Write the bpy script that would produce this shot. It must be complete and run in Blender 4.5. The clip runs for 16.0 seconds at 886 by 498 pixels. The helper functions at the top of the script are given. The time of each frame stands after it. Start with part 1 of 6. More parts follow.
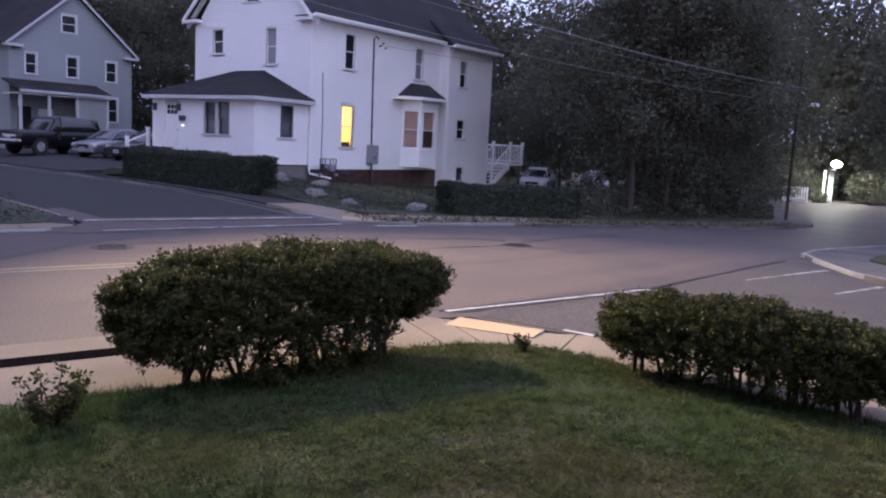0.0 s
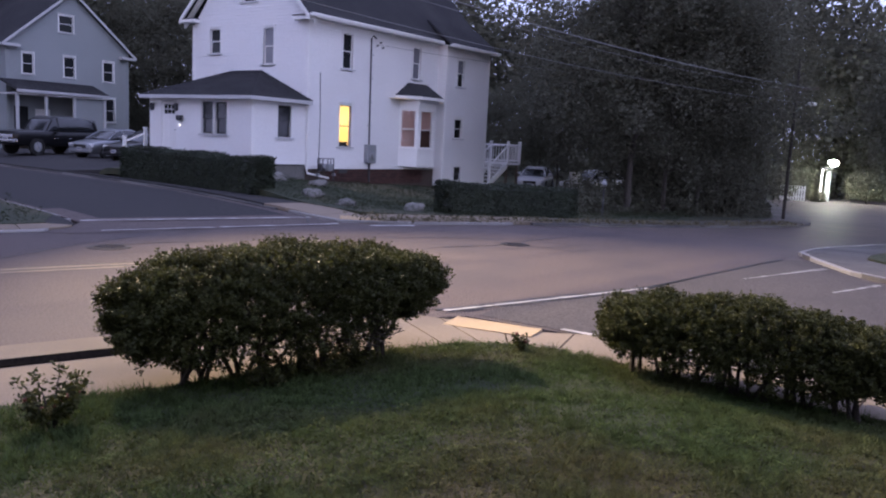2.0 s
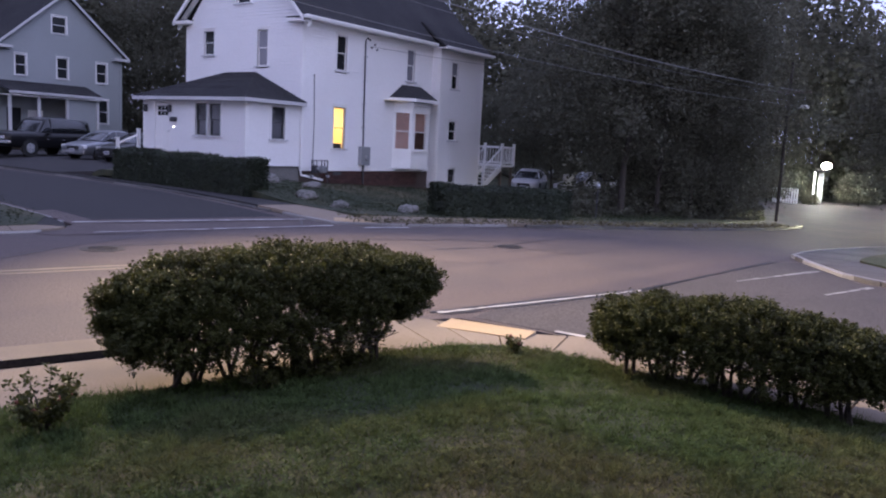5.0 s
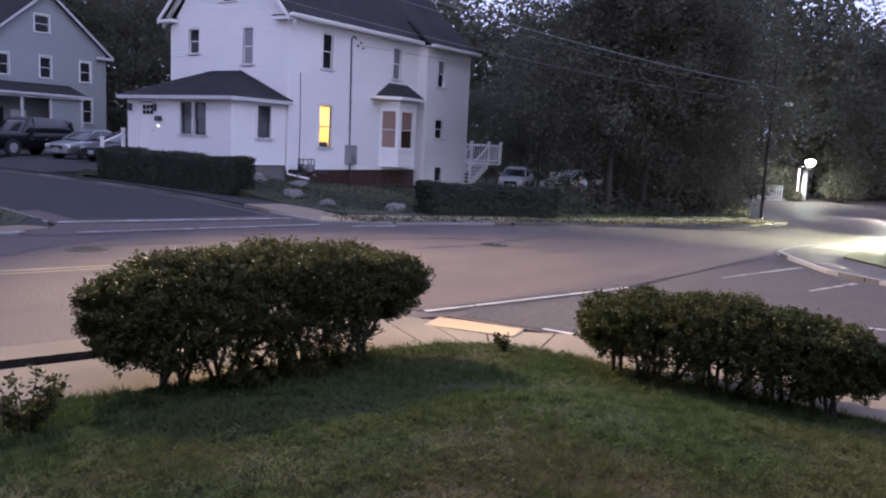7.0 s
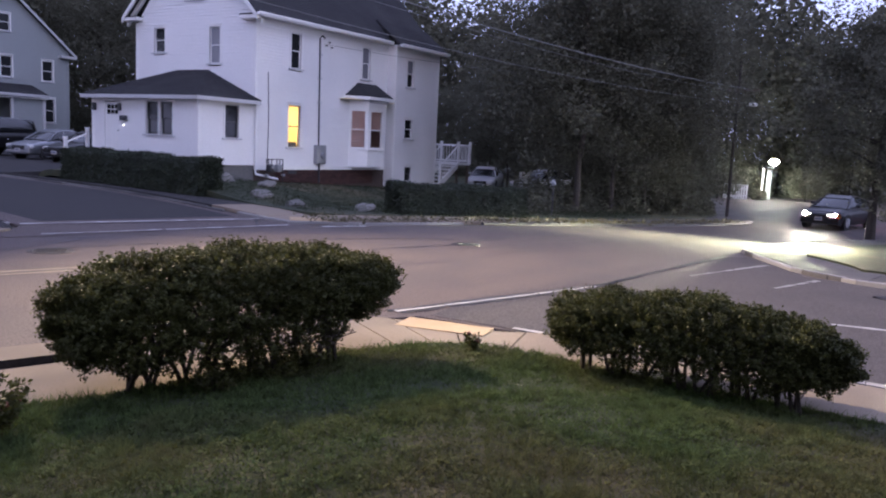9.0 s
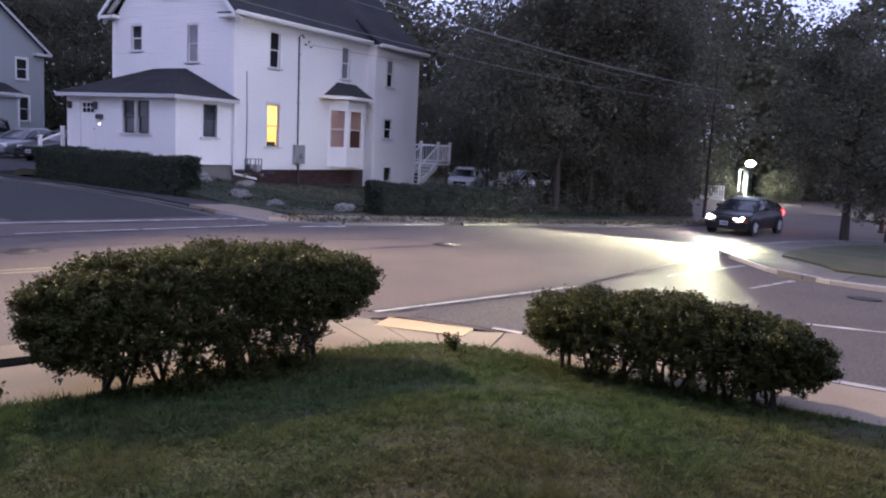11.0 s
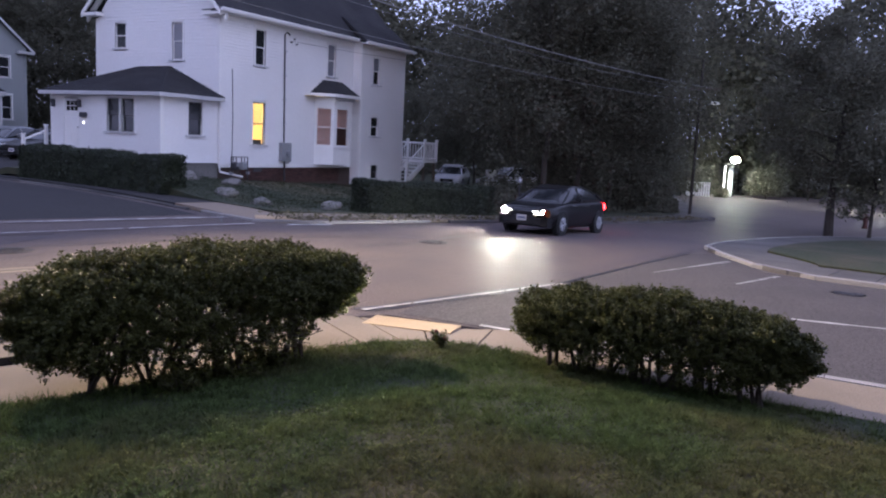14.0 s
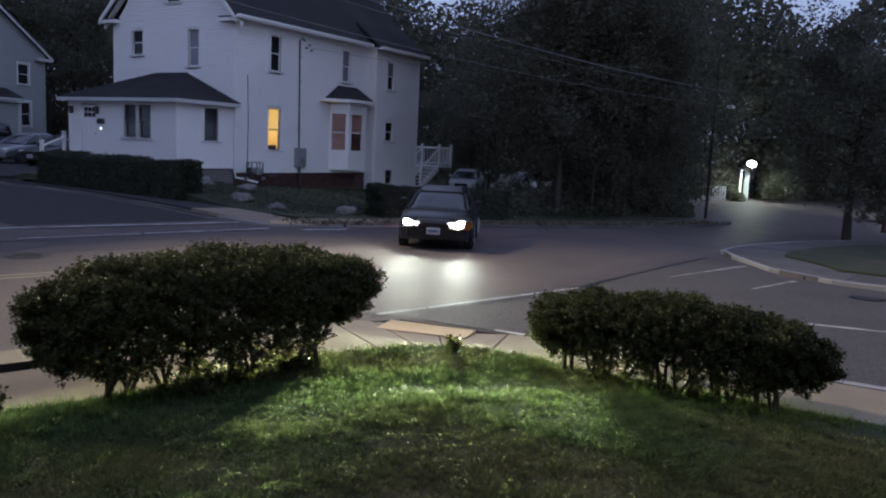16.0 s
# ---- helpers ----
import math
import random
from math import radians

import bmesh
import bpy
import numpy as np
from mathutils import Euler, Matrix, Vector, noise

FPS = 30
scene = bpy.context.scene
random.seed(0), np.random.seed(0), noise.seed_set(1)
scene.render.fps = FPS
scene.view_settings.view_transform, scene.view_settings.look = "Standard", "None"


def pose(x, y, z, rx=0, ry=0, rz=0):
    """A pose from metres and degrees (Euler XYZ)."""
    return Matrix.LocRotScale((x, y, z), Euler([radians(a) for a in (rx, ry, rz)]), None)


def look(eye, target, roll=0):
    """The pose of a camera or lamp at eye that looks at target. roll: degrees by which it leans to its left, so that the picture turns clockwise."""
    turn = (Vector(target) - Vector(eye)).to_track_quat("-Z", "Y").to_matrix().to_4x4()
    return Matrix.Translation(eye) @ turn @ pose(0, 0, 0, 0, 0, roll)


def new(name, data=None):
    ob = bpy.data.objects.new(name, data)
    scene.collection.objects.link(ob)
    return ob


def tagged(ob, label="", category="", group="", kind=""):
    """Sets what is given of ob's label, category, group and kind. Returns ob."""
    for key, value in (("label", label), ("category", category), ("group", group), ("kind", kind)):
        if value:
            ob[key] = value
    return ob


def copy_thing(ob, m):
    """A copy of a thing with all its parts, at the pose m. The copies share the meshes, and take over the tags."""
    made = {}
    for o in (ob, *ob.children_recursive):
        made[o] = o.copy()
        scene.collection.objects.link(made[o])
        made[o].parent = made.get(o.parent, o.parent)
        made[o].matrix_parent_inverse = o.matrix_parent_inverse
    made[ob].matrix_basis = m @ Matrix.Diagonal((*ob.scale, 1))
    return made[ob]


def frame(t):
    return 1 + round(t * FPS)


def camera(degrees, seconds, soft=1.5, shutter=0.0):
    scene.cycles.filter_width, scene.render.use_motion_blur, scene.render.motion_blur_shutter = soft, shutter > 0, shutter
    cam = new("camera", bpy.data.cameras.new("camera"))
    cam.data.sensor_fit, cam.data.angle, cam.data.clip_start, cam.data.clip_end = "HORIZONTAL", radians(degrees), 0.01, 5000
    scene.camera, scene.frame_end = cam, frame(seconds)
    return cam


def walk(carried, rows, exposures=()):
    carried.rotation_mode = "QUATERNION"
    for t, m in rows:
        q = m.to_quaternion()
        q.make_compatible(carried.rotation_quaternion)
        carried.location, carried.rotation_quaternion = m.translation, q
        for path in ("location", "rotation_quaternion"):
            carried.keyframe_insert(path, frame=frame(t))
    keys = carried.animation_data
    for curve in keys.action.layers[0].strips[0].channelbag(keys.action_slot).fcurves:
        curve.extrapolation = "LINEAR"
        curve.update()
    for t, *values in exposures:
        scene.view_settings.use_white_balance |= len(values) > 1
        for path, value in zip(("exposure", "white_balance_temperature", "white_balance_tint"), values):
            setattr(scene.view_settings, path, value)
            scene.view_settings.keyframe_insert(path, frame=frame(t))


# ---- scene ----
cam = camera(58.68, 16.0, soft=2.1)
EYE = (-22.305, -23.015, 2.4)


def aim(yaw, pitch, roll):
    a, b = radians(yaw), radians(pitch)
    way = Vector((math.cos(b) * math.cos(a), math.cos(b) * math.sin(a), math.sin(b)))
    return look(EYE, Vector(EYE) + way * 10, roll)


# seconds, heading, tilt, roll of the hand-held camera
VIEW = [
    (0.0, 35.926, -7.700, 2.972), (0.5, 35.822, -7.695, 2.968), (1.0, 35.861, -7.718, 2.962), (1.5, 35.802, -7.701, 2.963),
    (2.0, 35.770, -7.732, 2.875), (2.5, 35.756, -7.701, 2.851), (3.0, 35.778, -7.599, 2.816), (3.5, 35.713, -7.594, 2.891),
    (4.0, 35.595, -7.589, 3.017), (6.5, 34.745, -7.579, 2.755), (7.0, 34.398, -7.635, 2.805), (7.5, 33.807, -7.617, 2.728),
    (8.0, 33.315, -7.611, 2.622), (8.5, 32.584, -7.532, 2.799), (9.0, 32.213, -7.536, 2.788), (11.5, 30.385, -7.519, 2.986),
    (12.0, 30.131, -7.641, 2.854), (12.5, 29.991, -7.683, 2.716), (13.0, 29.716, -7.781, 2.870), (13.5, 29.487, -7.719, 2.894),
    (14.0, 29.779, -7.580, 2.857), (14.5, 30.141, -7.485, 2.826), (15.0, 30.494, -7.320, 2.724), (15.5, 30.581, -7.384, 2.633),
    (16.0, 30.854, -7.284, 2.648),
]
EXPOSURES = [(0.0, 0.0, 6500, 10), (12.0, 0.0, 6500, 10), (13.0, 0.02, 6450, 8), (14.0, -0.08, 6400, 8), (15.0, -0.12, 6500, 10), (15.5, -0.5, 6250, 4), (16.0, -1.15, 6050, -2)]
walk(cam, [(t, aim(h, p, r)) for t, h, p, r in VIEW], EXPOSURES)

# ---- light: dusk sky, street lamp, porch lamps ----
world = bpy.data.worlds.new("dusk_sky")
scene.world = world
world.use_nodes = True
wn, wl = world.node_tree.nodes, world.node_tree.links
sky = wn.new("ShaderNodeTexSky")
sky.sky_type = "NISHITA"
sky.sun_disc = False
sky.sun_elevation = radians(4.0)
sky.sun_rotation = radians(250)
sky.dust_density = 1.0
haze = wn.new("ShaderNodeMix")
haze.data_type = "RGBA"
haze.inputs["Factor"].default_value = 0.975
haze.inputs["B"].default_value = (0.42, 0.455, 0.81, 1)
wl.new(sky.outputs[0], haze.inputs["A"])
wl.new(haze.outputs["Result"], wn["Background"].inputs[0])
wn["Background"].inputs[1].default_value = 1.85


def point_lamp(name, place, watts, colour, size):
    data = bpy.data.lights.new(name, "POINT")
    data.energy, data.color, data.shadow_soft_size = watts, colour, size
    ob = new(name, data)
    ob.location = place
    return ob


street = bpy.data.lights.new("street_lamp_light", "SPOT")
street.energy, street.color, street.shadow_soft_size, street.spot_size, street.spot_blend = 44000, (1.0, 0.78, 0.54), 0.15, radians(70), 1.0
new("street_lamp_light", street).matrix_basis = look((-12.3, -1.5, 11.45), (-11.3, -22.5, 0))
# broad bluish sun added as fill to brighten the white house's right wall
dusk = bpy.data.lights.new("dusk_fill", "SUN")
dusk.energy, dusk.angle, dusk.color = 0.9, radians(70), (0.78, 0.8, 1.0)
new("dusk_fill", dusk).matrix_basis = look((-30, -55, 28), (0, 0, 2))
point_lamp("porch_lamp_light", (36.7, -12.75, 2.3), 9000, (0.95, 1.0, 0.86), 0.08)
point_lamp("yard_lamp_light", (29.4, -21.7, 1.9), 420, (0.95, 1.0, 0.9), 0.08)
point_lamp("room_lamp_light", (2.2, 1.2, 3.1), 135, (1.0, 0.82, 0.5), 0.12)
point_lamp("bay_lamp_light", (6.6, 1.6, 2.9), 4.5, (1.0, 0.6, 0.5), 0.12)

# ---- materials ----
def material(name, colour, rough=0.8, metal=0.0, spread=0.15, scale=6.0, fine=60.0, bump=0.2, tint=None, blotch=1.0, island=False, random_ob=0.0, emit=None, glass=0.0, coat=0.0, specular=0.5, through_light=0.0):
    """A principled surface with two sizes of variation (blotches and grain), fine relief, and a tint that shows in patches."""
    m = bpy.data.materials.new(name)
    m.use_nodes = True
    n, l = m.node_tree.nodes, m.node_tree.links
    p = n["Principled BSDF"]
    p.inputs["Roughness"].default_value, p.inputs["Metallic"].default_value = rough, metal
    p.inputs["Specular IOR Level"].default_value = specular
    p.inputs["Coat Weight"].default_value = coat
    if glass:
        p.inputs["Transmission Weight"].default_value = glass
    co = n.new("ShaderNodeTexCoord").outputs["Object"]
    big, small = n.new("ShaderNodeTexNoise"), n.new("ShaderNodeTexNoise")
    for tex, s in ((big, scale * 0.2), (small, fine)):
        tex.inputs["Scale"].default_value, tex.inputs["Detail"].default_value = s, 6.0
        l.new(co, tex.inputs["Vector"])
    ramp = n.new("ShaderNodeValToRGB")
    dark = [c * (1 - spread) for c in colour]
    light = [min(1, c * (1 + spread)) for c in colour]
    ramp.color_ramp.elements[0].position, ramp.color_ramp.elements[1].position = 0.3, 0.7
    ramp.color_ramp.elements[0].color, ramp.color_ramp.elements[1].color = (*dark, 1), (*light, 1)
    l.new(small.outputs["Fac"], ramp.inputs["Fac"])
    out = ramp.outputs["Color"]
    if tint:
        mix, edge = n.new("ShaderNodeMix"), n.new("ShaderNodeMapRange")
        mix.data_type = "RGBA"
        edge.inputs["From Min"].default_value, edge.inputs["From Max"].default_value = 0.45, 0.68
        edge.inputs["To Max"].default_value = blotch
        l.new(big.outputs["Fac"], edge.inputs["Value"])
        l.new(edge.outputs["Result"], mix.inputs["Factor"])
        l.new(out, mix.inputs["A"])
        mix.inputs["B"].default_value = (*tint, 1)
        out = mix.outputs["Result"]
    if island or random_ob:
        hsv = n.new("ShaderNodeHueSaturation")
        rng = n.new("ShaderNodeMapRange")
        rng.inputs["To Min"].default_value, rng.inputs["To Max"].default_value = (0.72, 1.28) if island else (1 - random_ob, 1 + random_ob)
        if island:
            l.new(n.new("ShaderNodeNewGeometry").outputs["Random Per Island"], rng.inputs["Value"])
        else:
            l.new(n.new("ShaderNodeObjectInfo").outputs["Random"], rng.inputs["Value"])
        l.new(rng.outputs["Result"], hsv.inputs["Value"])
        l.new(out, hsv.inputs["Color"])
        out = hsv.outputs["Color"]
    l.new(out, p.inputs["Base Color"])
    if bump:
        b = n.new("ShaderNodeBump")
        b.inputs["Strength"].default_value, b.inputs["Distance"].default_value = bump, 0.02
        l.new(small.outputs["Fac"], b.inputs["Height"])
        l.new(b.outputs["Normal"], p.inputs["Normal"])
    if emit:
        p.inputs["Emission Color"].default_value = (*emit[0], 1)
        p.inputs["Emission Strength"].default_value = emit[1]
    if through_light:
        tr, ms = n.new("ShaderNodeBsdfTranslucent"), n.new("ShaderNodeMixShader")
        ms.inputs["Fac"].default_value = through_light
        l.new(out, tr.inputs["Color"])
        l.new(p.outputs["BSDF"], ms.inputs[1])
        l.new(tr.outputs["BSDF"], ms.inputs[2])
        l.new(ms.outputs["Shader"], n["Material Output"].inputs["Surface"])
    return m


ASPHALT_PATCH = material("newer_asphalt", (0.1, 0.09, 0.09), 0.75, specular=0.035, spread=0.42, scale=2.2, fine=32, bump=0.5, tint=(0.08, 0.074, 0.076), blotch=0.7)
ASPHALT = material("asphalt", (0.126, 0.104, 0.1), 0.63, specular=0.035, spread=0.42, scale=2.2, fine=32, bump=0.5, tint=(0.098, 0.086, 0.09), blotch=0.7)
ASPHALT_OLD = material("patched_asphalt", (0.042, 0.04, 0.041), 0.85, specular=0.2, spread=0.4, scale=2, fine=32, bump=0.5, tint=(0.038, 0.037, 0.04))
TAR = material("tar_crack", (0.018, 0.018, 0.019), 0.5, spread=0.3, bump=0.2)
ROAD_PAINT = material("worn_road_paint", (0.48, 0.46, 0.45), 0.8, specular=0.2, spread=0.12, scale=9, fine=55, bump=0.2, tint=(0.24, 0.23, 0.23), blotch=0.8)
ROAD_PAINT_OLD = material("old_road_paint", (0.3, 0.29, 0.285), 0.85, specular=0.2, spread=0.2, scale=14, fine=40, bump=0.2, tint=(0.13, 0.12, 0.12), blotch=0.9)
ROAD_PAINT_FRESH = material("white_road_paint", (0.62, 0.61, 0.6), 0.7, spread=0.1, scale=9, fine=40, bump=0.2, tint=(0.35, 0.34, 0.34), blotch=0.7)
YELLOW_PAINT = material("faded_yellow_paint", (0.22, 0.175, 0.12), 0.7, spread=0.2, scale=9, fine=55, tint=(0.1, 0.09, 0.09), blotch=0.8)
CONCRETE = material("concrete_walk", (0.25, 0.205, 0.162), 0.92, specular=0.12, spread=0.12, scale=3, fine=45, bump=0.25, tint=(0.2, 0.165, 0.132), random_ob=0.06)
GRANITE = material("granite_kerb", (0.3, 0.285, 0.28), 0.85, specular=0.15, spread=0.35, scale=4, fine=120, bump=0.3, tint=(0.25, 0.24, 0.24), random_ob=0.12)
GRANITE_DARK = material("grimy_granite_kerb", (0.13, 0.125, 0.125), 0.9, specular=0.1, spread=0.35, scale=4, fine=120, bump=0.3, tint=(0.08, 0.078, 0.08), random_ob=0.25)
PAVING_GREY = material("worn_grey_paving", (0.13, 0.122, 0.12), 0.9, specular=0.1, spread=0.25, scale=3, fine=45, bump=0.3, tint=(0.09, 0.085, 0.086), random_ob=0.1)
TACTILE = material("yellow_tactile_plate", (0.45, 0.33, 0.2), 0.85, spread=0.12, scale=8, fine=40, tint=(0.4, 0.29, 0.16), blotch=0.6)
# soil colour darkened to hold the kerb's shadow as well
SHADED_DIRT = material("shaded_soil", (0.018, 0.014, 0.011), 0.95, specular=0.05, spread=0.4, scale=5, fine=30, bump=0.6)
TURF = material("turf", (0.026, 0.034, 0.012), 0.95, spread=0.45, scale=3.0, fine=22, bump=0.8, tint=(0.07, 0.054, 0.03), blotch=0.8)
GRASS = material("grass_blades", (0.068, 0.096, 0.034), 0.85, specular=0.1, spread=0.5, scale=3.0, fine=8, bump=0, tint=(0.15, 0.115, 0.06), blotch=0.45, island=True, through_light=0.35)
FAR_GRASS = material("far_grass", (0.026, 0.034, 0.017), 0.9, spread=0.4, scale=2.0, fine=12, bump=0.8, tint=(0.08, 0.075, 0.04))
PRIVET = material("privet_leaves", (0.056, 0.06, 0.019), 0.5, specular=0.2, spread=0.3, scale=3, fine=2, bump=0, island=True, through_light=0.3)
YARD_GRASS = material("rough_yard_grass", (0.034, 0.045, 0.024), 0.9, specular=0.15, spread=0.3, scale=2, fine=2, bump=0, tint=(0.055, 0.052, 0.034), through_light=0.15)
YEW = material("clipped_hedge_leaves", (0.026, 0.036, 0.02), 0.6, spread=0.3, scale=3, fine=2, bump=0, island=True, through_light=0.1)
LITTER = material("dry_leaf_litter", (0.13, 0.115, 0.075), 0.9, specular=0.1, spread=0.3, scale=3, fine=2, bump=0, island=True, through_light=0.2)
LEAF = material("tree_leaves", (0.124, 0.124, 0.096), 0.95, specular=0.05, spread=0.3, scale=1, fine=1, bump=0, island=True, through_light=0.35)
BARK = material("bark", (0.045, 0.038, 0.033), 0.95, spread=0.4, scale=8, fine=26, bump=1.0)
STEM = material("shrub_stems", (0.05, 0.04, 0.032), 0.9, spread=0.3, scale=20, fine=60, bump=0.4)
SIDING = material("white_painted_clapboard", (0.8, 0.79, 0.8), 0.55, spread=0.04, scale=1.2, fine=18, bump=0.08, tint=(0.68, 0.67, 0.67), blotch=0.5)
TRIM = material("white_trim_paint", (0.82, 0.81, 0.81), 0.5, spread=0.04, scale=3, fine=20, bump=0.05, tint=(0.7, 0.69, 0.68), blotch=0.4)
# greyed copy of the trim paint, with shade put into its colour
SHADE_TRIM = material("shaded_trim_paint", (0.5, 0.5, 0.52), 0.6, spread=0.08, scale=3, fine=20, bump=0.05)
SHINGLE = material("dark_roof_shingle", (0.034, 0.034, 0.038), 0.95, specular=0.2, spread=0.3, scale=2, fine=40, bump=0.5, tint=(0.048, 0.047, 0.05), random_ob=0.15)
BRICK = material("dark_red_brick", (0.065, 0.03, 0.026), 0.9, spread=0.25, scale=4, fine=40, bump=0.3, random_ob=0.35)
MORTAR = material("mortar", (0.08, 0.06, 0.052), 0.95, spread=0.2)
STONE = material("fieldstone", (0.16, 0.155, 0.15), 0.9, spread=0.3, scale=6, fine=20, bump=0.7, tint=(0.18, 0.17, 0.16), random_ob=0.2)
GREY_SIDING = material("pale_grey_clapboard", (0.28, 0.3, 0.31), 0.7, spread=0.05, scale=1, fine=12, bump=0.08, tint=(0.34, 0.36, 0.385), blotch=0.6)
PANE = material("window_glass", (0.02, 0.022, 0.025), 0.04, spread=0.05, bump=0, specular=0.6)
PANE_PALE = material("window_glass_before_blind", (0.2, 0.2, 0.23), 0.06, spread=0.05, bump=0, specular=0.7)
CLEAR = material("clear_window_glass", (0.95, 0.95, 0.95), 0.0, spread=0.0, bump=0, glass=1.0)
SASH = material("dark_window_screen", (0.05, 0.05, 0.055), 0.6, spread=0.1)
BLIND = material("cream_roller_blind", (0.88, 0.82, 0.62), 0.8, spread=0.04, scale=5, fine=30, bump=0.05, through_light=0.75)
CURTAIN = material("pink_curtain", (0.7, 0.5, 0.46), 0.9, spread=0.08, scale=8, fine=12, bump=0.1, through_light=0.5)
ROOM = material("room_plaster", (0.75, 0.6, 0.36), 0.9, spread=0.05)
METAL = material("grey_painted_metal", (0.3, 0.31, 0.33), 0.5, metal=0.3, spread=0.1, fine=30, bump=0.05)
DARK_METAL = material("dark_pipe_metal", (0.07, 0.07, 0.08), 0.5, metal=0.5, spread=0.15, fine=30, bump=0.1)
IRON = material("cast_iron", (0.045, 0.04, 0.042), 0.6, metal=0.6, spread=0.3, fine=50, bump=0.5)
# pale grey stands in for light caught by the dark wires
CABLE = material("pale_grey_cable", (0.16, 0.16, 0.17), 0.6, spread=0.1, bump=0)
WOOD_POLE = material("weathered_pole_wood", (0.12, 0.095, 0.075), 0.9, spread=0.3, scale=6, fine=30, bump=0.6)
CAR_BLACK = material("black_car_paint", (0.01, 0.01, 0.012), 0.3, spread=0.1, bump=0, coat=0.12, specular=0.3)
CAR_GREY = material("silver_grey_car_paint", (0.2, 0.21, 0.23), 0.3, metal=0.5, spread=0.05, bump=0, coat=0.6)
CAR_WHITE = material("white_car_paint", (0.6, 0.6, 0.6), 0.35, spread=0.04, bump=0, coat=0.6)
RUBBER = material("tyre_rubber", (0.018, 0.018, 0.019), 0.85, spread=0.2, fine=60, bump=0.2)
CHROME = material("chrome", (0.7, 0.7, 0.72), 0.15, metal=1.0, spread=0.03, bump=0)
CAR_GLASS = material("tinted_car_glass", (0.015, 0.017, 0.02), 0.05, spread=0.02, bump=0, specular=0.7)
LENS = material("clear_lamp_lens", (0.7, 0.7, 0.72), 0.1, spread=0.02, bump=0)
HEADLIGHT = material("lit_headlight", (1, 1, 1), 0.3, spread=0, bump=0, emit=((1.0, 0.94, 0.82), 14000))
PROJECTOR = material("lit_projector_lamp", (1, 1, 1), 0.3, spread=0, bump=0, emit=((1.0, 0.97, 0.66), 20000000))
AMBER = material("lit_turn_signal", (1, 0.5, 0.1), 0.3, spread=0, bump=0, emit=((1.0, 0.006, 0.0), 90))
AMBER_OFF = material("amber_lens", (0.3, 0.12, 0.03), 0.3, spread=0, bump=0)
TAIL = material("lit_tail_lamp", (0.6, 0.02, 0.02), 0.3, spread=0, bump=0, emit=((1.0, 0.015, 0.02), 40))
PLATE = material("number_plate", (0.4, 0.4, 0.42), 0.5, spread=0.05, bump=0)
PLATE_BAR = material("plate_marks", (0.1, 0.12, 0.2), 0.5, spread=0.05, bump=0)
BULB = material("lit_bulb", (1, 1, 1), 0.3, spread=0, bump=0, emit=((0.97, 1.0, 0.86), 700))
BULB_SMALL = material("lit_small_bulb", (1, 1, 1), 0.3, spread=0, bump=0, emit=((1.0, 0.95, 0.95), 6))
STREET_BULB = material("lit_street_lamp_lens", (1, 0.8, 0.5), 0.3, spread=0, bump=0, emit=((1.0, 0.66, 0.36), 12))
RED_FLOWER = material("reddish_flower_heads", (0.16, 0.05, 0.035), 0.7, spread=0.3, bump=0)
HYDRANT_RED = material("dull_red_hydrant_paint", (0.06, 0.018, 0.014), 0.5, spread=0.2, fine=40, bump=0.1)

# ---- building blocks ----
def weld(verts, faces):
    """One vertex for each place, so that courses hang together."""
    seen, where = {}, []
    for v in verts:
        where.append(seen.setdefault((round(v[0], 4), round(v[1], 4), round(v[2], 4)), len(seen)))
    return list(seen), [[where[i] for i in f] for f in faces]


def mesh_ob(name, verts, faces, mat, parent=None, label="", smooth=False):
    me = bpy.data.meshes.new(name)
    me.from_pydata([tuple(v) for v in verts], [], [tuple(f) for f in faces])
    me.materials.append(mat)
    if smooth:
        me.polygons.foreach_set("use_smooth", [True] * len(me.polygons))
    ob = new(name, me)
    if parent:
        ob.parent = parent
    if label:
        ob["label"] = label
    return ob


def part(name, bm, mat, parent=None, label="", smooth=False):
    me = bpy.data.meshes.new(name)
    bmesh.ops.recalc_face_normals(bm, faces=bm.faces)
    bm.to_mesh(me)
    bm.free()
    for m in mat if isinstance(mat, (list, tuple)) else [mat]:
        me.materials.append(m)
    if smooth:
        me.polygons.foreach_set("use_smooth", [True] * len(me.polygons))
    ob = new(name, me)
    if parent:
        ob.parent = parent
    if label:
        ob["label"] = label
    return ob


def empty(name, place=(0, 0, 0), turn=0.0):
    ob = new(name)
    ob.empty_display_size = 0.1
    ob.matrix_basis = pose(*place, 0, 0, turn)
    return ob


def add_box(bm, lo, hi, bevel=0.0, m=None):
    r = bmesh.ops.create_cube(bm, size=1.0)
    vs = r["verts"]
    s = [h - l for l, h in zip(lo, hi)]
    c = [(h + l) / 2 for l, h in zip(lo, hi)]
    for v in vs:
        v.co = Vector((v.co.x * s[0] + c[0], v.co.y * s[1] + c[1], v.co.z * s[2] + c[2]))
    if bevel:
        es = list({e for v in vs for e in v.link_edges})
        out = bmesh.ops.bevel(bm, geom=es, offset=bevel, segments=2, profile=0.5, affect="EDGES")
        vs = list({v for f in out["faces"] for v in f.verts} | {v for v in vs if v.is_valid})
    if m:
        for v in vs:
            v.co = m @ v.co
    return vs


def box(lo, hi, bevel=0.0, m=None):
    bm = bmesh.new()
    add_box(bm, lo, hi, bevel, m)
    return bm


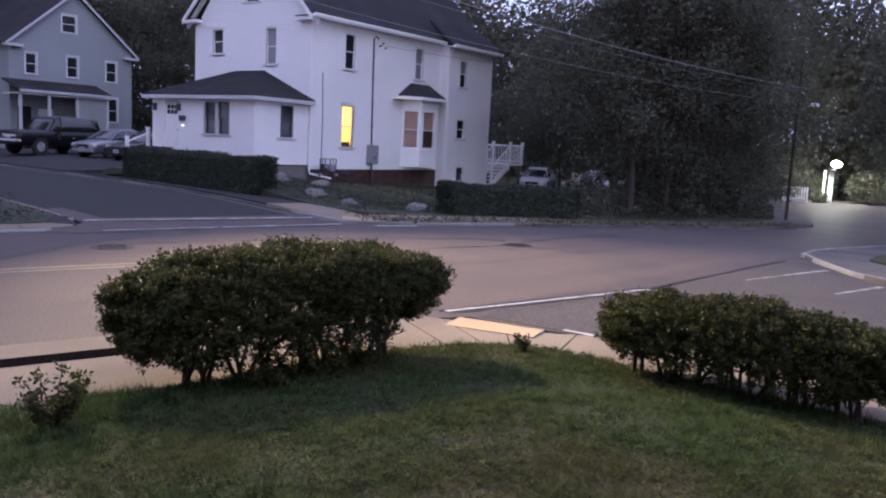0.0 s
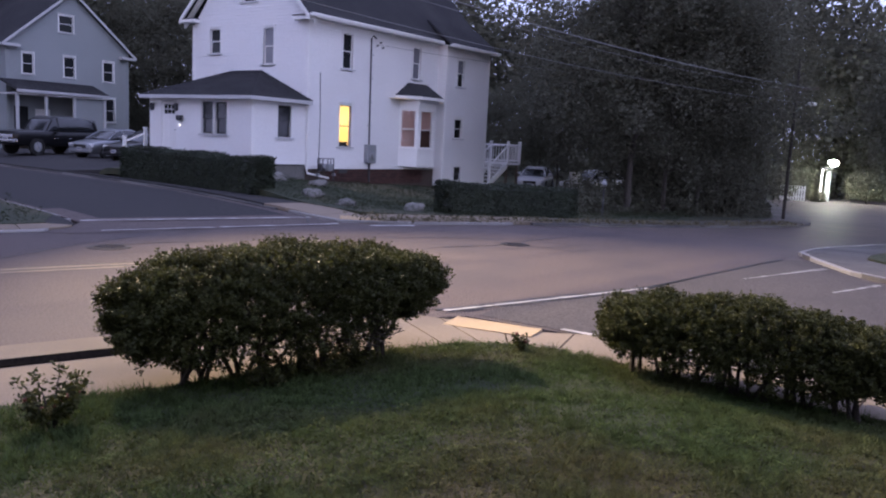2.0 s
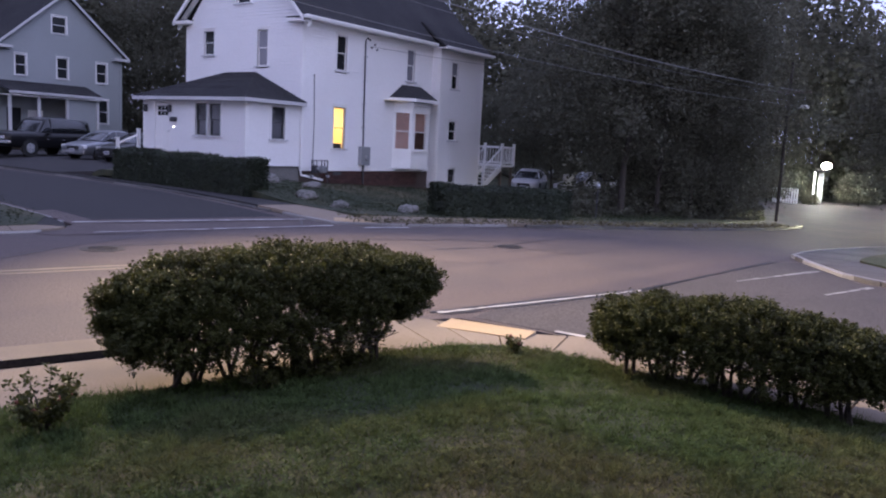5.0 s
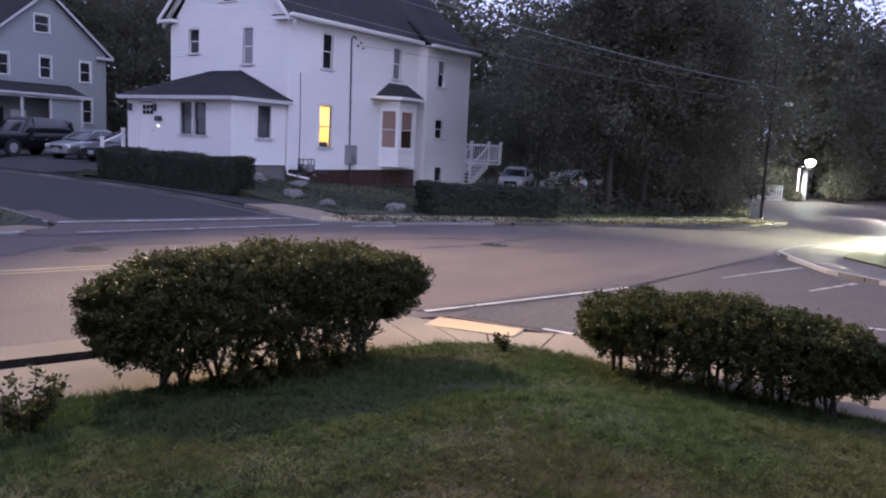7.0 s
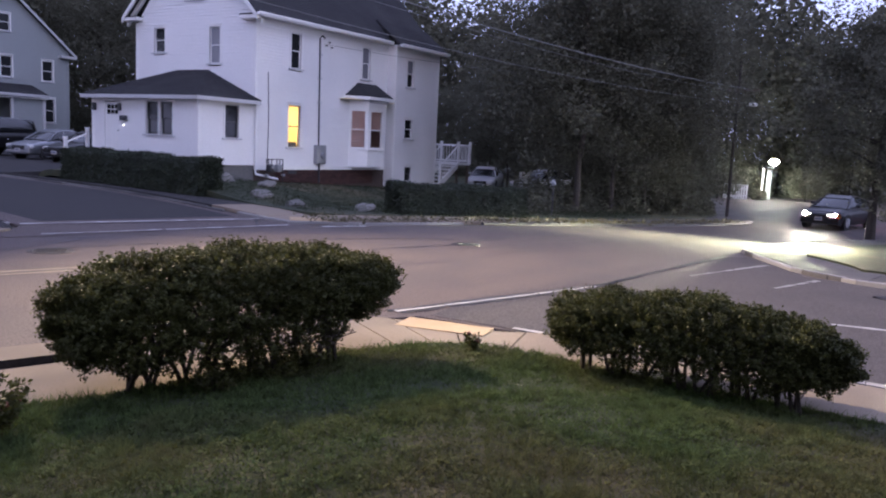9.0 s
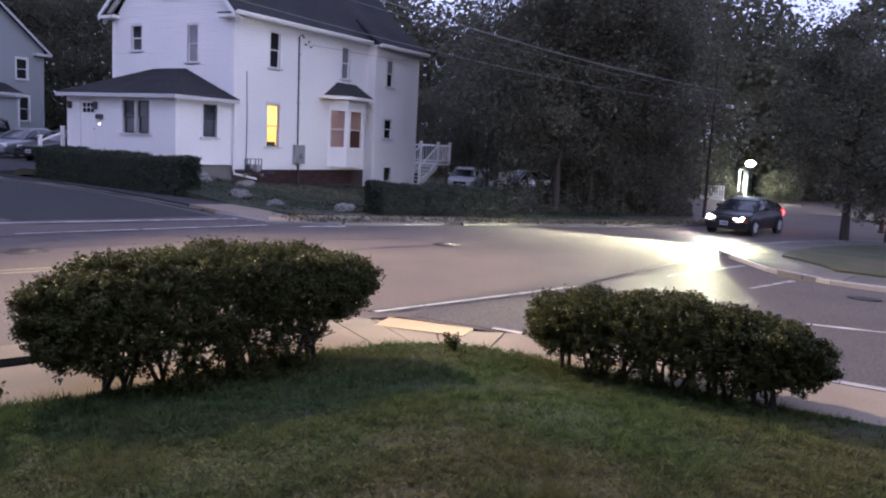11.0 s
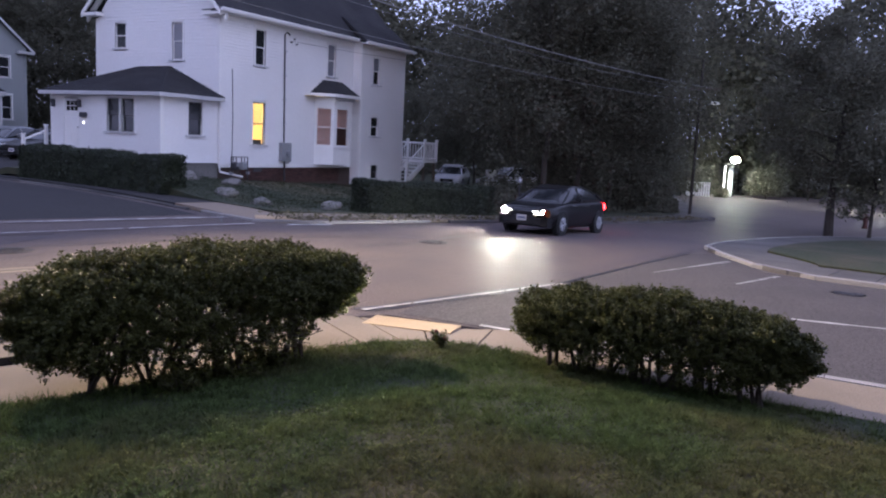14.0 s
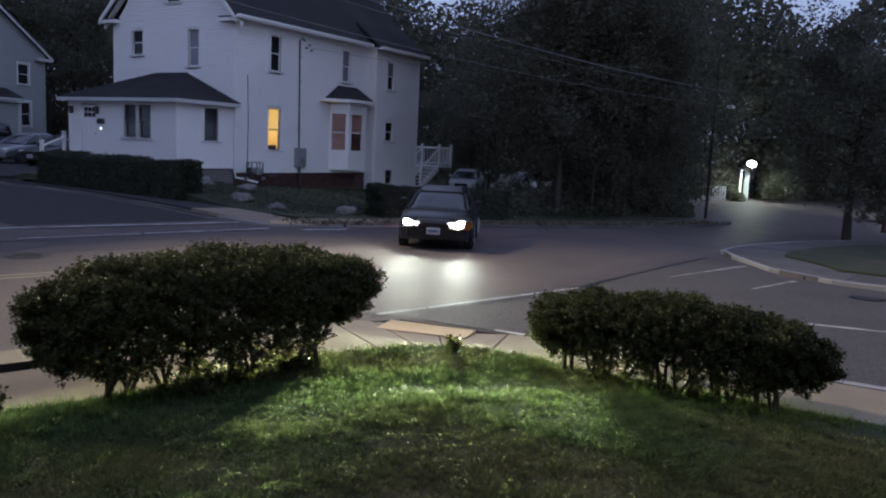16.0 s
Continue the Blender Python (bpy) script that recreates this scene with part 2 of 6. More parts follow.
def add_rod(bm, a, b, r0, r1=None, sides=8, cap=True):
    a, b = Vector(a), Vector(b)
    r1 = r0 if r1 is None else r1
    d = b - a
    q = d.to_track_quat("Z", "Y").to_matrix()
    ring = []
    for p, r in ((a, r0), (b, r1)):
        ring.append([bm.verts.new(p + q @ Vector((r * math.cos(2 * math.pi * i / sides), r * math.sin(2 * math.pi * i / sides), 0))) for i in range(sides)])
    for i in range(sides):
        j = (i + 1) % sides
        bm.faces.new((ring[0][i], ring[0][j], ring[1][j], ring[1][i]))
    if cap:
        bm.faces.new(ring[0][::-1])
        bm.faces.new(ring[1])


def rod(a, b, r0, r1=None, sides=8):
    bm = bmesh.new()
    add_rod(bm, a, b, r0, r1, sides)
    return bm


def tube(points, r, sides=6):
    pts = [Vector(p) for p in points]
    rings = []
    for i, p in enumerate(pts):
        d = (pts[min(i + 1, len(pts) - 1)] - pts[max(i - 1, 0)]).normalized()
        ref = Vector((0, 0, 1)) if abs(d.z) < 0.9 else Vector((1, 0, 0))
        a = d.cross(ref).normalized()
        b = d.cross(a)
        rings.append([p + (a * math.cos(2 * math.pi * k / sides) + b * math.sin(2 * math.pi * k / sides)) * r for k in range(sides)])
    return loft(rings)


def loft(sections, closed=True):
    """A skin over rings of points, with end caps."""
    bm = bmesh.new()
    rings = [[bm.verts.new(p) for p in s] for s in sections]
    n = len(rings[0])
    for a, b in zip(rings, rings[1:]):
        for i in range(n if closed else n - 1):
            j = (i + 1) % n
            bm.faces.new((a[i], a[j], b[j], b[i]))
    if closed:
        bm.faces.new(rings[0][::-1])
        bm.faces.new(rings[-1])
    return bm


def sst(a, b, x):
    t = np.clip((x - a) / (b - a), 0, 1)
    return t * t * (3 - 2 * t)


def g(x, y):
    """Height of the street surface: the side street climbs, the main street drops towards +x."""
    s = np.maximum(0, (x + 12.4) * 0.309 + (y + 6.16) * 0.951)
    return -0.4 * sst(-4.0, 10.0, x) + 0.46 * (1 - np.exp(-s / 6)) * (1 - sst(-6.0, -2.0, x))


def inside(poly, x, y):
    hit = np.zeros(np.shape(x), bool)
    n = len(poly)
    for i in range(n):
        (x0, y0), (x1, y1) = poly[i], poly[(i + 1) % n]
        if y0 == y1:
            continue
        hit ^= ((y0 > y) != (y1 > y)) & (x < (x1 - x0) * (y - y0) / (y1 - y0) + x0)
    return hit


def smooth_line(pts, step=0.5):
    """Points along a polyline, its corners rounded, about step apart."""
    p = [np.array(q, float) for q in pts]
    for _ in range(2):
        q = [p[0]]
        for a, b in zip(p, p[1:]):
            q += [a * 0.75 + b * 0.25, a * 0.25 + b * 0.75]
        p = q + [p[-1]]
    out = []
    for a, b in zip(p, p[1:]):
        n = max(1, int(np.linalg.norm(b - a) / step))
        out += [a + (b - a) * i / n for i in range(n)]
    return out + [p[-1]]


def strip(name, left, right, height, mat, thick=0.12, across=2, parent=None, skirt=True):
    """A band between two edge lines of equal count, that follows the height function, with sides."""
    verts, faces = [], []
    n = len(left)
    for a, b in zip(left, right):
        for k in range(across + 1):
            q = np.array(a) + (np.array(b) - np.array(a)) * k / across
            verts.append((q[0], q[1], float(height(q[0], q[1]))))
    w = across + 1
    for i in range(n - 1):
        for k in range(across):
            faces.append((i * w + k, (i + 1) * w + k, (i + 1) * w + k + 1, i * w + k + 1))
    if skirt:
        base = len(verts)
        verts += [(x, y, z - thick) for x, y, z in verts]
        for i in range(n - 1):
            for k in (0, across):
                a, b = i * w + k, (i + 1) * w + k
                faces.append((a, b, b + base, a + base))
    return mesh_ob(name, verts, faces, mat, parent)


def sheet(name, poly, height, mat, cell=0.5, thick=0.15, parent=None):
    """A piece of ground with an outline, gridded inside, that follows the height function, with a skirt."""
    bm = bmesh.new()
    vs = [bm.verts.new((x, y, 0)) for x, y in poly]
    bm.faces.new(vs)
    xs, ys = [p[0] for p in poly], [p[1] for p in poly]
    for ax, lo, hi in ((0, min(xs), max(xs)), (1, min(ys), max(ys))):
        k = lo + cell
        while k < hi:
            co, no = ((k, 0, 0), (1, 0, 0)) if ax == 0 else ((0, k, 0), (0, 1, 0))
            bmesh.ops.bisect_plane(bm, geom=bm.verts[:] + bm.edges[:] + bm.faces[:], plane_co=co, plane_no=no)
            k += cell
    for v in bm.verts:
        v.co.z = float(height(v.co.x, v.co.y))
    rim = [e for e in bm.edges if len(e.link_faces) == 1]
    out = bmesh.ops.extrude_edge_only(bm, edges=rim)
    for v in out["geom"]:
        if isinstance(v, bmesh.types.BMVert):
            v.co.z -= thick
    return part(name, bm, mat, parent)


def arrays_ob(name, verts, quads, mat, parent=None, sides=4):
    """A mesh from numpy arrays, for masses of leaves and blades."""
    me = bpy.data.meshes.new(name)
    nf = len(quads)
    me.vertices.add(len(verts))
    me.vertices.foreach_set("co", np.asarray(verts, np.float32).ravel())
    me.loops.add(nf * sides)
    me.loops.foreach_set("vertex_index", np.asarray(quads, np.int32).ravel())
    me.polygons.add(nf)
    me.polygons.foreach_set("loop_start", np.arange(nf, dtype=np.int32) * sides)
    me.update(calc_edges=True)
    me.materials.append(mat)
    ob = new(name, me)
    if parent:
        ob.parent = parent
    return ob


def leaves(name, centres, size, mat, rng, parent=None, slim=0.5, spread=0.35, up=0.35):
    """Folded leaves, one at each centre: two quads that share the midrib."""
    n = len(centres)
    axis = rng.normal(size=(n, 3))
    axis[:, 2] *= 0.6
    axis /= np.linalg.norm(axis, axis=1)[:, None] + 1e-9
    side = np.cross(axis, rng.normal(size=(n, 3)) + np.array([0, 0, up]))
    side /= np.linalg.norm(side, axis=1)[:, None] + 1e-9
    nor = np.cross(axis, side)
    ln = (size * (1 + spread * rng.uniform(-1, 1, n)))[:, None]
    w = ln * slim
    c = np.asarray(centres)
    v = np.stack([c - axis * ln * 0.5, c + side * w * 0.5 + nor * w * 0.18, c + axis * ln * 0.5, c - side * w * 0.5 + nor * w * 0.18], 1).reshape(-1, 3)
    k = np.arange(n)[:, None] * 4
    tris = np.concatenate([k + np.array([[0, 1, 2]]), k + np.array([[0, 2, 3]])], 0)
    return arrays_ob(name, v, tris, mat, parent, sides=3)

# ---- ground, streets, pavements ----
def kerb_row(name, line, parent, width=0.16, rise=0.12, length=1.6, side=1.0, mat=None):
    """Granite kerb stones along a line, each a stone of its own."""
    dist, seg = 0.0, [line[0]]
    stones = []
    for a, b in zip(line, line[1:]):
        dist += float(np.linalg.norm(b - a))
        seg.append(b)
        if dist >= length:
            stones.append(seg)
            seg, dist = [b], 0.0
    if len(seg) > 1:
        stones.append(seg)
    for s in stones:
        a, b = np.array(s[0]), np.array(s[-1])
        d = (b - a) / (np.linalg.norm(b - a) + 1e-9)
        nrm = np.array([-d[1], d[0]]) * side
        a, b = a + d * 0.008, b - d * 0.008
        rows = []
        for q in (a, b):
            z = float(g(*q))
            j = random.uniform(-0.012, 0.012)
            o, i = q, q + nrm * width
            rows.append([(o[0], o[1], z - 0.2), (o[0], o[1], z + rise - 0.02 + j), (o[0] + nrm[0] * 0.02, o[1] + nrm[1] * 0.02, z + rise + j),
                         (i[0], i[1], z + rise + j), (i[0], i[1], z - 0.2)])
        part(name, loft(rows), mat or GRANITE, parent)


def slabs(line_out, line_in, height, parent, every, gap=0.012, mat=lambda x, y: CONCRETE):
    """Concrete pavement slabs between two edge lines, one object each, with recessed joints."""
    n = len(line_out)
    i = 0
    while i < n - 1:
        j = min(i + every, n - 1)
        rows = []
        for k in range(i, j + 1):
            a, b = np.array(line_out[k], float), np.array(line_in[k], float)
            if k in (i, j) and j > i:
                o = i + 1 if k == i else j - 1
                for_dir = np.array(line_out[o], float) - a
                a = a + for_dir / (np.linalg.norm(for_dir) + 1e-9) * gap
                for_dir = np.array(line_in[o], float) - b
                b = b + for_dir / (np.linalg.norm(for_dir) + 1e-9) * gap
            za, zb = float(height(*a)), float(height(*b))
            rows.append([(a[0], a[1], za - 0.1), (a[0], a[1], za), ((a[0] + b[0]) / 2, (a[1] + b[1]) / 2, (za + zb) / 2), (b[0], b[1], zb), (b[0], b[1], zb - 0.1)])
        part("slab", loft(rows), mat(*line_out[i]), parent)
        i = j


def paint(name, a, b, width, mat, lift=0.006, wobble=0.02):
    """A worn stripe on the road with ragged edges."""
    a, b = np.array(a, float), np.array(b, float)
    n = max(4, int(np.linalg.norm(b - a) / 0.25))
    d = (b - a) / np.linalg.norm(b - a)
    nrm = np.array([-d[1], d[0]])
    le, ri = [], []
    for i in range(n + 1):
        q = a + (b - a) * i / n
        w = width / 2 + random.uniform(-wobble, wobble)
        le.append(q + nrm * w)
        ri.append(q - nrm * w)
    return tagged(strip(name, le, ri, lambda x, y: g(x, y) + lift, mat, across=1, skirt=False), kind="structure")


def worn_paint(name, a, b, width, mat, lift=0.006, seed=1):
    """A stripe worn into pieces of uneven length."""
    rng = random.Random(seed)
    a, b = np.array(a, float), np.array(b, float)
    ln, q = np.linalg.norm(b - a), 0.0
    while q < ln - 0.1:
        e = min(ln, q + rng.uniform(0.6, 1.9))
        paint(name, a + (b - a) * q / ln, a + (b - a) * e / ln, width * rng.uniform(0.55, 1.1), mat, lift, width * 0.22)
        q = e + rng.uniform(0.01, 0.09)


def outline(name, pts, mat, lift=0.008):
    return tagged(sheet(name, pts, lambda x, y: g(x, y) + lift, mat, cell=1.0, thick=0.004), kind="structure")


# the sheet that reaches the horizon
def ground_sheet():
    edge = sorted(set([-900, -400, -200, -120] + list(np.arange(-80, 121, 5.0)) + [160, 220, 400, 900]))
    verts = [(x, y, float(g(x, y)) - 0.12 if -70 < x < 110 and -70 < y < 90 else 0.0) for y in edge for x in edge]
    n = len(edge)
    faces = [(j * n + i, j * n + i + 1, (j + 1) * n + i + 1, (j + 1) * n + i) for j in range(n - 1) for i in range(n - 1)]
    ob = mesh_ob("ground", verts, faces, FAR_GRASS)
    return tagged(ob, "dark grassy ground under the streets and yards", "ground", kind="structure")


ground_sheet()
ROAD = [(-70, 13.0), (-12.4, -6.16), (-12.2, -4.0), (-12.2, 60), (-6.0, 60), (-6.0, 0), (-6.4, -7.4), (-4.6, -9.2), (0.4, -11.3), (6.9, -12.8), (11.9, -15.4),
        (14.5, -16.0), (17.5, -15.0), (24, -12.4), (33.5, -9.5), (38.5, -9.0), (44, -14.5), (75, -33), (75, -62), (30, -36), (12.6, -22.9), (12.6, -30), (-2.0, -60), (-12.6, -60), (-12.7, -23), (-13.1, -18.9), (-13.3, -17.0), (-15.5, -15.6), (-70, 2.4)]
tagged(sheet("road", ROAD, lambda x, y: g(x, y), ASPHALT, cell=1.0, thick=0.05), "worn grey asphalt crossing of three streets", "road", kind="structure")

# near corner: kerb, pavement, lawn
NEAR_OUT = smooth_line([(-60, -1.2), (-18.6, -14.88), (-16.6, -15.5), (-14.9, -16.0), (-13.75, -16.45), (-13.45, -16.95), (-13.2, -18.1), (-13.1, -19.0), (-13.0, -20.5), (-12.85, -23.0), (-12.5, -45)], 0.45)


def offset_line(line, d):
    out = []
    for i, q in enumerate(line):
        a, b = line[max(0, i - 1)], line[min(len(line) - 1, i + 1)]
        t = (b - a) / (np.linalg.norm(b - a) + 1e-9)
        out.append(q + np.array([t[1], -t[0]]) * d)
    return out


def near_ramp(x, y):
    d = math.hypot(x + 13.4, y + 17.5)
    return g(x, y) + 0.012 + (0.095 - 0.045 * sst(-15.0, -17.0, x)) * sst(0.6, 1.7, d)


def lengths(line):
    return np.concatenate([[0], np.cumsum([float(np.linalg.norm(b - a)) for a, b in zip(line, line[1:])])])


def inner_edge(outer, inner, pairs):
    """Points of the inner edge facing those of the outer edge, led by pairs of facing places."""
    so, si = lengths(outer), lengths(inner)
    mo = [so[int(np.argmin([np.hypot(*(q - np.array(a))) for q in outer]))] for a, b in pairs]
    mi = [si[int(np.argmin([np.hypot(*(q - np.array(b))) for q in inner]))] for a, b in pairs]
    s = np.interp(so, mo, mi)
    xs, ys = [q[0] for q in inner], [q[1] for q in inner]
    return [np.array([np.interp(v, si, xs), np.interp(v, si, ys)]) for v in s]


LAWN_LINE = smooth_line([(-60, -3.2), (-18.95, -16.82), (-17.3, -17.25), (-15.74, -17.68), (-15.18, -17.89), (-14.67, -18.17), (-14.4, -18.62), (-14.38, -19.21), (-14.4, -20.03), (-14.33, -23.0), (-13.9, -45)], 0.3)
NEAR_IN = inner_edge(NEAR_OUT, LAWN_LINE, [((-60, -1.2), (-60, -3.2)), ((-18.6, -14.88), (-18.95, -16.82)), ((-14.9, -16.0), (-15.6, -17.72)), ((-13.6, -16.6), (-14.8, -18.1)), ((-13.2, -18.1), (-14.4, -18.62)), ((-13.0, -20.5), (-14.4, -20.5)), ((-12.85, -23.0), (-14.33, -23.0)), ((-12.5, -45), (-13.9, -45))])
walk_near = tagged(empty("pavement_near"), "pale concrete pavement round the lawn corner", "pavement", kind="structure")
vis = [i for i, q in enumerate(NEAR_OUT) if q[0] > -32 and q[1] > -32]
o0, o1 = vis[0], vis[-1]
WIDE = [0.2 + 0.385 * (1 - sst(-16.2, -15.2, q[0])) for q in NEAR_OUT]
near_edge = [q + (p - q) / 2.0 * w for q, p, w in zip(NEAR_OUT, offset_line(NEAR_OUT, 2.0), WIDE)]
slabs(near_edge[o0:o1], NEAR_IN[o0:o1], near_ramp, walk_near, 4)
kerb_line = [q for q in NEAR_OUT[o0:o1] if q[0] < -15.2]
kerb_near = tagged(empty("kerb_near"), "pale granite kerb stones along the near pavement", "kerb", kind="structure")
kerb_row("kerb_stone", kerb_line, kerb_near, width=0.54, side=-1.0, rise=0.12, length=2.4, mat=CONCRETE)
kerb_row("kerb_stone", [q for q in NEAR_OUT[o0:o1] if q[1] < -18.9], kerb_near, side=-1.0, rise=0.10)
# one near-black fillet for both the soil and the shadow behind the kerb
gap_out, gap_in = offset_line(kerb_line, 0.536), offset_line(kerb_line, 0.605)
rows = [[(a[0], a[1], float(g(*a)) + 0.0), (a[0], a[1], float(g(*a)) + 0.124 + random.uniform(-0.008, 0.006)), (b[0], b[1], float(near_ramp(*b)) + 0.014 + random.uniform(-0.01, 0.008)), (b[0], b[1], float(g(*b)))] for a, b in zip(gap_out, gap_in)]
tagged(part("kerb_gap", loft(rows), SHADED_DIRT), "strip of soil and painted shadow packed behind the kerb", "soil", kind="structure")


EDGE_POINTS = [q for q in NEAR_IN if q[0] > -26 and q[1] > -29]


def lawn_height(x, y):
    r = np.full(np.shape(x), 99.0)
    for q in EDGE_POINTS:
        r = np.minimum(r, np.hypot(x - q[0], y - q[1]))
    return g(x, y) + 0.1 + 0.24 * sst(0.1, 3.0, r) + 0.02 * np.sin(x * 1.7) * np.cos(y * 1.3)


LAWN_EDGE = [tuple(q) for q in NEAR_IN[o0:o1]]
LAWN = [tuple(q) for q in NEAR_IN[o0:o1:2]] + [(-32, -32)]
tagged(sheet("lawn", LAWN, lawn_height, TURF, cell=0.4, thick=0.2), "patchy green and dry brown lawn on the corner lot", "lawn", kind="structure")

# tactile plates, each with its domes
def tactile_plate(corner, along, across, w, d, height, label):
    a, b = np.array(along) / np.linalg.norm(along), np.array(across) / np.linalg.norm(across)
    thing = empty("tactile_plate", (corner[0], corner[1], 0))
    bm = bmesh.new()
    pts = [np.array([0, 0]), a * w, a * w + b * d, b * d]
    top = [bm.verts.new((q[0], q[1], float(height(q[0] + corner[0], q[1] + corner[1])) + 0.03)) for q in pts]
    low = [bm.verts.new((v.co.x, v.co.y, v.co.z - 0.06)) for v in top]
    bm.faces.new(top)
    for i in range(4):
        bm.faces.new((top[i], low[i], low[(i + 1) % 4], top[(i + 1) % 4]))
    part("base_plate", bm, TACTILE, thing)
    bm = bmesh.new()
    nx, ny = int(w / 0.06), int(d / 0.06)
    for i in range(nx):
        for j in range(ny):
            q = a * (i + 0.5) * w / nx + b * (j + 0.5) * d / ny
            z = float(height(q[0] + corner[0], q[1] + corner[1])) + 0.03
            add_rod(bm, (q[0], q[1], z), (q[0], q[1], z + 0.006), 0.014, 0.009, 5)
    ob = part("domes", bm, TACTILE, thing)
    ob["kind"] = "stuff"
    return tagged(thing, label, "tactile paving", group="tactile plates at the kerb ramps")


tactile_plate((-14.12, -17.17), (0.21, -1.2), (0.57, 0.15), 1.22, 0.58, near_ramp, "worn yellow tactile plate set in the near kerb ramp")

# far side: pavement and kerb from the side street round to the woods
FAR_OUT = smooth_line([(-6.0, 45), (-6.0, 6), (-6.05, 0), (-6.4, -4.5), (-6.5, -6.9), (-6.1, -8.3), (-4.6, -9.2), (-2.6, -10.2), (0.4, -11.3), (6.9, -12.9), (11.9, -15.4), (14.3, -16.0), (16.5, -15.6), (24, -12.6), (33, -9.6)], 0.5)


def far_h(x, y):
    d = math.hypot(x + 5.4, y + 7.9)
    return g(x, y) + 0.02 + 0.09 * sst(0.6, 1.9, d)


FAR_IN = offset_line(FAR_OUT, -1.75)
walk_far = tagged(empty("pavement_far"), "grey concrete pavement before the white house", "pavement", kind="structure")
f1 = len(FAR_OUT)
slabs(offset_line(FAR_OUT, -0.17)[:f1], FAR_IN[:f1], far_h, walk_far, 4, mat=lambda x, y: ASPHALT_OLD if y > -4.2 else PAVING_GREY if x > -0.5 else CONCRETE)
kerb_far = tagged(empty("kerb_far"), "granite kerb stones along the far pavement", "kerb", kind="structure")
kerb_row("kerb_stone", [q for q in FAR_OUT if q[1] > -6.0], kerb_far, side=1.0, rise=0.06, width=0.11, mat=GRANITE_DARK)
kerb_row("kerb_stone", [q for q in FAR_OUT if q[1] <= -5.6 and q[0] < -1.0], kerb_far, side=1.0, rise=0.08, width=0.13)
kerb_row("kerb_stone", [q for q in FAR_OUT if -1.4 < q[0] and q[1] < -8], kerb_far, side=1.0, rise=0.08, width=0.12, mat=GRANITE_DARK)
tactile_plate((-5.95, -7.6), (0.95, -0.85), (0.6, 0.62), 1.22, 0.6, far_h, "pale tactile plate in the far kerb ramp")


def yard_height(x, y):
    """The yard climbs from the pavement to the foundation of the house."""
    dx = np.maximum(0, np.maximum(-2.8 - x, x - 12.2))
    dy = np.maximum(0, -0.4 - y)
    d = np.hypot(dx, dy)
    side = 0.62 - 0.05 * np.clip(x, -3, 14)
    return side + (g(x, y) + 0.13 - side) * sst(0.0, 5.0, d) - 0.4 * sst(7.0, 8.2, y) * (1 - sst(8, 11, x))


YARD = [tuple(q) for q in FAR_IN[::2]] + [(60, 5), (60, 70), (-4.3, 70)]
tagged(sheet("yard", YARD, yard_height, FAR_GRASS, cell=1.0, thick=0.25), "dim grassy yard round the white house", "yard", kind="structure")

# left far corner
LEFT_OUT = smooth_line([(-12.2, 60), (-12.2, -2.5), (-12.25, -5.2), (-12.8, -6.0), (-14.6, -5.55), (-40, 2.8)], 0.5)
LEFT_IN = [q + (p - q) / 2.0 * (0.19 if q[1] > -4.4 and q[0] > -12.7 else 0.75) for q, p in zip(LEFT_OUT, offset_line(LEFT_OUT, 2.0))]
walk_left = tagged(empty("pavement_left"), "pale concrete pavement on the far corner", "pavement", kind="structure")
slabs(offset_line(LEFT_OUT, 0.17), LEFT_IN, lambda x, y: g(x, y) + 0.055, walk_left, 4, mat=lambda x, y: ASPHALT_OLD if y > -4.6 and x > -12.7 else CONCRETE)
kerb_left = tagged(empty("kerb_left"), "granite kerb stones on the far corner", "kerb", kind="structure")
kerb_row("kerb_stone", [q for q in LEFT_OUT if q[1] < -4.6 or q[0] < -12.9], kerb_left, side=-1.0, rise=0.05)
kerb_row("kerb_stone", [q for q in LEFT_OUT if q[1] > -4.6 and q[0] > -12.9], kerb_left, side=-1.0, rise=0.03)
tagged(sheet("verge_left", [tuple(q) for q in LEFT_IN[::2]] + [(-40, 60)], lambda x, y: g(x, y) + 0.07, FAR_GRASS, cell=2.0), "dark grass verge on the far corner", "grass", kind="structure")

# island between the streets: pavement, grass
ISLE_OUT = smooth_line([(40, -42), (14.6, -25.0), (12.6, -22.9), (10.1, -20.55), (8.1, -19.6), (4.75, -18.8), (0.8, -18.5), (-1.0, -18.65), (-1.6, -19.0), (-2.8, -19.9), (-4.2, -20.6), (-4.5, -21.4), (-4.6, -22.2), (-4.8, -23.1), (-5.2, -30), (-5.2, -50)], 0.5)
ISLE_IN = offset_line(ISLE_OUT, -1.6)
walk_isle = tagged(empty("pavement_island"), "grey concrete pavement round a grassed corner", "pavement", kind="structure")
slabs(offset_line(ISLE_OUT, -0.12), ISLE_IN, lambda x, y: g(x, y) + 0.095, walk_isle, 4, mat=lambda x, y: PAVING_GREY)
kerb_isle = tagged(empty("kerb_island"), "worn granite kerb stones round the corner", "kerb", kind="structure")
kerb_row("kerb_stone", ISLE_OUT, kerb_isle, side=1.0, rise=0.1, width=0.11)
tagged(sheet("verge_island", [tuple(q) for q in ISLE_IN[::2] if -30 < q[1]] + [(20, -48), (-3, -48)], lambda x, y: g(x, y) + 0.14, TURF, cell=1.5), "mown green grass on the corner across the side street", "grass", kind="structure")

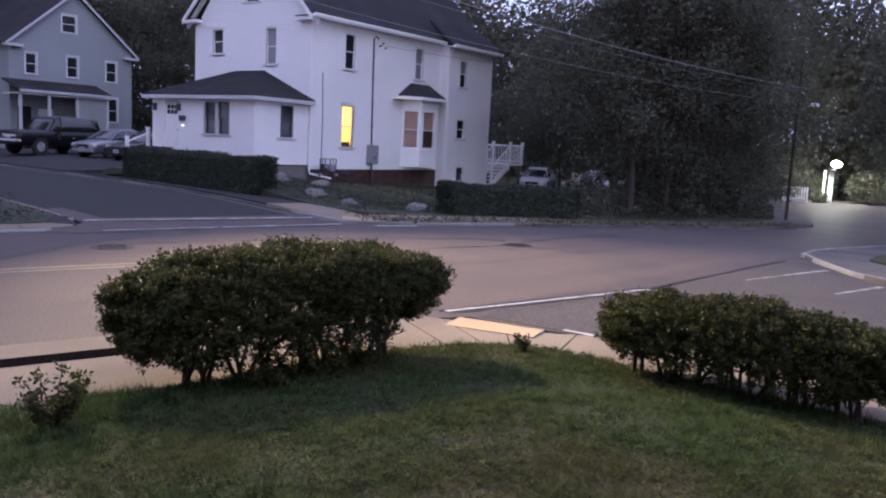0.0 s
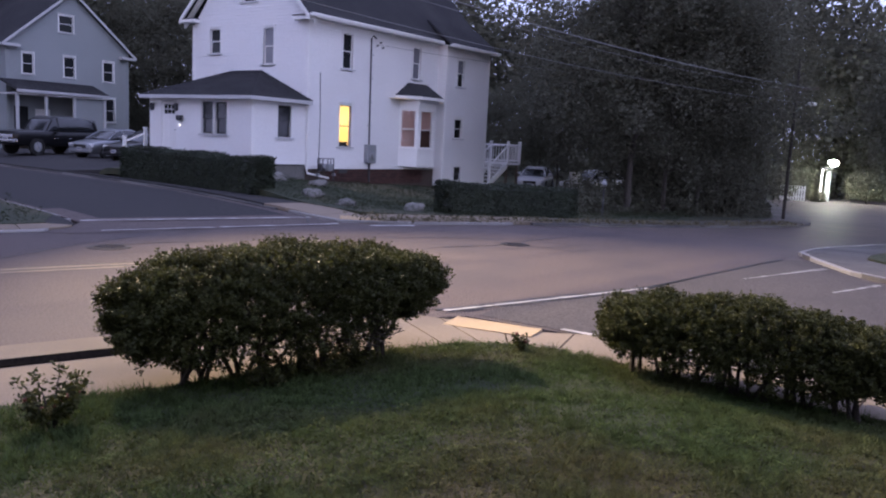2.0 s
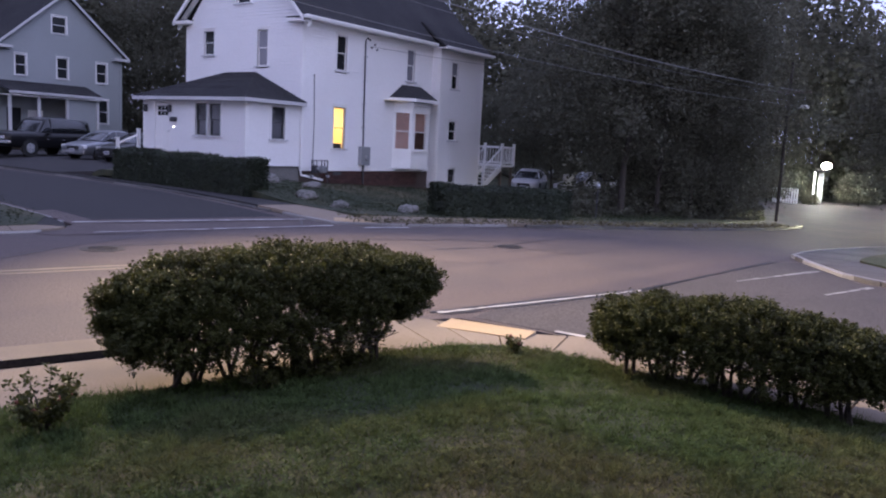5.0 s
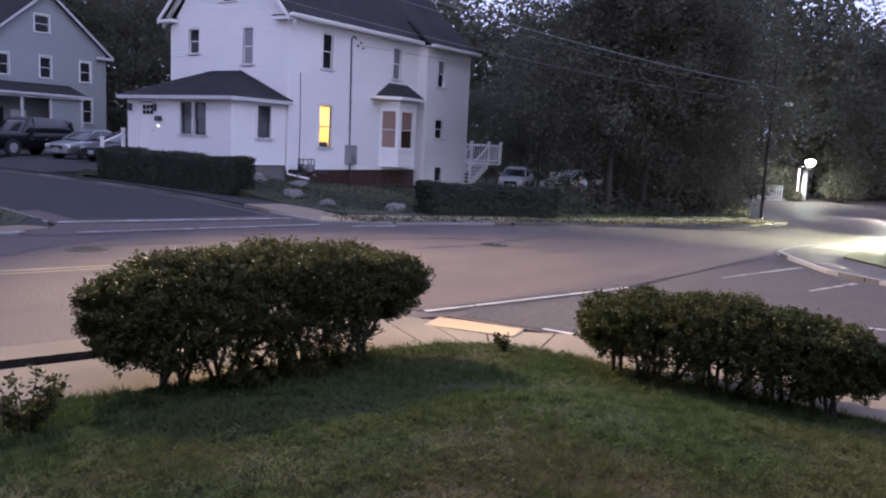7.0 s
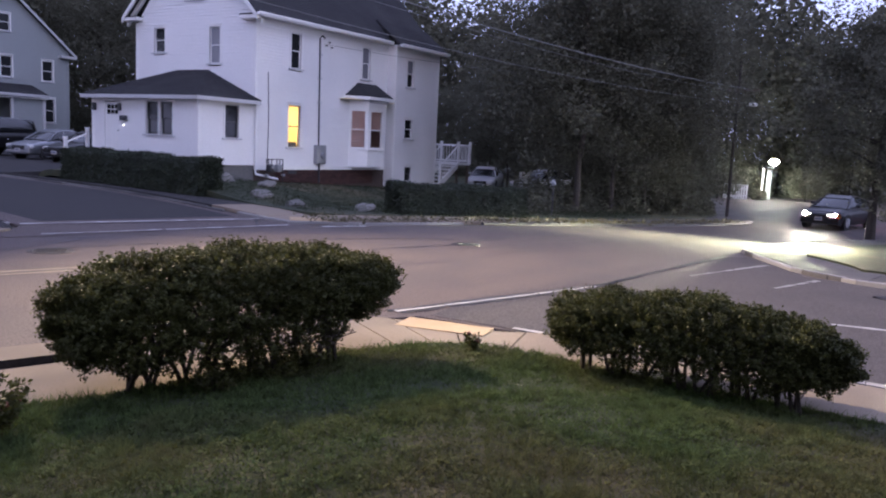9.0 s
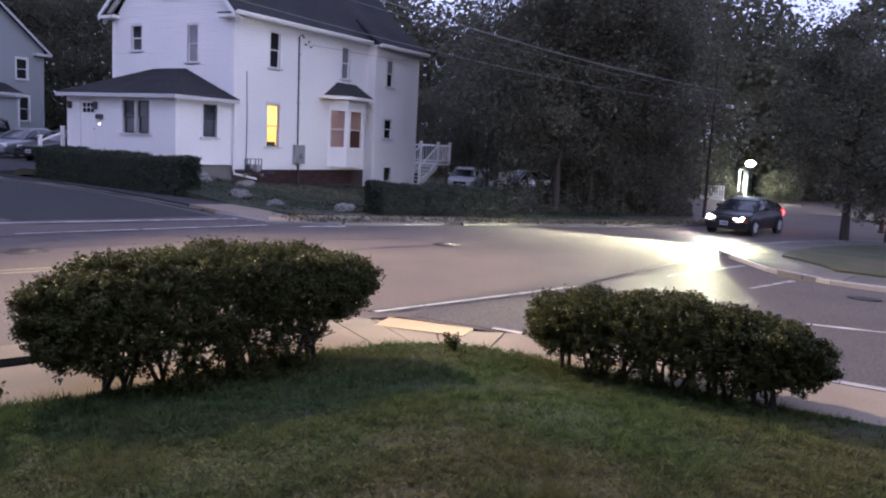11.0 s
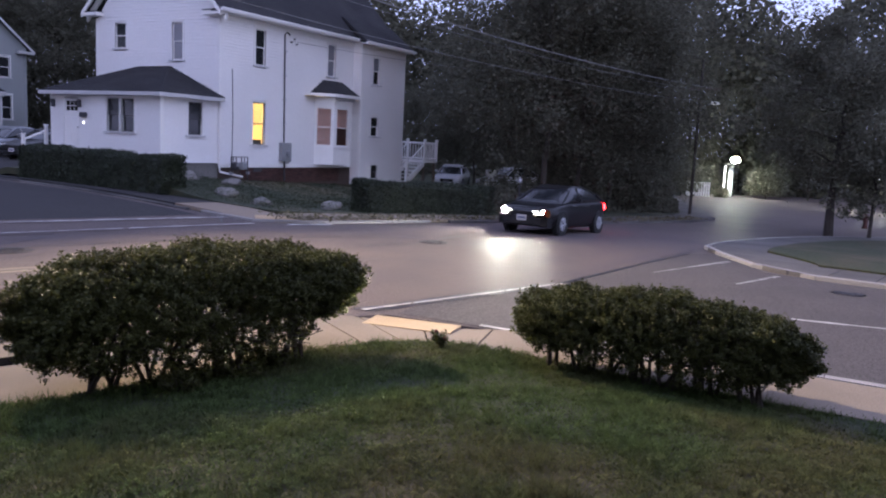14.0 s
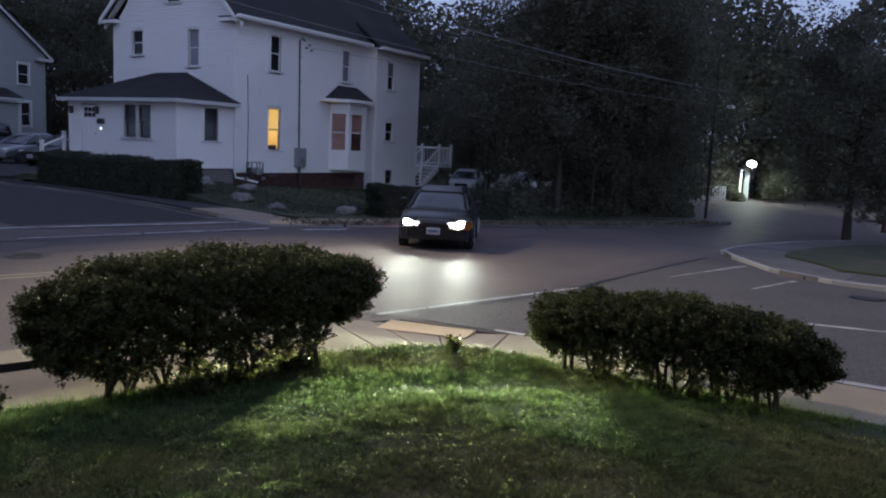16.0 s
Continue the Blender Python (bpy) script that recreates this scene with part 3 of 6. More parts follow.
# markings, patches, cracks
outline("asphalt_patch", [(-13.05, -18.8), (-13.15, -17.1), (-12.0, -16.95), (-10.1, -17.5), (-8.9, -18.0), (-6.5, -18.2), (-2.2, -18.7), (-1.7, -19.1), (-2.9, -20.0), (-4.3, -20.7), (-4.7, -22), (-5.0, -30), (-12.6, -30), (-12.8, -23)], ASPHALT_PATCH)
worn_paint("crossing_line", (-13.3, -16.6), (-9.0, -17.92), 0.085, ROAD_PAINT, 0.014, 3)
paint("tar_joint", (-13.35, -16.72), (-9.0, -18.03), 0.05, TAR, 0.014, 0.015)
paint("tar_joint", (-13.35, -16.48), (-9.0, -17.82), 0.07, TAR, 0.014)
paint("tar_joint", (-9.0, -17.9), (-2.2, -18.62), 0.08, TAR, 0.014)
worn_paint("crossing_line", (-6.3, -18.85), (-3.1, -19.75), 0.13, ROAD_PAINT_OLD, 0.014, 4)
worn_paint("crossing_line", (-6.5, -20.5), (-4.7, -21.03), 0.13, ROAD_PAINT_OLD, 0.014, 5)
paint("stop_line", (-9.35, -21.8), (-9.0, -23.4), 0.1, ROAD_PAINT, 0.014)
paint("crossing_line", (-12.2, -5.0), (-6.5, -6.95), 0.1, ROAD_PAINT, 0.03, 0.025)
paint("crossing_line", (-12.5, -6.4), (-9.9, -7.12), 0.12, ROAD_PAINT, 0.035, 0.025)
paint("crossing_line", (-9.8, -7.15), (-6.5, -8.07), 0.13, ROAD_PAINT, 0.035, 0.025)
paint("centre_line", (-40, -2.25), (-12.6, -11.15), 0.11, YELLOW_PAINT)
paint("centre_line", (-40, -2.55), (-12.8, -11.38), 0.11, YELLOW_PAINT)
paint("gutter_line", (-6.4, -8.25), (-4.7, -9.3), 0.16, ROAD_PAINT_FRESH)
for a, b in (((-13.6, -8.2), (-9.5, -9.6)), ((-9.5, -9.6), (-5.6, -11.9)), ((-5.6, -11.9), (-5.2, -12.6)), ((-6.2, -13.1), (-3.0, -13.2)), ((-3.0, -13.2), (0.5, -13.9)),
             ((-16, -8.9), (-12.2, -7.4)), ((-8.4, -12.4), (-6.2, -13.1)), ((-14.3, -10.0), (-13.2, -10.9)), ((-3.6, -10.2), (3.0, -12.6)), ((-7.5, -7.9), (-5.0, -5.6)), ((-11.5, -6.6), (-9.5, -8.8))):
    mid = (np.array(a) + np.array(b)) / 2 + np.array([random.uniform(-0.15, 0.15), random.uniform(-0.15, 0.15)])
    paint("tar_crack", a, mid, 0.05, TAR, 0.007, 0.018)
    paint("tar_crack", mid, b, 0.05, TAR, 0.007, 0.018)


rng_road = random.Random(17)
for i in range(26):
    x, y = rng_road.uniform(-18, 6), rng_road.uniform(-15.5, -8.2)
    a = radians(rng_road.choice((-18, -18, 72, 20)) + rng_road.uniform(-14, 14))
    p = np.array([x, y])
    for _ in range(rng_road.randint(2, 4)):
        a += rng_road.uniform(-0.35, 0.35)
        q = p + np.array([math.cos(a), math.sin(a)]) * rng_road.uniform(0.3, 0.9)
        paint("hairline_crack", p, q, rng_road.uniform(0.012, 0.03), TAR, 0.008, 0.006)
        p = q
worn_paint("kerb_paint", (-13.05, -18.35), (-12.98, -19.5), 0.1, ROAD_PAINT, 0.02, 12)


def manhole(x, y, r, label):
    thing = empty("manhole_cover", (x, y, float(g(x, y))))
    bm = bmesh.new()
    add_rod(bm, (0, 0, -0.05), (0, 0, 0.008), r, r, 24)
    part("rim", bm, IRON, thing)
    bm = bmesh.new()
    add_rod(bm, (0, 0, -0.04), (0, 0, 0.014), r * 0.86, r * 0.85, 24)
    for i in range(-3, 4):
        w = math.sqrt(max(0.01, 0.7 - (i / 4) ** 2)) * r * 0.8
        add_box(bm, (-w, i * r * 0.2 - 0.01, 0.012), (w, i * r * 0.2 + 0.01, 0.02))
    part("lid", bm, IRON, thing)
    return tagged(thing, label, "manhole", group="iron covers in the road")


outline("corner_patch", [(-13.6, -5.9), (-13.2, -6.4), (-11.6, -7.0), (-11.6, -3.0), (-12.24, -3.0), (-12.26, -5.2)], ASPHALT, 0.012)
outline("side_street_surface", [(-12.0, -4.6), (-12.05, 45), (-6.25, 45), (-6.25, 0), (-6.6, -4.5), (-6.75, -6.2)], ASPHALT_OLD, 0.004)
manhole(-13.62, -8.6, 0.42, "dark iron manhole cover in worn asphalt")
manhole(-5.75, -13.25, 0.36, "dark iron manhole cover near the crossing")
manhole(-5.95, -22.4, 0.3, "wet shining iron drain cover by the kerb")

# unseen wall and slab behind the camera, added to keep sky light off the lawn
bm = box((-0.15, -9, 0), (0.15, 9, 7.5))
back = part("wall_behind", bm, GREY_SIDING)
back.matrix_basis = pose(-24.9, -25.6, 0.2, 0, 0, 40)
tagged(part("porch_cover_behind", box((-0.2, -6, 0), (3.6, 6, 0.15)), GREY_SIDING), "unseen plain slab added above the lawn to block sky light", "porch", kind="structure").matrix_basis = pose(-24.9, -25.6, 3.5, 0, 0, 40)
tagged(back, "unseen plain grey wall added behind the lawn to block sky light", "wall", kind="structure")

# ---- the white house ----
def clap_wall(name, parent, origin, u, nrm, width, z0, z1, holes, mat, course=0.125, top=None):
    """A clapboard wall: sloping courses with shadow edges, cut round the openings. u: along the wall, nrm: outward.
    top(z) gives the wall's span (from, to) along u at a height, for gables."""
    o, u, nrm = Vector(origin), Vector(u), Vector(nrm)
    verts, faces = [], []
    z = z0
    while z < z1 - 1e-4:
        zt = min(z + course, z1)
        lo, hi = (0.0, width) if top is None else top((z + zt) / 2)
        spans = [(lo, hi)]
        cuts = [(a, b, c, d) for a, b, c, d in holes if c < zt - 0.01 and d > z + 0.01]
        for a, b, c, d in cuts:
            nxt = []
            for s, e in spans:
                if b <= s or a >= e:
                    nxt.append((s, e))
                else:
                    if a > s:
                        nxt.append((s, a))
                    if b < e:
                        nxt.append((b, e))
            spans = nxt
        for s, e in spans:
            if e - s < 0.01:
                continue
            k = len(verts)
            for q in (s, e):
                p = o + u * q
                for off, h in ((-0.14, z), (0.036, z), (0.002, zt), (-0.14, zt)):
                    w = p + nrm * off
                    verts.append((w.x, w.y, h))
            faces += [(k, k + 1, k + 5, k + 4), (k + 1, k + 2, k + 6, k + 5), (k + 2, k + 3, k + 7, k + 6), (k + 3, k, k + 4, k + 7), (k, k + 3, k + 2, k + 1), (k + 4, k + 5, k + 6, k + 7)]
        z = zt
    ob = mesh_ob(name, *weld(verts, faces), mat, parent)
    ob["kind"] = "stuff"
    return ob


def frame_at(origin, u, nrm):
    """From wall space (along, up, out) to the world."""
    u, nrm, up = Vector(u), Vector(nrm), Vector((0, 0, 1))
    m = Matrix((u, up, nrm)).transposed().to_4x4()
    return Matrix.Translation(origin) @ m


def window(parent, m, a, b, z0, z1, glass=None, trim=0.09, cross=True, sill=True, lower=None, label=""):
    """A double-hung sash window: casing, sill, two sashes, panes."""
    glass = glass or PANE
    w = part("window", box((a - trim, z0 - 0.02, 0.0), (b + trim, z0, 0.001), 0, m), TRIM, parent, label)
    bm = bmesh.new()
    add_box(bm, (a - trim, z0 - 0.02, -0.02), (a, z1 + trim, 0.032), 0.004, m)
    add_box(bm, (b, z0 - 0.02, -0.02), (b + trim, z1 + trim, 0.032), 0.004, m)
    add_box(bm, (a, z1, -0.02), (b, z1 + trim, 0.032), 0.004, m)
    add_box(bm, (a - trim - 0.02, z1 + trim, -0.02), (b + trim + 0.02, z1 + trim + 0.03, 0.055), 0.004, m)
    part("window_frame", bm, TRIM, w)
    if sill:
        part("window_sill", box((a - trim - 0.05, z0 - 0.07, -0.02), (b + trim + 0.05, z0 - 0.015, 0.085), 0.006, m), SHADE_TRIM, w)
    mid = (z0 + z1) / 2
    for lo, hi, dep in ((mid - 0.02, z1, -0.035), (z0, mid + 0.02, -0.06)):
        bm = bmesh.new()
        s = 0.035
        add_box(bm, (a, lo, dep - 0.025), (a + s, hi, dep), 0, m)
        add_box(bm, (b - s, lo, dep - 0.025), (b, hi, dep), 0, m)
        add_box(bm, (a + s, hi - s, dep - 0.025), (b - s, hi, dep), 0, m)
        add_box(bm, (a + s, lo, dep - 0.025), (b - s, lo + s, dep), 0, m)
        part("sash", bm, TRIM if cross else SASH, w)
        gl = glass if dep == -0.035 or lower is None else lower
        pane = part("pane", box((a + s, lo + s, dep - 0.018), (b - s, hi - s, dep - 0.012), 0, m), gl, w)
        if gl is CLEAR:
            pane.visible_shadow = False
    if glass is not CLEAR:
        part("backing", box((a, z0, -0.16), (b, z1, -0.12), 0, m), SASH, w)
    return w


def roof_plane(name, parent, corners, mat, thick=0.09, course=0.16):
    """A shingled roof plane between an eave line and a ridge line, stepped course by course. corners: eave a, eave b, ridge b, ridge a."""
    a, b, c, d = [Vector(q) for q in corners]
    nrm = (b - a).cross(d - a).normalized()
    if nrm.z < 0:
        nrm = -nrm
    n = max(2, int((d - a).length / course))
    verts, faces = [], []
    for i in range(n):
        t0, t1 = i / n, (i + 1) / n
        p = [a.lerp(d, t0), b.lerp(c, t0), b.lerp(c, t1), a.lerp(d, t1)]
        k = len(verts)
        for q, h in ((p[0], 0.016), (p[1], 0.016), (p[2], 0.002), (p[3], 0.002)):
            verts.append(q + nrm * h)
        for q in p:
            verts.append(q - nrm * thick)
        faces += [(k, k + 1, k + 2, k + 3), (k + 4, k + 7, k + 6, k + 5), (k, k + 4, k + 5, k + 1), (k + 1, k + 5, k + 6, k + 2), (k + 3, k + 2, k + 6, k + 7), (k, k + 3, k + 7, k + 4)]
    ob = mesh_ob(name, *weld(verts, faces), mat, parent)
    ob["kind"] = "stuff"
    return ob


def white_house():
    h = tagged(empty("white_house", (0, 0, 0)), "two-storey white clapboard house with dark roof and lit window", "house")
    zb, zs, zr = 1.22, 6.95, 11.0
    W = 7.15           # gable width
    L1, L2 = 8.5, 12.1  # main block, rear block
    R = frame_at((0, 0, 0), (1, 0, 0), (0, -1, 0))
    F = frame_at((0, W, 0), (0, -1, 0), (-1, 0, 0))     # along: from the far left corner to the near corner
    B = frame_at((L1, -0.5, 0), (1, 0, 0), (0, -1, 0))
    # openings: from, to, bottom, top
    r_open = [(1.92, 2.5, 5.2, 6.62), (6.56, 7.12, 5.2, 6.62), (1.83, 2.54, 2.0, 3.7)]
    f_open = [(W - 6.03, W - 5.36, 5.7, 6.72), (W - 2.6, W - 2.0, 5.2, 6.64), (W - 3.95, W - 3.1, 7.75, 9.0)]
    b_open = [(0.92, 1.46, 5.08, 6.36), (0.86, 1.5, 2.6, 3.53), (0.98, 1.55, 0.55, 1.2)]
    clap_wall("siding", h, (0, 0, 0), (1, 0, 0), (0, -1, 0), L1, zb, zs, [o for o in r_open] + [(5.8, 8.1, zb, 4.2)], SIDING)
    rise = (zr - zs) / (W / 2)

    def gable(z):
        if z <= zs:
            return 0.0, W
        k = (z - zs) / rise
        return k, W - k
    clap_wall("siding", h, (0, W, 0), (0, -1, 0), (-1, 0, 0), W, zb, zr - 0.1, f_open, SIDING, top=gable)
    clap_wall("siding", h, (L1, -0.5, 0), (1, 0, 0), (0, -1, 0), L2 - L1, 0.3, zs, b_open, SIDING)
    clap_wall("siding", h, (L1, 0, 0), (0, -1, 0), (-1, 0, 0), 0.5, 0.3, zs, [], SIDING)
    clap_wall("siding", h, (L2, -0.5, 0), (0, 1, 0), (1, 0, 0), W + 0.5, 0.3, zr - 0.1, [], SIDING, top=lambda z: (0, W + 0.5) if z < zs else (0.5 + (z - zs) / rise, 0.5 + W - (z - zs) / rise))
    clap_wall("siding", h, (L2, W, 0), (-1, 0, 0), (0, 1, 0), L2, 0.3, zs, [], SIDING)
    # corner boards, skirt board, frieze
    for x, y in ((0, 0), (0, W), (L1, -0.5), (L2, -0.5)):
        part("corner_board", box((x - 0.03, y - 0.03, zb if x == 0 else 0.3), (x + 0.11, y + 0.11, zs), 0.006), TRIM, h)
    part("water_table", box((0.0, -0.035, zb - 0.16), (L1, 0.1, zb), 0.006), TRIM, h)
    part("frieze_board", box((0.1, -0.03, zs - 0.24), (L1, 0.1, zs), 0.006), TRIM, h)
    part("frieze_board", box((L1 + 0.1, -0.53, zs - 0.24), (L2, -0.4, zs), 0.006), TRIM, h)
    # roof: two planes, soffits, gutters, rakes
    ov, ox = 0.38, 0.36
    top = zr + 0.12
    for sgn in (0, 1):
        y0, z0 = (-ov, zs + 0.16 - ov * 0.3) if sgn == 0 else (W + 0.6, zs + 0.24)
        roof_plane("roof", h, [(-ox, y0, z0), (L2 + ox, y0, z0), (L2 + ox, W / 2, top), (-ox, W / 2, top)], SHINGLE)
    roof_plane("roof", h, [(L1 - 0.2, -0.5 - ov, zs + 0.02), (L2 + ox, -0.5 - ov, zs + 0.02), (L2 + ox, 0.6, zs + 0.16 + 0.9 * rise), (L1 - 0.2, 0.6, zs + 0.16 + 0.9 * rise)], SHINGLE)
    part("soffit", box((-ox, -ov, zs - 0.03), (L1, 0.05, zs + 0.01)), TRIM, h)
    part("soffit", box((L1 - 0.2, -0.5 - ov, zs - 0.08), (L2 + ox, -0.45, zs - 0.05)), TRIM, h)
    for a, b, y in ((-ox, L1 - 0.25, -ov), (L1 - 0.25, L2 + ox, -0.5 - ov)):
        sec = [(0, 0.0), (-0.02, -0.11), (-0.1, -0.13), (-0.14, -0.05), (-0.14, 0.02), (-0.12, 0.02), (-0.12, -0.04), (-0.09, -0.1), (-0.03, -0.09), (-0.01, 0.0)]
        part("gutter", loft([[(x, y + q, zs + 0.1 + w - (0.1 if y < -0.6 else 0.0)) for q, w in sec] for x in (a, b)]), TRIM, h)
    # rake boards and cornice returns on the street gable
    for s in (1, -1):
        y0, up_z = (-ov, 0.0) if s == 1 else (W + 0.6, 0.2)
        bm = bmesh.new()
        for x0, x1, dz in ((-ox - 0.03, -ox + 0.05, 0.2), (-0.12, 0.0, 0.34)):
            vs = [(x0, y0, zs + 0.02 + up_z), (x1, y0, zs + 0.02 + up_z), (x1, W / 2, top - 0.08), (x0, W / 2, top - 0.08)]
            up = [bm.verts.new(v) for v in vs]
            dn = [bm.verts.new((v[0], v[1], v[2] - dz)) for v in vs]
            bm.faces.new(up)
            bm.faces.new(dn[::-1])
            for i in range(4):
                bm.faces.new((up[i], dn[i], dn[(i + 1) % 4], up[(i + 1) % 4]))
        part("rake_board", bm, TRIM, h)
        lo, hi = sorted((y0, y0 + s * 0.95))
        part("cornice_return", box((-ox, lo, zs - 0.12 + up_z), (0.05, hi, zs + 0.02 + up_z), 0.01), TRIM, h)
        part("cornice_return_roof", box((-ox - 0.02, lo, zs + 0.022 + up_z), (0.05, hi, zs + 0.06 + up_z), 0.01), SHINGLE, h)
    # windows
    window(h, R, *r_open[0])
    window(h, R, *r_open[1], glass=PANE_PALE)
    window(h, R, *r_open[2], glass=CLEAR, cross=False, label="warmly lit window with cream blind half drawn")
    window(h, F, *f_open[0], label="small dark second-floor window")
    window(h, F, *f_open[1], glass=PANE_PALE)
    window(h, F, *f_open[2])
    window(h, B, *b_open[0], glass=PANE_PALE, lower=PANE)
    window(h, B, *b_open[1])
    window(h, B, *b_open[2], sill=False, cross=False)
    # the lit room behind its window
    bm = bmesh.new()
    for lo, hi in (((1.0, 0.16, 1.3), (3.6, 0.2, 1.96)), ((1.0, 0.16, 3.74), (3.6, 0.2, 4.2)), ((1.0, 0.16, 1.96), (1.8, 0.2, 3.74)), ((2.58, 0.16, 1.96), (3.6, 0.2, 3.74)),
                   ((1.0, 3.0, 1.3), (3.6, 3.05, 4.2)), ((0.95, 0.2, 1.3), (1.0, 3.0, 4.2)), ((3.6, 0.2, 1.3), (3.65, 3.0, 4.2)), ((1.0, 0.2, 1.25), (3.6, 3.0, 1.3)), ((1.0, 0.2, 4.2), (3.6, 3.0, 4.25))):
        add_box(bm, lo, hi)
    part("lit_room", bm, ROOM, h)
    # dark block added to give the lit window its dark bottom band
    part("dark_sill_block", box((1.85, 0.17, 1.98), (2.52, 0.24, 2.2), 0.01), SASH, h)
    part("roller_blind", box((1.86, 0.1, 2.78), (2.51, 0.104, 3.68)), BLIND, h, "cream roller blind glowing from the lamp behind")
    # bay window
    bay = part("bay_window", loft([[(5.72, 0.0, z), (6.36, -0.62, z), (7.62, -0.62, z), (8.2, 0.0, z)] for z in (1.2, 1.98)]), TRIM, h)
    for z, t in ((1.98, 0.05), (3.98, 0.24)):
        part("bay_band", loft([[(5.66, 0.02, q), (6.33, -0.67, q), (7.65, -0.67, q), (8.26, 0.02, q)] for q in (z, z + t)]), TRIM, bay)
    sides = [((5.72, 0.0), (6.36, -0.62)), ((6.36, -0.62), (7.62, -0.62)), ((7.62, -0.62), (8.2, 0.0))]
    for (xa, ya), (xb, yb) in sides:
        u = Vector((xb - xa, yb - ya, 0))
        ln = u.length
        u.normalize()
        m = frame_at((xa, ya, 0), u, Vector((u.y, -u.x, 0)))
        if ln > 1:
            spans = [(0.22, 1.04)]
        else:
            spans = [(0.14, ln - 0.14)]
        bm = bmesh.new()
        edges = [0.0] + [q for s in spans for q in s] + [ln]
        for i in range(0, len(edges), 2):
            add_box(bm, (edges[i], 2.0, -0.1), (edges[i + 1], 4.0, 0.0), 0.004, m)
        for s in spans:
            add_box(bm, (s[0], 3.72, -0.1), (s[1], 4.0, 0.0), 0, m)
            add_box(bm, (s[0], 2.0, -0.1), (s[1], 2.1, 0.0), 0, m)
        part("bay_post", bm, TRIM, bay)
        for s in spans:
            pane = part("pane", box((s[0], 2.1, -0.06), (s[1], 3.72, -0.05), 0, m), CLEAR, bay)
            pane.visible_shadow = False
            part("meeting_rail", box((s[0], 2.87, -0.055), (s[1], 2.92, -0.02), 0, m), TRIM, bay)
            if ln > 1:
                part("lower_curtain", box((s[0], 2.1, -0.11), (s[1], 2.92, -0.1), 0, m), BRICK, bay, "dark reddish lower curtain")
            part("curtain", box((s[0], 2.1 if ln < 1 else 2.92, -0.12), (s[1], 3.72, -0.11), 0, m), CURTAIN, bay, "pinkish curtain lit from inside")
    eave = [(5.35, 0.0, 4.24), (6.15, -0.92, 4.24), (7.85, -0.92, 4.24), (8.6, 0.0, 4.24)]
    ridge = [(6.25, 0.0, 5.0), (6.3, -0.05, 5.0), (7.6, -0.05, 5.0), (7.7, 0.0, 5.0)]
    part("bay_eave", loft([[(x, y, z) for x, y, z in eave], [(x, y, z + 0.13) for x, y, z in eave]]), TRIM, bay)
    part("bay_roof", loft([[(x, y, z + 0.135) for x, y, z in eave], ridge]), SHINGLE, bay, "small dark hipped roof over the bay")
    for i in range(9):
        x = 6.36 + i * 0.16
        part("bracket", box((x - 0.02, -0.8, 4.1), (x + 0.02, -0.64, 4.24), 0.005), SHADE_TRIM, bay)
    # room behind the bay
    bm = bmesh.new()
    for lo, hi in (((5.0, 3.0, 1.2), (8.4, 3.05, 4.2)), ((4.95, 0.16, 1.2), (5.0, 3.0, 4.2)), ((8.4, 0.16, 1.2), (8.45, 3.0, 4.2)), ((5.0, 0.16, 1.2), (8.4, 3.0, 1.24)), ((5.0, -0.5, 4.2), (8.4, 3.0, 4.23))):
        add_box(bm, lo, hi)
    part("bay_room", bm, ROOM, h)
    # foundation
    found = part("foundation", box((0.0, 0.03, -0.4), (L1, W, zb - 0.1)), MORTAR, h, "dark red brick foundation")
    bricks = bpy.data.meshes.new("brick")
    bm = box((-0.1, -0.03, -0.03), (0.1, 0.05, 0.03), 0.004)
    bm.to_mesh(bricks)
    bm.free()
    bricks.materials.append(BRICK)
    for r in range(11):
        for c in range(30):
            if r > 8:
                continue
            x = 1.25 + 0.215 * c + (0.107 if r % 2 else 0)
            if x > L1 - 0.1:
                continue
            ob = new("brick", bricks)
            ob.parent = found
            ob.location = (x, 0.03 + random.uniform(-0.003, 0.003), zb - 0.2 - 0.071 * r)
    part("basement_window", box((1.9, -0.02, 0.88), (2.4, 0.06, 1.06), 0.01), SASH, h)
    # porch: enclosed, hipped roof
    px, pw = -2.77, 6.25
    p_open = [(6.25 - 2.9, 6.25 - 2.22, 2.27, 3.48), (6.25 - 2.08, 6.25 - 1.4, 2.27, 3.48), (6.25 - 5.5, 6.25 - 4.55, 1.35, 3.45)]
    q_open = [(1.24, 1.9, 2.27, 3.48)]
    P = frame_at((px, pw, 0), (0, -1, 0), (-1, 0, 0))
    Q = frame_at((px, 0.0, 0), (1, 0, 0), (0, -1, 0))
    clap_wall("porch_wall", h, (px, pw, 0), (0, -1, 0), (-1, 0, 0), pw, 1.24, 3.72, p_open, SIDING)
    clap_wall("porch_wall", h, (px, 0.0, 0), (1, 0, 0), (0, -1, 0), -px, 1.24, 3.72, q_open, SIDING)
    clap_wall("porch_wall", h, (0, pw, 0), (-1, 0, 0), (0, 1, 0), -px, 1.24, 3.72, [], SIDING)
    for y in (0, pw):
        part("corner_board", box((px - 0.03, y - 0.06, 1.24), (px + 0.11, y + 0.06, 3.72), 0.006), TRIM, h)
    window(h, P, *p_open[0], cross=False)
    window(h, P, *p_open[1], cross=False)
    window(h, Q, *q_open[0], cross=False)
    door = part("porch_door", box((p_open[2][0], 1.35, -0.08), (p_open[2][1], 3.45, -0.03), 0.008, P), TRIM, h, "white panelled porch door with small panes")
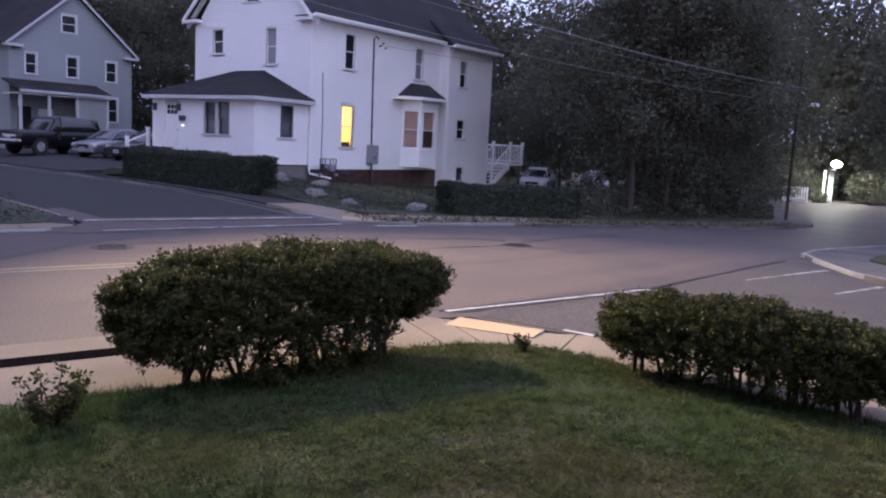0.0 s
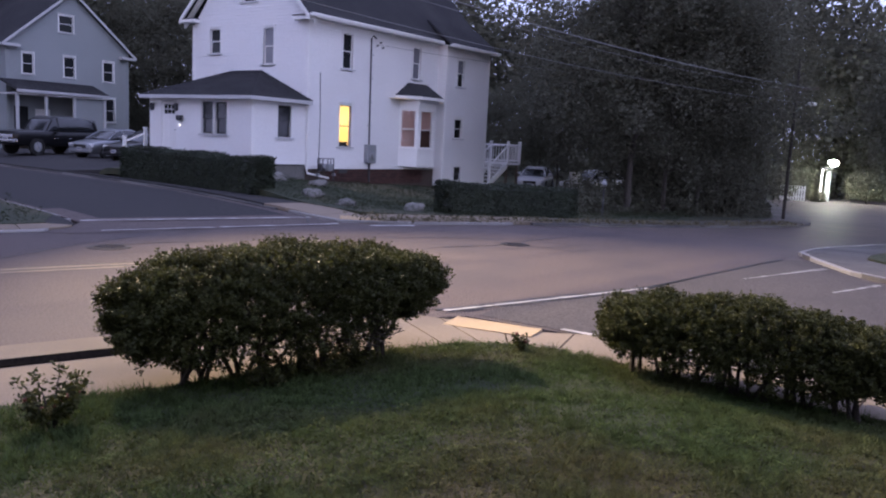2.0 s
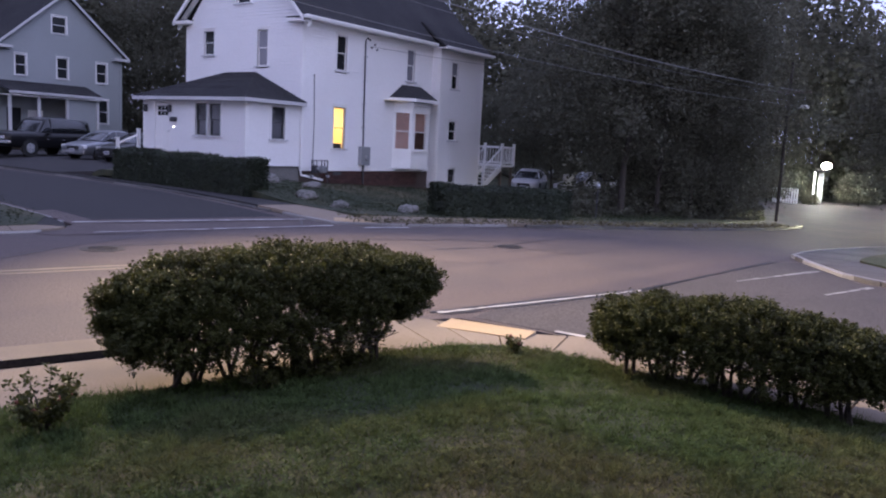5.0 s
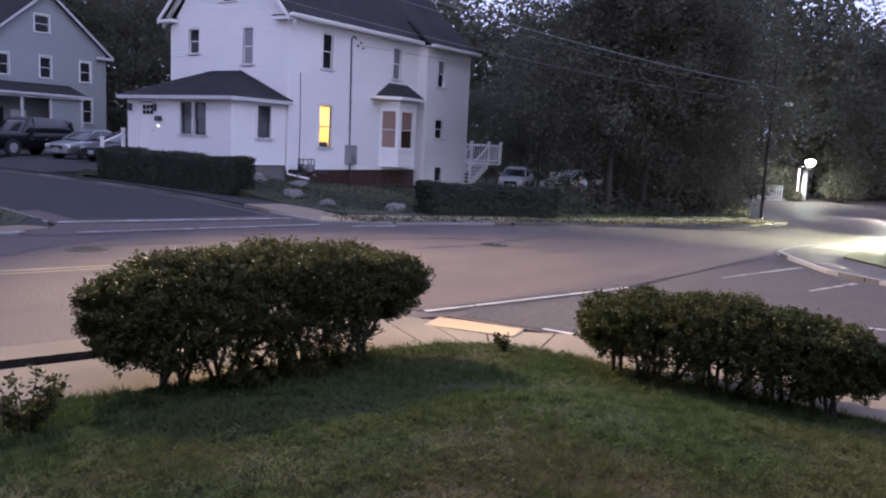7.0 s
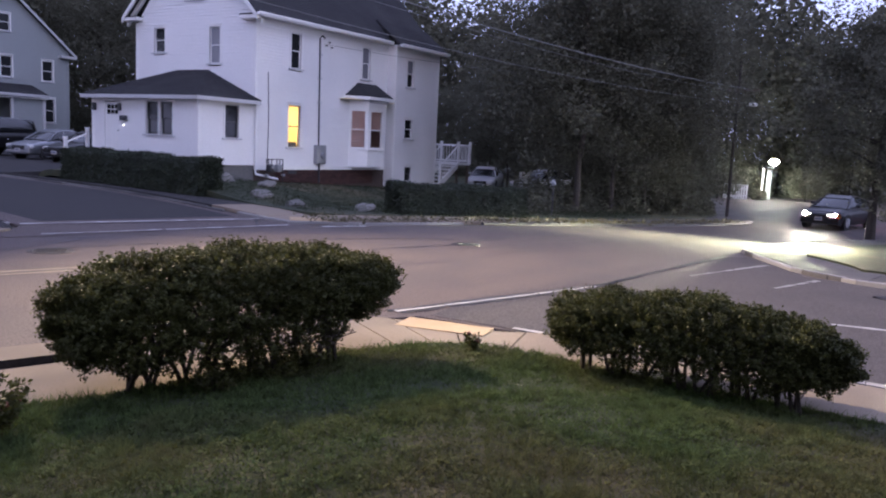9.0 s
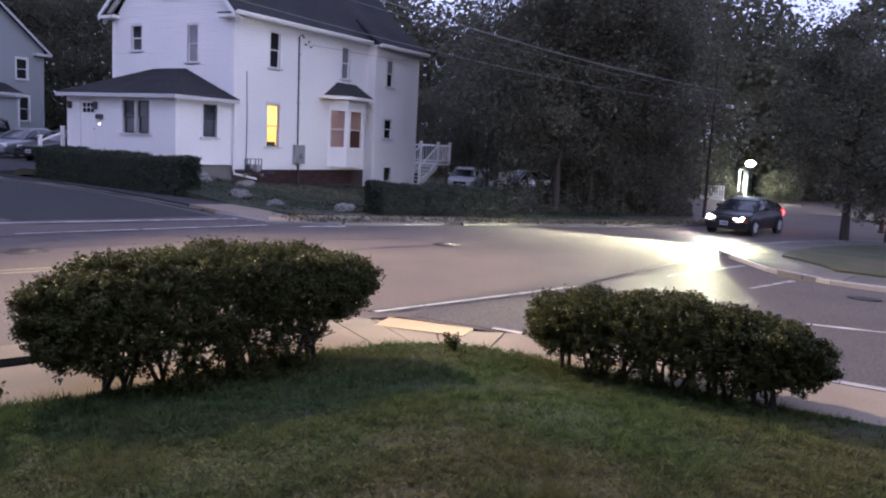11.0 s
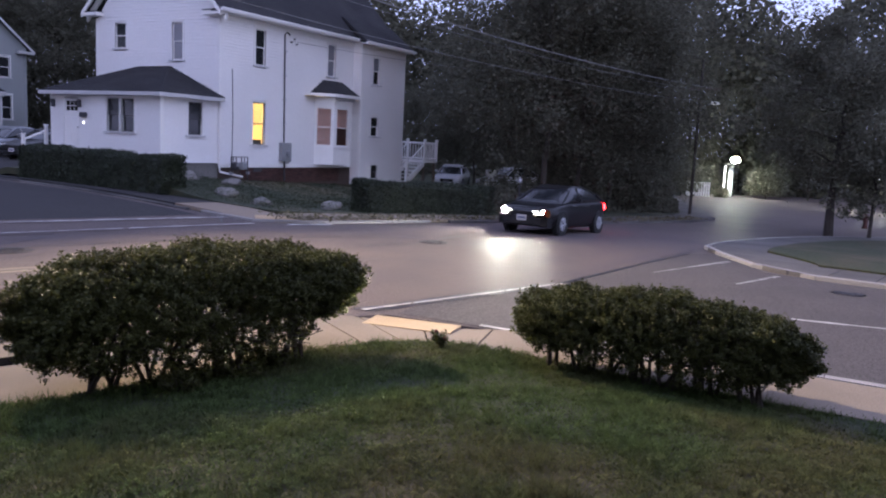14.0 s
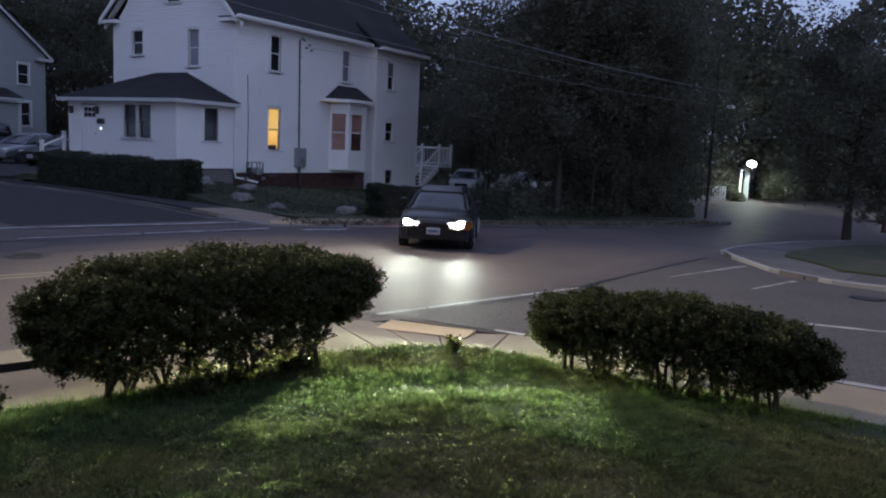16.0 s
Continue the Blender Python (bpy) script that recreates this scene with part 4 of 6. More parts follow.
    for i in range(3):
        for j in range(2):
            a = p_open[2][0] + 0.13 + i * 0.24
            part("door_pane", box((a, 2.98 + j * 0.2, -0.035), (a + 0.2, 3.15 + j * 0.2, -0.024), 0, P), PANE, door)
    for i in range(2):
        a = p_open[2][0] + 0.12 + i * 0.4
        part("door_panel", box((a, 1.55, -0.034), (a + 0.3, 2.75, -0.02), 0.008, P), TRIM, door)
    part("door_knob", rod(P @ Vector((p_open[2][1] - 0.07, 2.35, -0.03)), P @ Vector((p_open[2][1] - 0.07, 2.35, 0.04)), 0.025), CHROME, door)
    part("letter_box", box((6.25 - 4.42, 2.74, 0.0), (6.25 - 4.06, 2.93, 0.13), 0.03, P), DARK_METAL, h, "black wall letter box")
    for a in (6.25 - 6.05, 6.25 - 4.45):
        part("porch_lantern", box((a - 0.06, 3.1, 0.02), (a + 0.06, 3.4, 0.16), 0.02, P), DARK_METAL, h)
    part("doorbell_light", box((6.25 - 4.31, 2.51, 0.01), (6.25 - 4.25, 2.57, 0.04), 0.01, P), BULB_SMALL, h, "small lit doorbell lamp")
    part("porch_foundation", box((px + 0.05, 0.04, 0.1), (0, pw - 0.05, 1.22)), STONE, h, "pale stone porch foundation")
    ex, ey = px - 0.33, 0.33
    zt = 4.95
    eave_z = 3.74
    rA, rB = (0, 2.74, zt), (0, 4.55, zt)
    roof_plane("porch_roof", h, [(ex, -ey, eave_z), (ex, pw + ey, eave_z), rB, rA], SHINGLE)
    roof_plane("porch_roof", h, [(ex, -ey, eave_z), (0, -ey, eave_z), (0, 2.7, zt), rA], SHINGLE)
    roof_plane("porch_roof", h, [(0, pw + ey, eave_z), (ex, pw + ey, eave_z), rB, (0, 4.6, zt)], SHINGLE)
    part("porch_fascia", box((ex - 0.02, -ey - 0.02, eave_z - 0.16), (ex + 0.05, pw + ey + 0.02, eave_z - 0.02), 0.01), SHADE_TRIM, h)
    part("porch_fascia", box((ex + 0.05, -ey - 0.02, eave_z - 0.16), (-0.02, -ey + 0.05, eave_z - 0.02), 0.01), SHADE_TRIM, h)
    part("porch_soffit", box((ex + 0.05, -ey + 0.05, eave_z - 0.12), (0, pw + ey, eave_z - 0.08)), TRIM, h)
    # downpipes, meter, conduit
    part("downpipe", tube([(-0.06, -0.1, 3.6), (-0.05, -0.09, 1.15), (-0.03, -0.12, 0.9), (0.75, -0.55, 0.72)], 0.045), TRIM, h, "white downpipe with splash end")
    part("downpipe", tube([(px - 0.2, -0.2, 3.6), (px - 0.06, -0.06, 3.4), (px - 0.06, -0.06, 1.3)], 0.035), TRIM, h)
    part("conduit", tube([(3.68, -0.06, 2.1), (3.6, -0.06, 6.6), (3.66, -0.12, 6.72), (3.8, -0.16, 6.62)], 0.035), DARK_METAL, h)
    for z in (2.9, 3.9, 4.9, 5.9):
        part("conduit_clamp", box((3.58, -0.11, z), (3.72, -0.01, z + 0.05), 0.005), METAL, h)
    part("meter_box", box((3.42, -0.22, 1.32), (4.0, 0.0, 2.12), 0.02), METAL, h, "grey electric meter box")
    part("meter_dial", rod((3.76, -0.22, 1.66), (3.76, -0.32, 1.66), 0.13, 0.12, 16), METAL, h)
    part("meter_pipe", rod((3.7, -0.1, 0.5), (3.7, -0.1, 1.32), 0.04), DARK_METAL, h)
    part("cable_drop", tube([(0.64, -0.03, 4.9), (0.7, -0.03, 3.0), (0.68, -0.03, 1.3)], 0.018), DARK_METAL, h)
    # insulators by the conduit head
    for i, (x, z) in enumerate(((4.0, 6.35), (4.2, 6.5), (4.35, 6.3))):
        part("insulator", rod((x, -0.02, z), (x, -0.12, z), 0.03), DARK_METAL, h)
    # gas meters
    gas = tagged(empty("gas_meter_set", (0.62, -0.45, 0.0)), "dark grey gas meters on pipes beside the foundation", "gas meter")
    for i in (0, 1):
        part("meter_body", box((-0.33 + i * 0.45, -0.13, 1.0), (-0.07 + i * 0.45, 0.13, 1.3), 0.06), [DARK_METAL, METAL][i], gas)
        part("meter_dial", rod((-0.2 + i * 0.45, -0.14, 1.2), (-0.2 + i * 0.45, -0.17, 1.2), 0.07, 0.07, 12), METAL, gas)
    part("pipe", tube([(-0.4, 0, 0.5), (-0.4, 0, 1.5), (0.5, 0, 1.5), (0.5, 0, 0.5)], 0.025), DARK_METAL, gas)
    for x in (-0.28, -0.12, 0.17, 0.33):
        part("pipe", tube([(x, 0, 1.3), (x, 0, 1.5)], 0.02), DARK_METAL, gas)
    for x in (-0.4, 0.5):
        part("valve", box((x - 0.05, -0.09, 0.82), (x + 0.05, 0.05, 0.92), 0.015), METAL, gas)
    return h


white_house()


def railing(parent, a, b, h=0.95, n=9):
    a, b = Vector(a), Vector(b)
    for z, t in ((h, 0.05), (0.1, 0.04)):
        bm = bmesh.new()
        add_rod(bm, a + Vector((0, 0, z)), b + Vector((0, 0, z)), t, t, 4)
        part("rail", bm, TRIM, parent)
    for i in range(n):
        p = a.lerp(b, (i + 0.5) / n)
        part("baluster", rod(p + Vector((0, 0, 0.1)), p + Vector((0, 0, h)), 0.02, 0.02, 4), TRIM, parent)


def post(parent, p, h=1.1):
    x, y, z = p
    part("post", box((x - 0.06, y - 0.06, z - 0.05), (x + 0.06, y + 0.06, z + h), 0.01), TRIM, parent)
    part("post_cap", box((x - 0.08, y - 0.08, z + h), (x + 0.08, y + 0.08, z + h + 0.05), 0.012), TRIM, parent)


def deck():
    d = tagged(empty("deck_stairs"), "white-railed wooden deck with stairs behind the house", "deck")
    zt = 1.45
    part("platform", box((12.25, 0.62, zt - 0.12), (15.8, 2.4, zt)), TRIM, d)
    part("landing", box((14.5, -0.5, zt - 0.12), (15.8, 0.61, zt)), TRIM, d)
    for x, y in ((14.6, -0.4), (15.7, -0.4), (15.7, 2.3), (12.9, 2.3)):
        part("support_post", box((x - 0.06, y - 0.06, -0.5), (x + 0.06, y + 0.06, zt - 0.12)), WOOD_POLE, d)
    n = 6
    for i in range(n):
        z = zt - (i + 1) * 0.18
        x = 14.5 - i * 0.29
        part("tread", box((x - 0.29, -0.5, z - 0.04), (x, 0.6, z), 0.006), TRIM, d)
    for y in (-0.5, 0.6):
        part("stringer", loft([[(14.5, y - 0.02, zt - 0.3), (14.5, y + 0.02, zt - 0.3), (14.5, y + 0.02, zt - 0.03), (14.5, y - 0.02, zt - 0.03)], [(12.7, y - 0.02, 0.1), (12.7, y + 0.02, 0.1), (12.7, y + 0.02, 0.38), (12.7, y - 0.02, 0.38)]]), TRIM, d)
        railing(d, (14.5, y, zt), (12.75, y, 0.33), 0.95, 9)
        post(d, (14.5, y, zt), 1.1)
        post(d, (12.75, y, 0.33), 1.1)
    railing(d, (14.5, -0.5, zt), (15.75, -0.5, zt), 0.95, 9)
    railing(d, (15.75, -0.5, zt), (15.75, 2.4, zt), 0.95, 16)
    railing(d, (12.4, 2.35, zt), (15.75, 2.35, zt), 0.95, 18)
    post(d, (15.75, -0.5, zt), 1.1)
    post(d, (15.75, 2.35, zt), 1.1)


deck()


# ---- plants ----
def sprig_points(rng, n, half_len, half_wid, ztop, zlow, axis, centre, per=26):
    """Leaf places along short leafy shoots in the outer layer of a clipped shrub of given length, width and top and bottom outlines."""
    k = int(n / per * 2.2)
    d = rng.normal(size=(k, 3)) * np.array([1.0, 0.7, 0.8])
    e = 2.5
    d /= (np.abs(d) ** e).sum(1)[:, None] ** (1 / e)
    lump = 1 + 0.05 * np.sin(d[:, 0] * 9 + 2 * d[:, 2]) * np.cos(d[:, 2] * 5 + d[:, 1] * 4) + 0.04 * np.sin(d[:, 0] * 23 + d[:, 1] * 11 + d[:, 2] * 13)
    rho = np.where(rng.uniform(size=k) < 0.72, rng.uniform(0.84, 1.0, k), rng.uniform(0.35, 0.86, k)) * lump
    keep = rng.uniform(size=k) < np.clip(0.3 + 0.9 * (d[:, 2] + 0.8), 0.16, 1.0)
    holes = np.sin(d[:, 0] * 17 + 1.1) * np.sin(d[:, 2] * 9 + d[:, 0] * 5) + 0.6 * np.sin(d[:, 0] * 31 + d[:, 2] * 23)
    keep &= (holes < 0.85) | (d[:, 2] > 0.25) | (rng.uniform(size=k) < 0.25)
    d, rho = d[keep][:n // per], rho[keep][:n // per]
    k = len(d)
    u, v, t = (d * rho[:, None]).T
    lo, hi = zlow(u), ztop(u)
    mid = lo + (hi - lo) * 0.48
    z = np.where(t > 0, mid + (hi - mid) * t, mid + (mid - lo) * t)
    x = centre[0] + axis[0] * u * half_len - axis[1] * v * half_wid
    y = centre[1] + axis[1] * u * half_len + axis[0] * v * half_wid
    out = np.stack([axis[0] * d[:, 0] - axis[1] * d[:, 1] * 1.4, axis[1] * d[:, 0] + axis[0] * d[:, 1] * 1.4, d[:, 2] + 0.5], 1) + rng.normal(size=(k, 3)) * 0.5
    out /= np.linalg.norm(out, axis=1)[:, None]
    ln = rng.uniform(0.05, 0.11, k) * np.where(rng.uniform(size=k) < 0.05, 1.6, 1.0)
    s = np.linspace(-0.9, 0.3, per)[None, :, None]
    p = np.stack([x, y, z], 1)[:, None, :] + out[:, None, :] * s * ln[:, None, None] + rng.normal(size=(k, per, 3)) * 0.016
    return p.reshape(-1, 3)


def branching(bm, rng, a, way, length, r, depth):
    b = a + way * length
    add_rod(bm, a, b, r, r * 0.7, 5, cap=False)
    if depth:
        for _ in range(rng.integers(2, 4)):
            w = (way + Vector(rng.normal(size=3) * 0.45)).normalized()
            w.z = abs(w.z)
            branching(bm, rng, b, w, length * rng.uniform(0.55, 0.85), r * 0.6, depth - 1)


def privet(centre, axis, half_len, half_wid, ztop, zlow, base, n, seed, label, stems=12):
    rng = np.random.default_rng(seed)
    thing = tagged(empty("privet_shrub", (0, 0, 0)), label, "shrub", group="privet shrubs at the lawn edge")
    pts = sprig_points(rng, n, half_len, half_wid, ztop, zlow, axis, centre)
    leaves("foliage", pts, 0.034, PRIVET, rng, thing, slim=0.46)
    for i in range(stems):
        u = -0.72 + 1.44 * (i + 0.5) / stems + rng.uniform(-0.05, 0.05)
        v = rng.uniform(-0.3, 0.3)
        p = Vector((centre[0] + axis[0] * u * half_len - axis[1] * v * half_wid, centre[1] + axis[1] * u * half_len + axis[0] * v * half_wid, base - 0.06))
        bm = bmesh.new()
        for _ in range(3):
            way = Vector((rng.normal() * 0.25, rng.normal() * 0.25, 1)).normalized()
            branching(bm, rng, p + Vector((rng.uniform(-0.05, 0.05), rng.uniform(-0.05, 0.05), 0)), way, 0.3, 0.024, 3)
        part("stem", bm, STEM, thing)
    return thing


privet((-17.02, -17.39), (0.951, -0.309), 1.74, 0.74,
       lambda u: 1.36 + 0.012 * np.sin(u * 9) + 0.014 * np.sin(u * 21 + 2),
       lambda u: 0.2 + 0.24 * sst(0.1, 0.7, u) + 0.04 * np.sin(u * 23), 0.13, 185000, 3, "large rounded dark green privet shrub on bare stems", 13)
privet((-14.5, -21.05), (0.02, -1.0), 1.5, 0.6,
       lambda u: 1.04 + 0.015 * np.sin(u * 8 + 1) + 0.015 * np.sin(u * 19),
       lambda u: 0.2 + 0.04 * np.sin(u * 19), 0.12, 130000, 5, "long low dark green privet shrub with thin stems", 12)


def clipped_hedge(a, b, half_wid, z0, z1, n, seed, label, group):
    """A trimmed boxy hedge: a twiggy core and a dense coat of small leaves."""
    rng = np.random.default_rng(seed)
    a, b = np.array(a, float), np.array(b, float)
    d = (b - a) / np.linalg.norm(b - a)
    ln = np.linalg.norm(b - a)
    thing = tagged(empty("clipped_hedge", (a[0], a[1], 0)), label, "hedge", group=group)
    f = rng.integers(0, 4, n)
    u, v, w = rng.uniform(0, 1, n), rng.uniform(-1, 1, n), rng.uniform(0, 1, n)
    v = np.where(f < 2, np.where(f == 0, -1, 1) * rng.uniform(0.86, 1, n), v)
    w = np.where(f == 2, rng.uniform(0.9, 1, n), w)
    u = np.where(f == 3, np.where(rng.uniform(size=n) < 0.5, rng.uniform(0, 0.02, n), rng.uniform(0.98, 1, n)), u)
    rnd = 1 - 0.1 * np.clip((w - 0.8) / 0.2, 0, 1) ** 2
    bump_ = 0.04 * np.sin(u * ln * 2.1 + 1) + 0.03 * np.sin(u * ln * 5.3)
    z = [z0[0] + (z0[1] - z0[0]) * u, z1[0] + (z1[1] - z1[0]) * u]
    x = d[0] * u * ln - d[1] * v * half_wid * rnd
    y = d[1] * u * ln + d[0] * v * half_wid * rnd
    pts = np.stack([x, y, z[0] + (z[1] - z[0] + bump_) * w], 1) + rng.normal(size=(n, 3)) * 0.025
    leaves("foliage", pts, 0.07, YEW, rng, thing, slim=0.6)
    bm = bmesh.new()
    m = Matrix.Rotation(math.atan2(d[1], d[0]), 4, "Z")
    k = len(bm.verts)
    sec = []
    for t in np.linspace(0.02, 0.98, 9):
        zb, zt = z0[0] + (z0[1] - z0[0]) * t, z1[0] + (z1[1] - z1[0]) * t
        h = half_wid * 0.84
        sec.append([m @ Vector((t * ln, q, zz)) for q, zz in ((-h, zb), (h, zb), (h, zt - 0.16), (h * 0.6, zt - 0.08), (-h * 0.6, zt - 0.08), (-h, zt - 0.16))])
    bm.free()
    part("twig_core", loft(sec), YEW, thing)
    return thing


clipped_hedge((-4.3, -2.5), (-4.3, 5.3), 0.5, (0.3, 0.42), (1.56, 1.62), 26000, 7, "trimmed dark green hedge before the porch", "clipped hedges by the white house")
clipped_hedge((-1.55, -7.9), (3.6, -9.9), 0.5, (0.0, -0.2), (1.1, 0.95), 20000, 8, "trimmed dark green hedge along the pavement", "clipped hedges by the white house")


def tree_mesh(seed, height, trunk_r, crown_r, crown_low, n, size, name="tree"):
    """A tree: tapered trunk with limbs, and clumps of leaves round the limb ends."""
    rng = np.random.default_rng(seed)
    thing = empty(name)
    bm = bmesh.new()
    pts = [Vector((0, 0, -0.3))]
    k = 6
    for i in range(1, k + 1):
        pts.append(Vector((rng.normal() * 0.12 * i / k * height * 0.12, rng.normal() * 0.12 * i / k * height * 0.12, height * 0.8 * i / k)))
    for i in range(k):
        add_rod(bm, pts[i], pts[i + 1], trunk_r * (1 - i / k * 0.8) * (1.25 if i == 0 else 1), trunk_r * (1 - (i + 1) / k * 0.8), 9, cap=False)
    ends = []
    for i in range(26):
        t = rng.uniform(crown_low * 0.8, 0.98)
        a = pts[0].lerp(pts[-1], t)
        j = min(k - 1, int(t * k))
        a = pts[j].lerp(pts[j + 1], t * k - j)
        ang = rng.uniform(0, 2 * math.pi)
        r = crown_r * (0.5 + 0.55 * math.sin(math.pi * min(1, (t - crown_low * 0.7) / (1.05 - crown_low * 0.7)) ** 0.8)) * rng.uniform(0.6, 1.05)
        b = a + Vector((math.cos(ang) * r, math.sin(ang) * r, rng.uniform(-0.02, 0.22) * height * 0.5))
        mid = a.lerp(b, 0.5) + Vector((0, 0, r * 0.12))
        add_rod(bm, a, mid, trunk_r * 0.32, trunk_r * 0.18, 5, cap=False)
        add_rod(bm, mid, b, trunk_r * 0.18, trunk_r * 0.05, 5, cap=False)
        for q in np.linspace(0.35, 1.0, 4):
            ends.append(a.lerp(b, q))
    part("trunk", bm, BARK, thing)
    ends = np.array(ends)
    pick = rng.integers(0, len(ends), n)
    sub = rng.normal(size=(len(ends), 5, 3)) * crown_r * 0.17
    c = ends[pick] + sub[pick, rng.integers(0, 5, n)] + rng.normal(size=(n, 3)) * crown_r * 0.075
    leaves("crown", c, size, LEAF, rng, thing, slim=0.62)
    return thing


def plant(src, x, y, turn, s, label, z=None, group="trees of the wood across the street"):
    ob = copy_thing(src, Matrix.Translation((x, y, (float(g(x, y)) if z is None else z))) @ Matrix.Rotation(radians(turn), 4, "Z") @ Matrix.Diagonal((s, s, s, 1)))
    return tagged(ob, label, "tree", group=group)


def woods():
    kinds = [tree_mesh(11, 15, 0.12, 4.2, 0.22, 38000, 0.13), tree_mesh(12, 17, 0.15, 4.8, 0.2, 42000, 0.14), tree_mesh(13, 12, 0.09, 3.6, 0.16, 32000, 0.12), tree_mesh(14, 17, 0.13, 4.8, 0.36, 40000, 0.14)]
    # Trees with x below -8 stand out of view, added to cut sky light.
    rows = [(11.2, -10.6, 0), (9.6, -9.6, 3), (12.8, -11.6, 2), (14.4, -11.9, 2), (17.8, -9.8, 0), (15.2, -6.2, 3), (15.5, -8.5, 1), (19.5, -7.8, 1), (18.5, -1.5, 3), (23.0, -4.5, 1), (13.2, -9.6, 1), (22.5, 2.0, 3),
            (18.0, 5.0, 2), (24.0, 7.0, 0), (14.5, 16.0, 2), (15.5, 24.0, 1), (15.0, 32.0, 1), (9.0, 42.0, 0), (-9.0, 27.0, 1), (-15.0, 22.0, 0), (-16.5, 14.0, 1),
            (-2.0, 50.0, 1), (19.0, 44.0, 1), (11.5, 45.0, 1), (34.0, -2.5, 1), (28.0, -5.5, 2), (44.0, -17.0, 2), (37.0, -20.5, 0), (52.0, -10.5, 1), (47.0, -13.5, 0), (43.0, -8.0, 1), (-24.5, -5.0, 1), (-20.5, 0.5, 0), (-34.0, -22.0, 1), (-31.0, -33.0, 1), (-21.0, -37.0, 1), (-11.0, -38.0, 0), (-38.0, -11.0, 1)]
    low = {(18.5, -1.5): 0.56, (18.0, 5.0): 0.55, (22.5, 2.0): 0.55, (24.0, 7.0): 0.5, (15.2, -6.2): 0.8, (44.0, -17.0): 0.78, (47.0, -13.5): 0.82, (52.0, -10.5): 0.82, (37.0, -20.5): 0.78}
    words = ["tall dark leafy tree in the wood", "broad dark leafy tree in the wood", "dense low-branched tree at the wood's edge", "tall dark tree with a high leafy crown"]
    for i, (x, y, k) in enumerate(rows):
        plant(kinds[k], x, y, i * 77, low.get((x, y), 0.85 + 0.3 * ((i * 37) % 10) / 10), words[k])
    for k in kinds:
        k.location = (60, 40 + kinds.index(k) * 9, 0)
        tagged(k, words[kinds.index(k)], "tree", group="trees of the wood across the street")
    # street trees on the right
    t = tree_mesh(21, 9.5, 0.16, 3.0, 0.4, 22000, 0.13, "street_tree")
    t.matrix_basis = pose(11.6, -20.8, float(g(11.6, -20.8)) + 0.1, 0, 0, 40)
    tagged(t, "leafy street tree with a straight dark trunk", "tree", group="street trees on the corner")
    t = tree_mesh(22, 4.6, 0.07, 1.6, 0.3, 5000, 0.15, "street_tree")
    t.matrix_basis = pose(11.3, -22.2, float(g(11.3, -22.4)) + 0.1, 0, 0, 10)
    tagged(t, "slim young street tree with thin trunk", "tree", group="street trees on the corner")
    t = copy_thing(t, pose(27.6, -21.2, float(g(27, -21)), 0, 0, 120))
    # far wood and undergrowth
    rng = np.random.default_rng(31)
    n = 200000
    ang = np.radians(rng.uniform(-14, 84, n))
    dist = rng.uniform(66, 96, n)
    top = 20 - 6 * np.exp(-((ang - 0.54) / 0.06) ** 2) - 6.5 * np.exp(-((ang - 0.11) / 0.075) ** 2) + 2 * np.sin(ang * 9) + 2.5 * np.sin(ang * 23 + 1) + 1.5 * np.sin(ang * 51)
    x, y = -22 + dist * np.cos(ang), -23 + dist * np.sin(ang)
    z = -0.6 + top * np.power(rng.uniform(0, 1, n), 0.8)
    ob = leaves("far_wood", np.stack([x, y, z], 1), 0.5, LEAF, rng, slim=0.7)
    tagged(ob, "dark mass of distant woodland foliage", "woodland", kind="stuff")
    n = 20000
    t = rng.uniform(0, 1, n)
    px = np.interp(t, [0, 0.35, 0.7, 1], [4.2, 9.0, 15.2, 18.5])
    py = np.interp(t, [0, 0.35, 0.7, 1], [-8.3, -9.8, -14.2, -13.2])
    off = rng.uniform(0, 4.0, n)
    hgt = (1.0 + (1.4 * np.abs(np.sin(t * 17)) + 0.8 * np.sin(t * 41)) * sst(0.28, 0.4, t)) * np.clip(off * 1.2, 0.25, 1)
    z = g(px, py) + np.power(rng.uniform(0, 1, n), 1.3) * np.maximum(0.2, hgt)
    ob = leaves("undergrowth", np.stack([px + off * 0.45, py + off * 0.9, z], 1), 0.2, LEAF, rng, slim=0.5)
    tagged(ob, "dark tangled undergrowth below the trees", "undergrowth", kind="stuff")


woods()


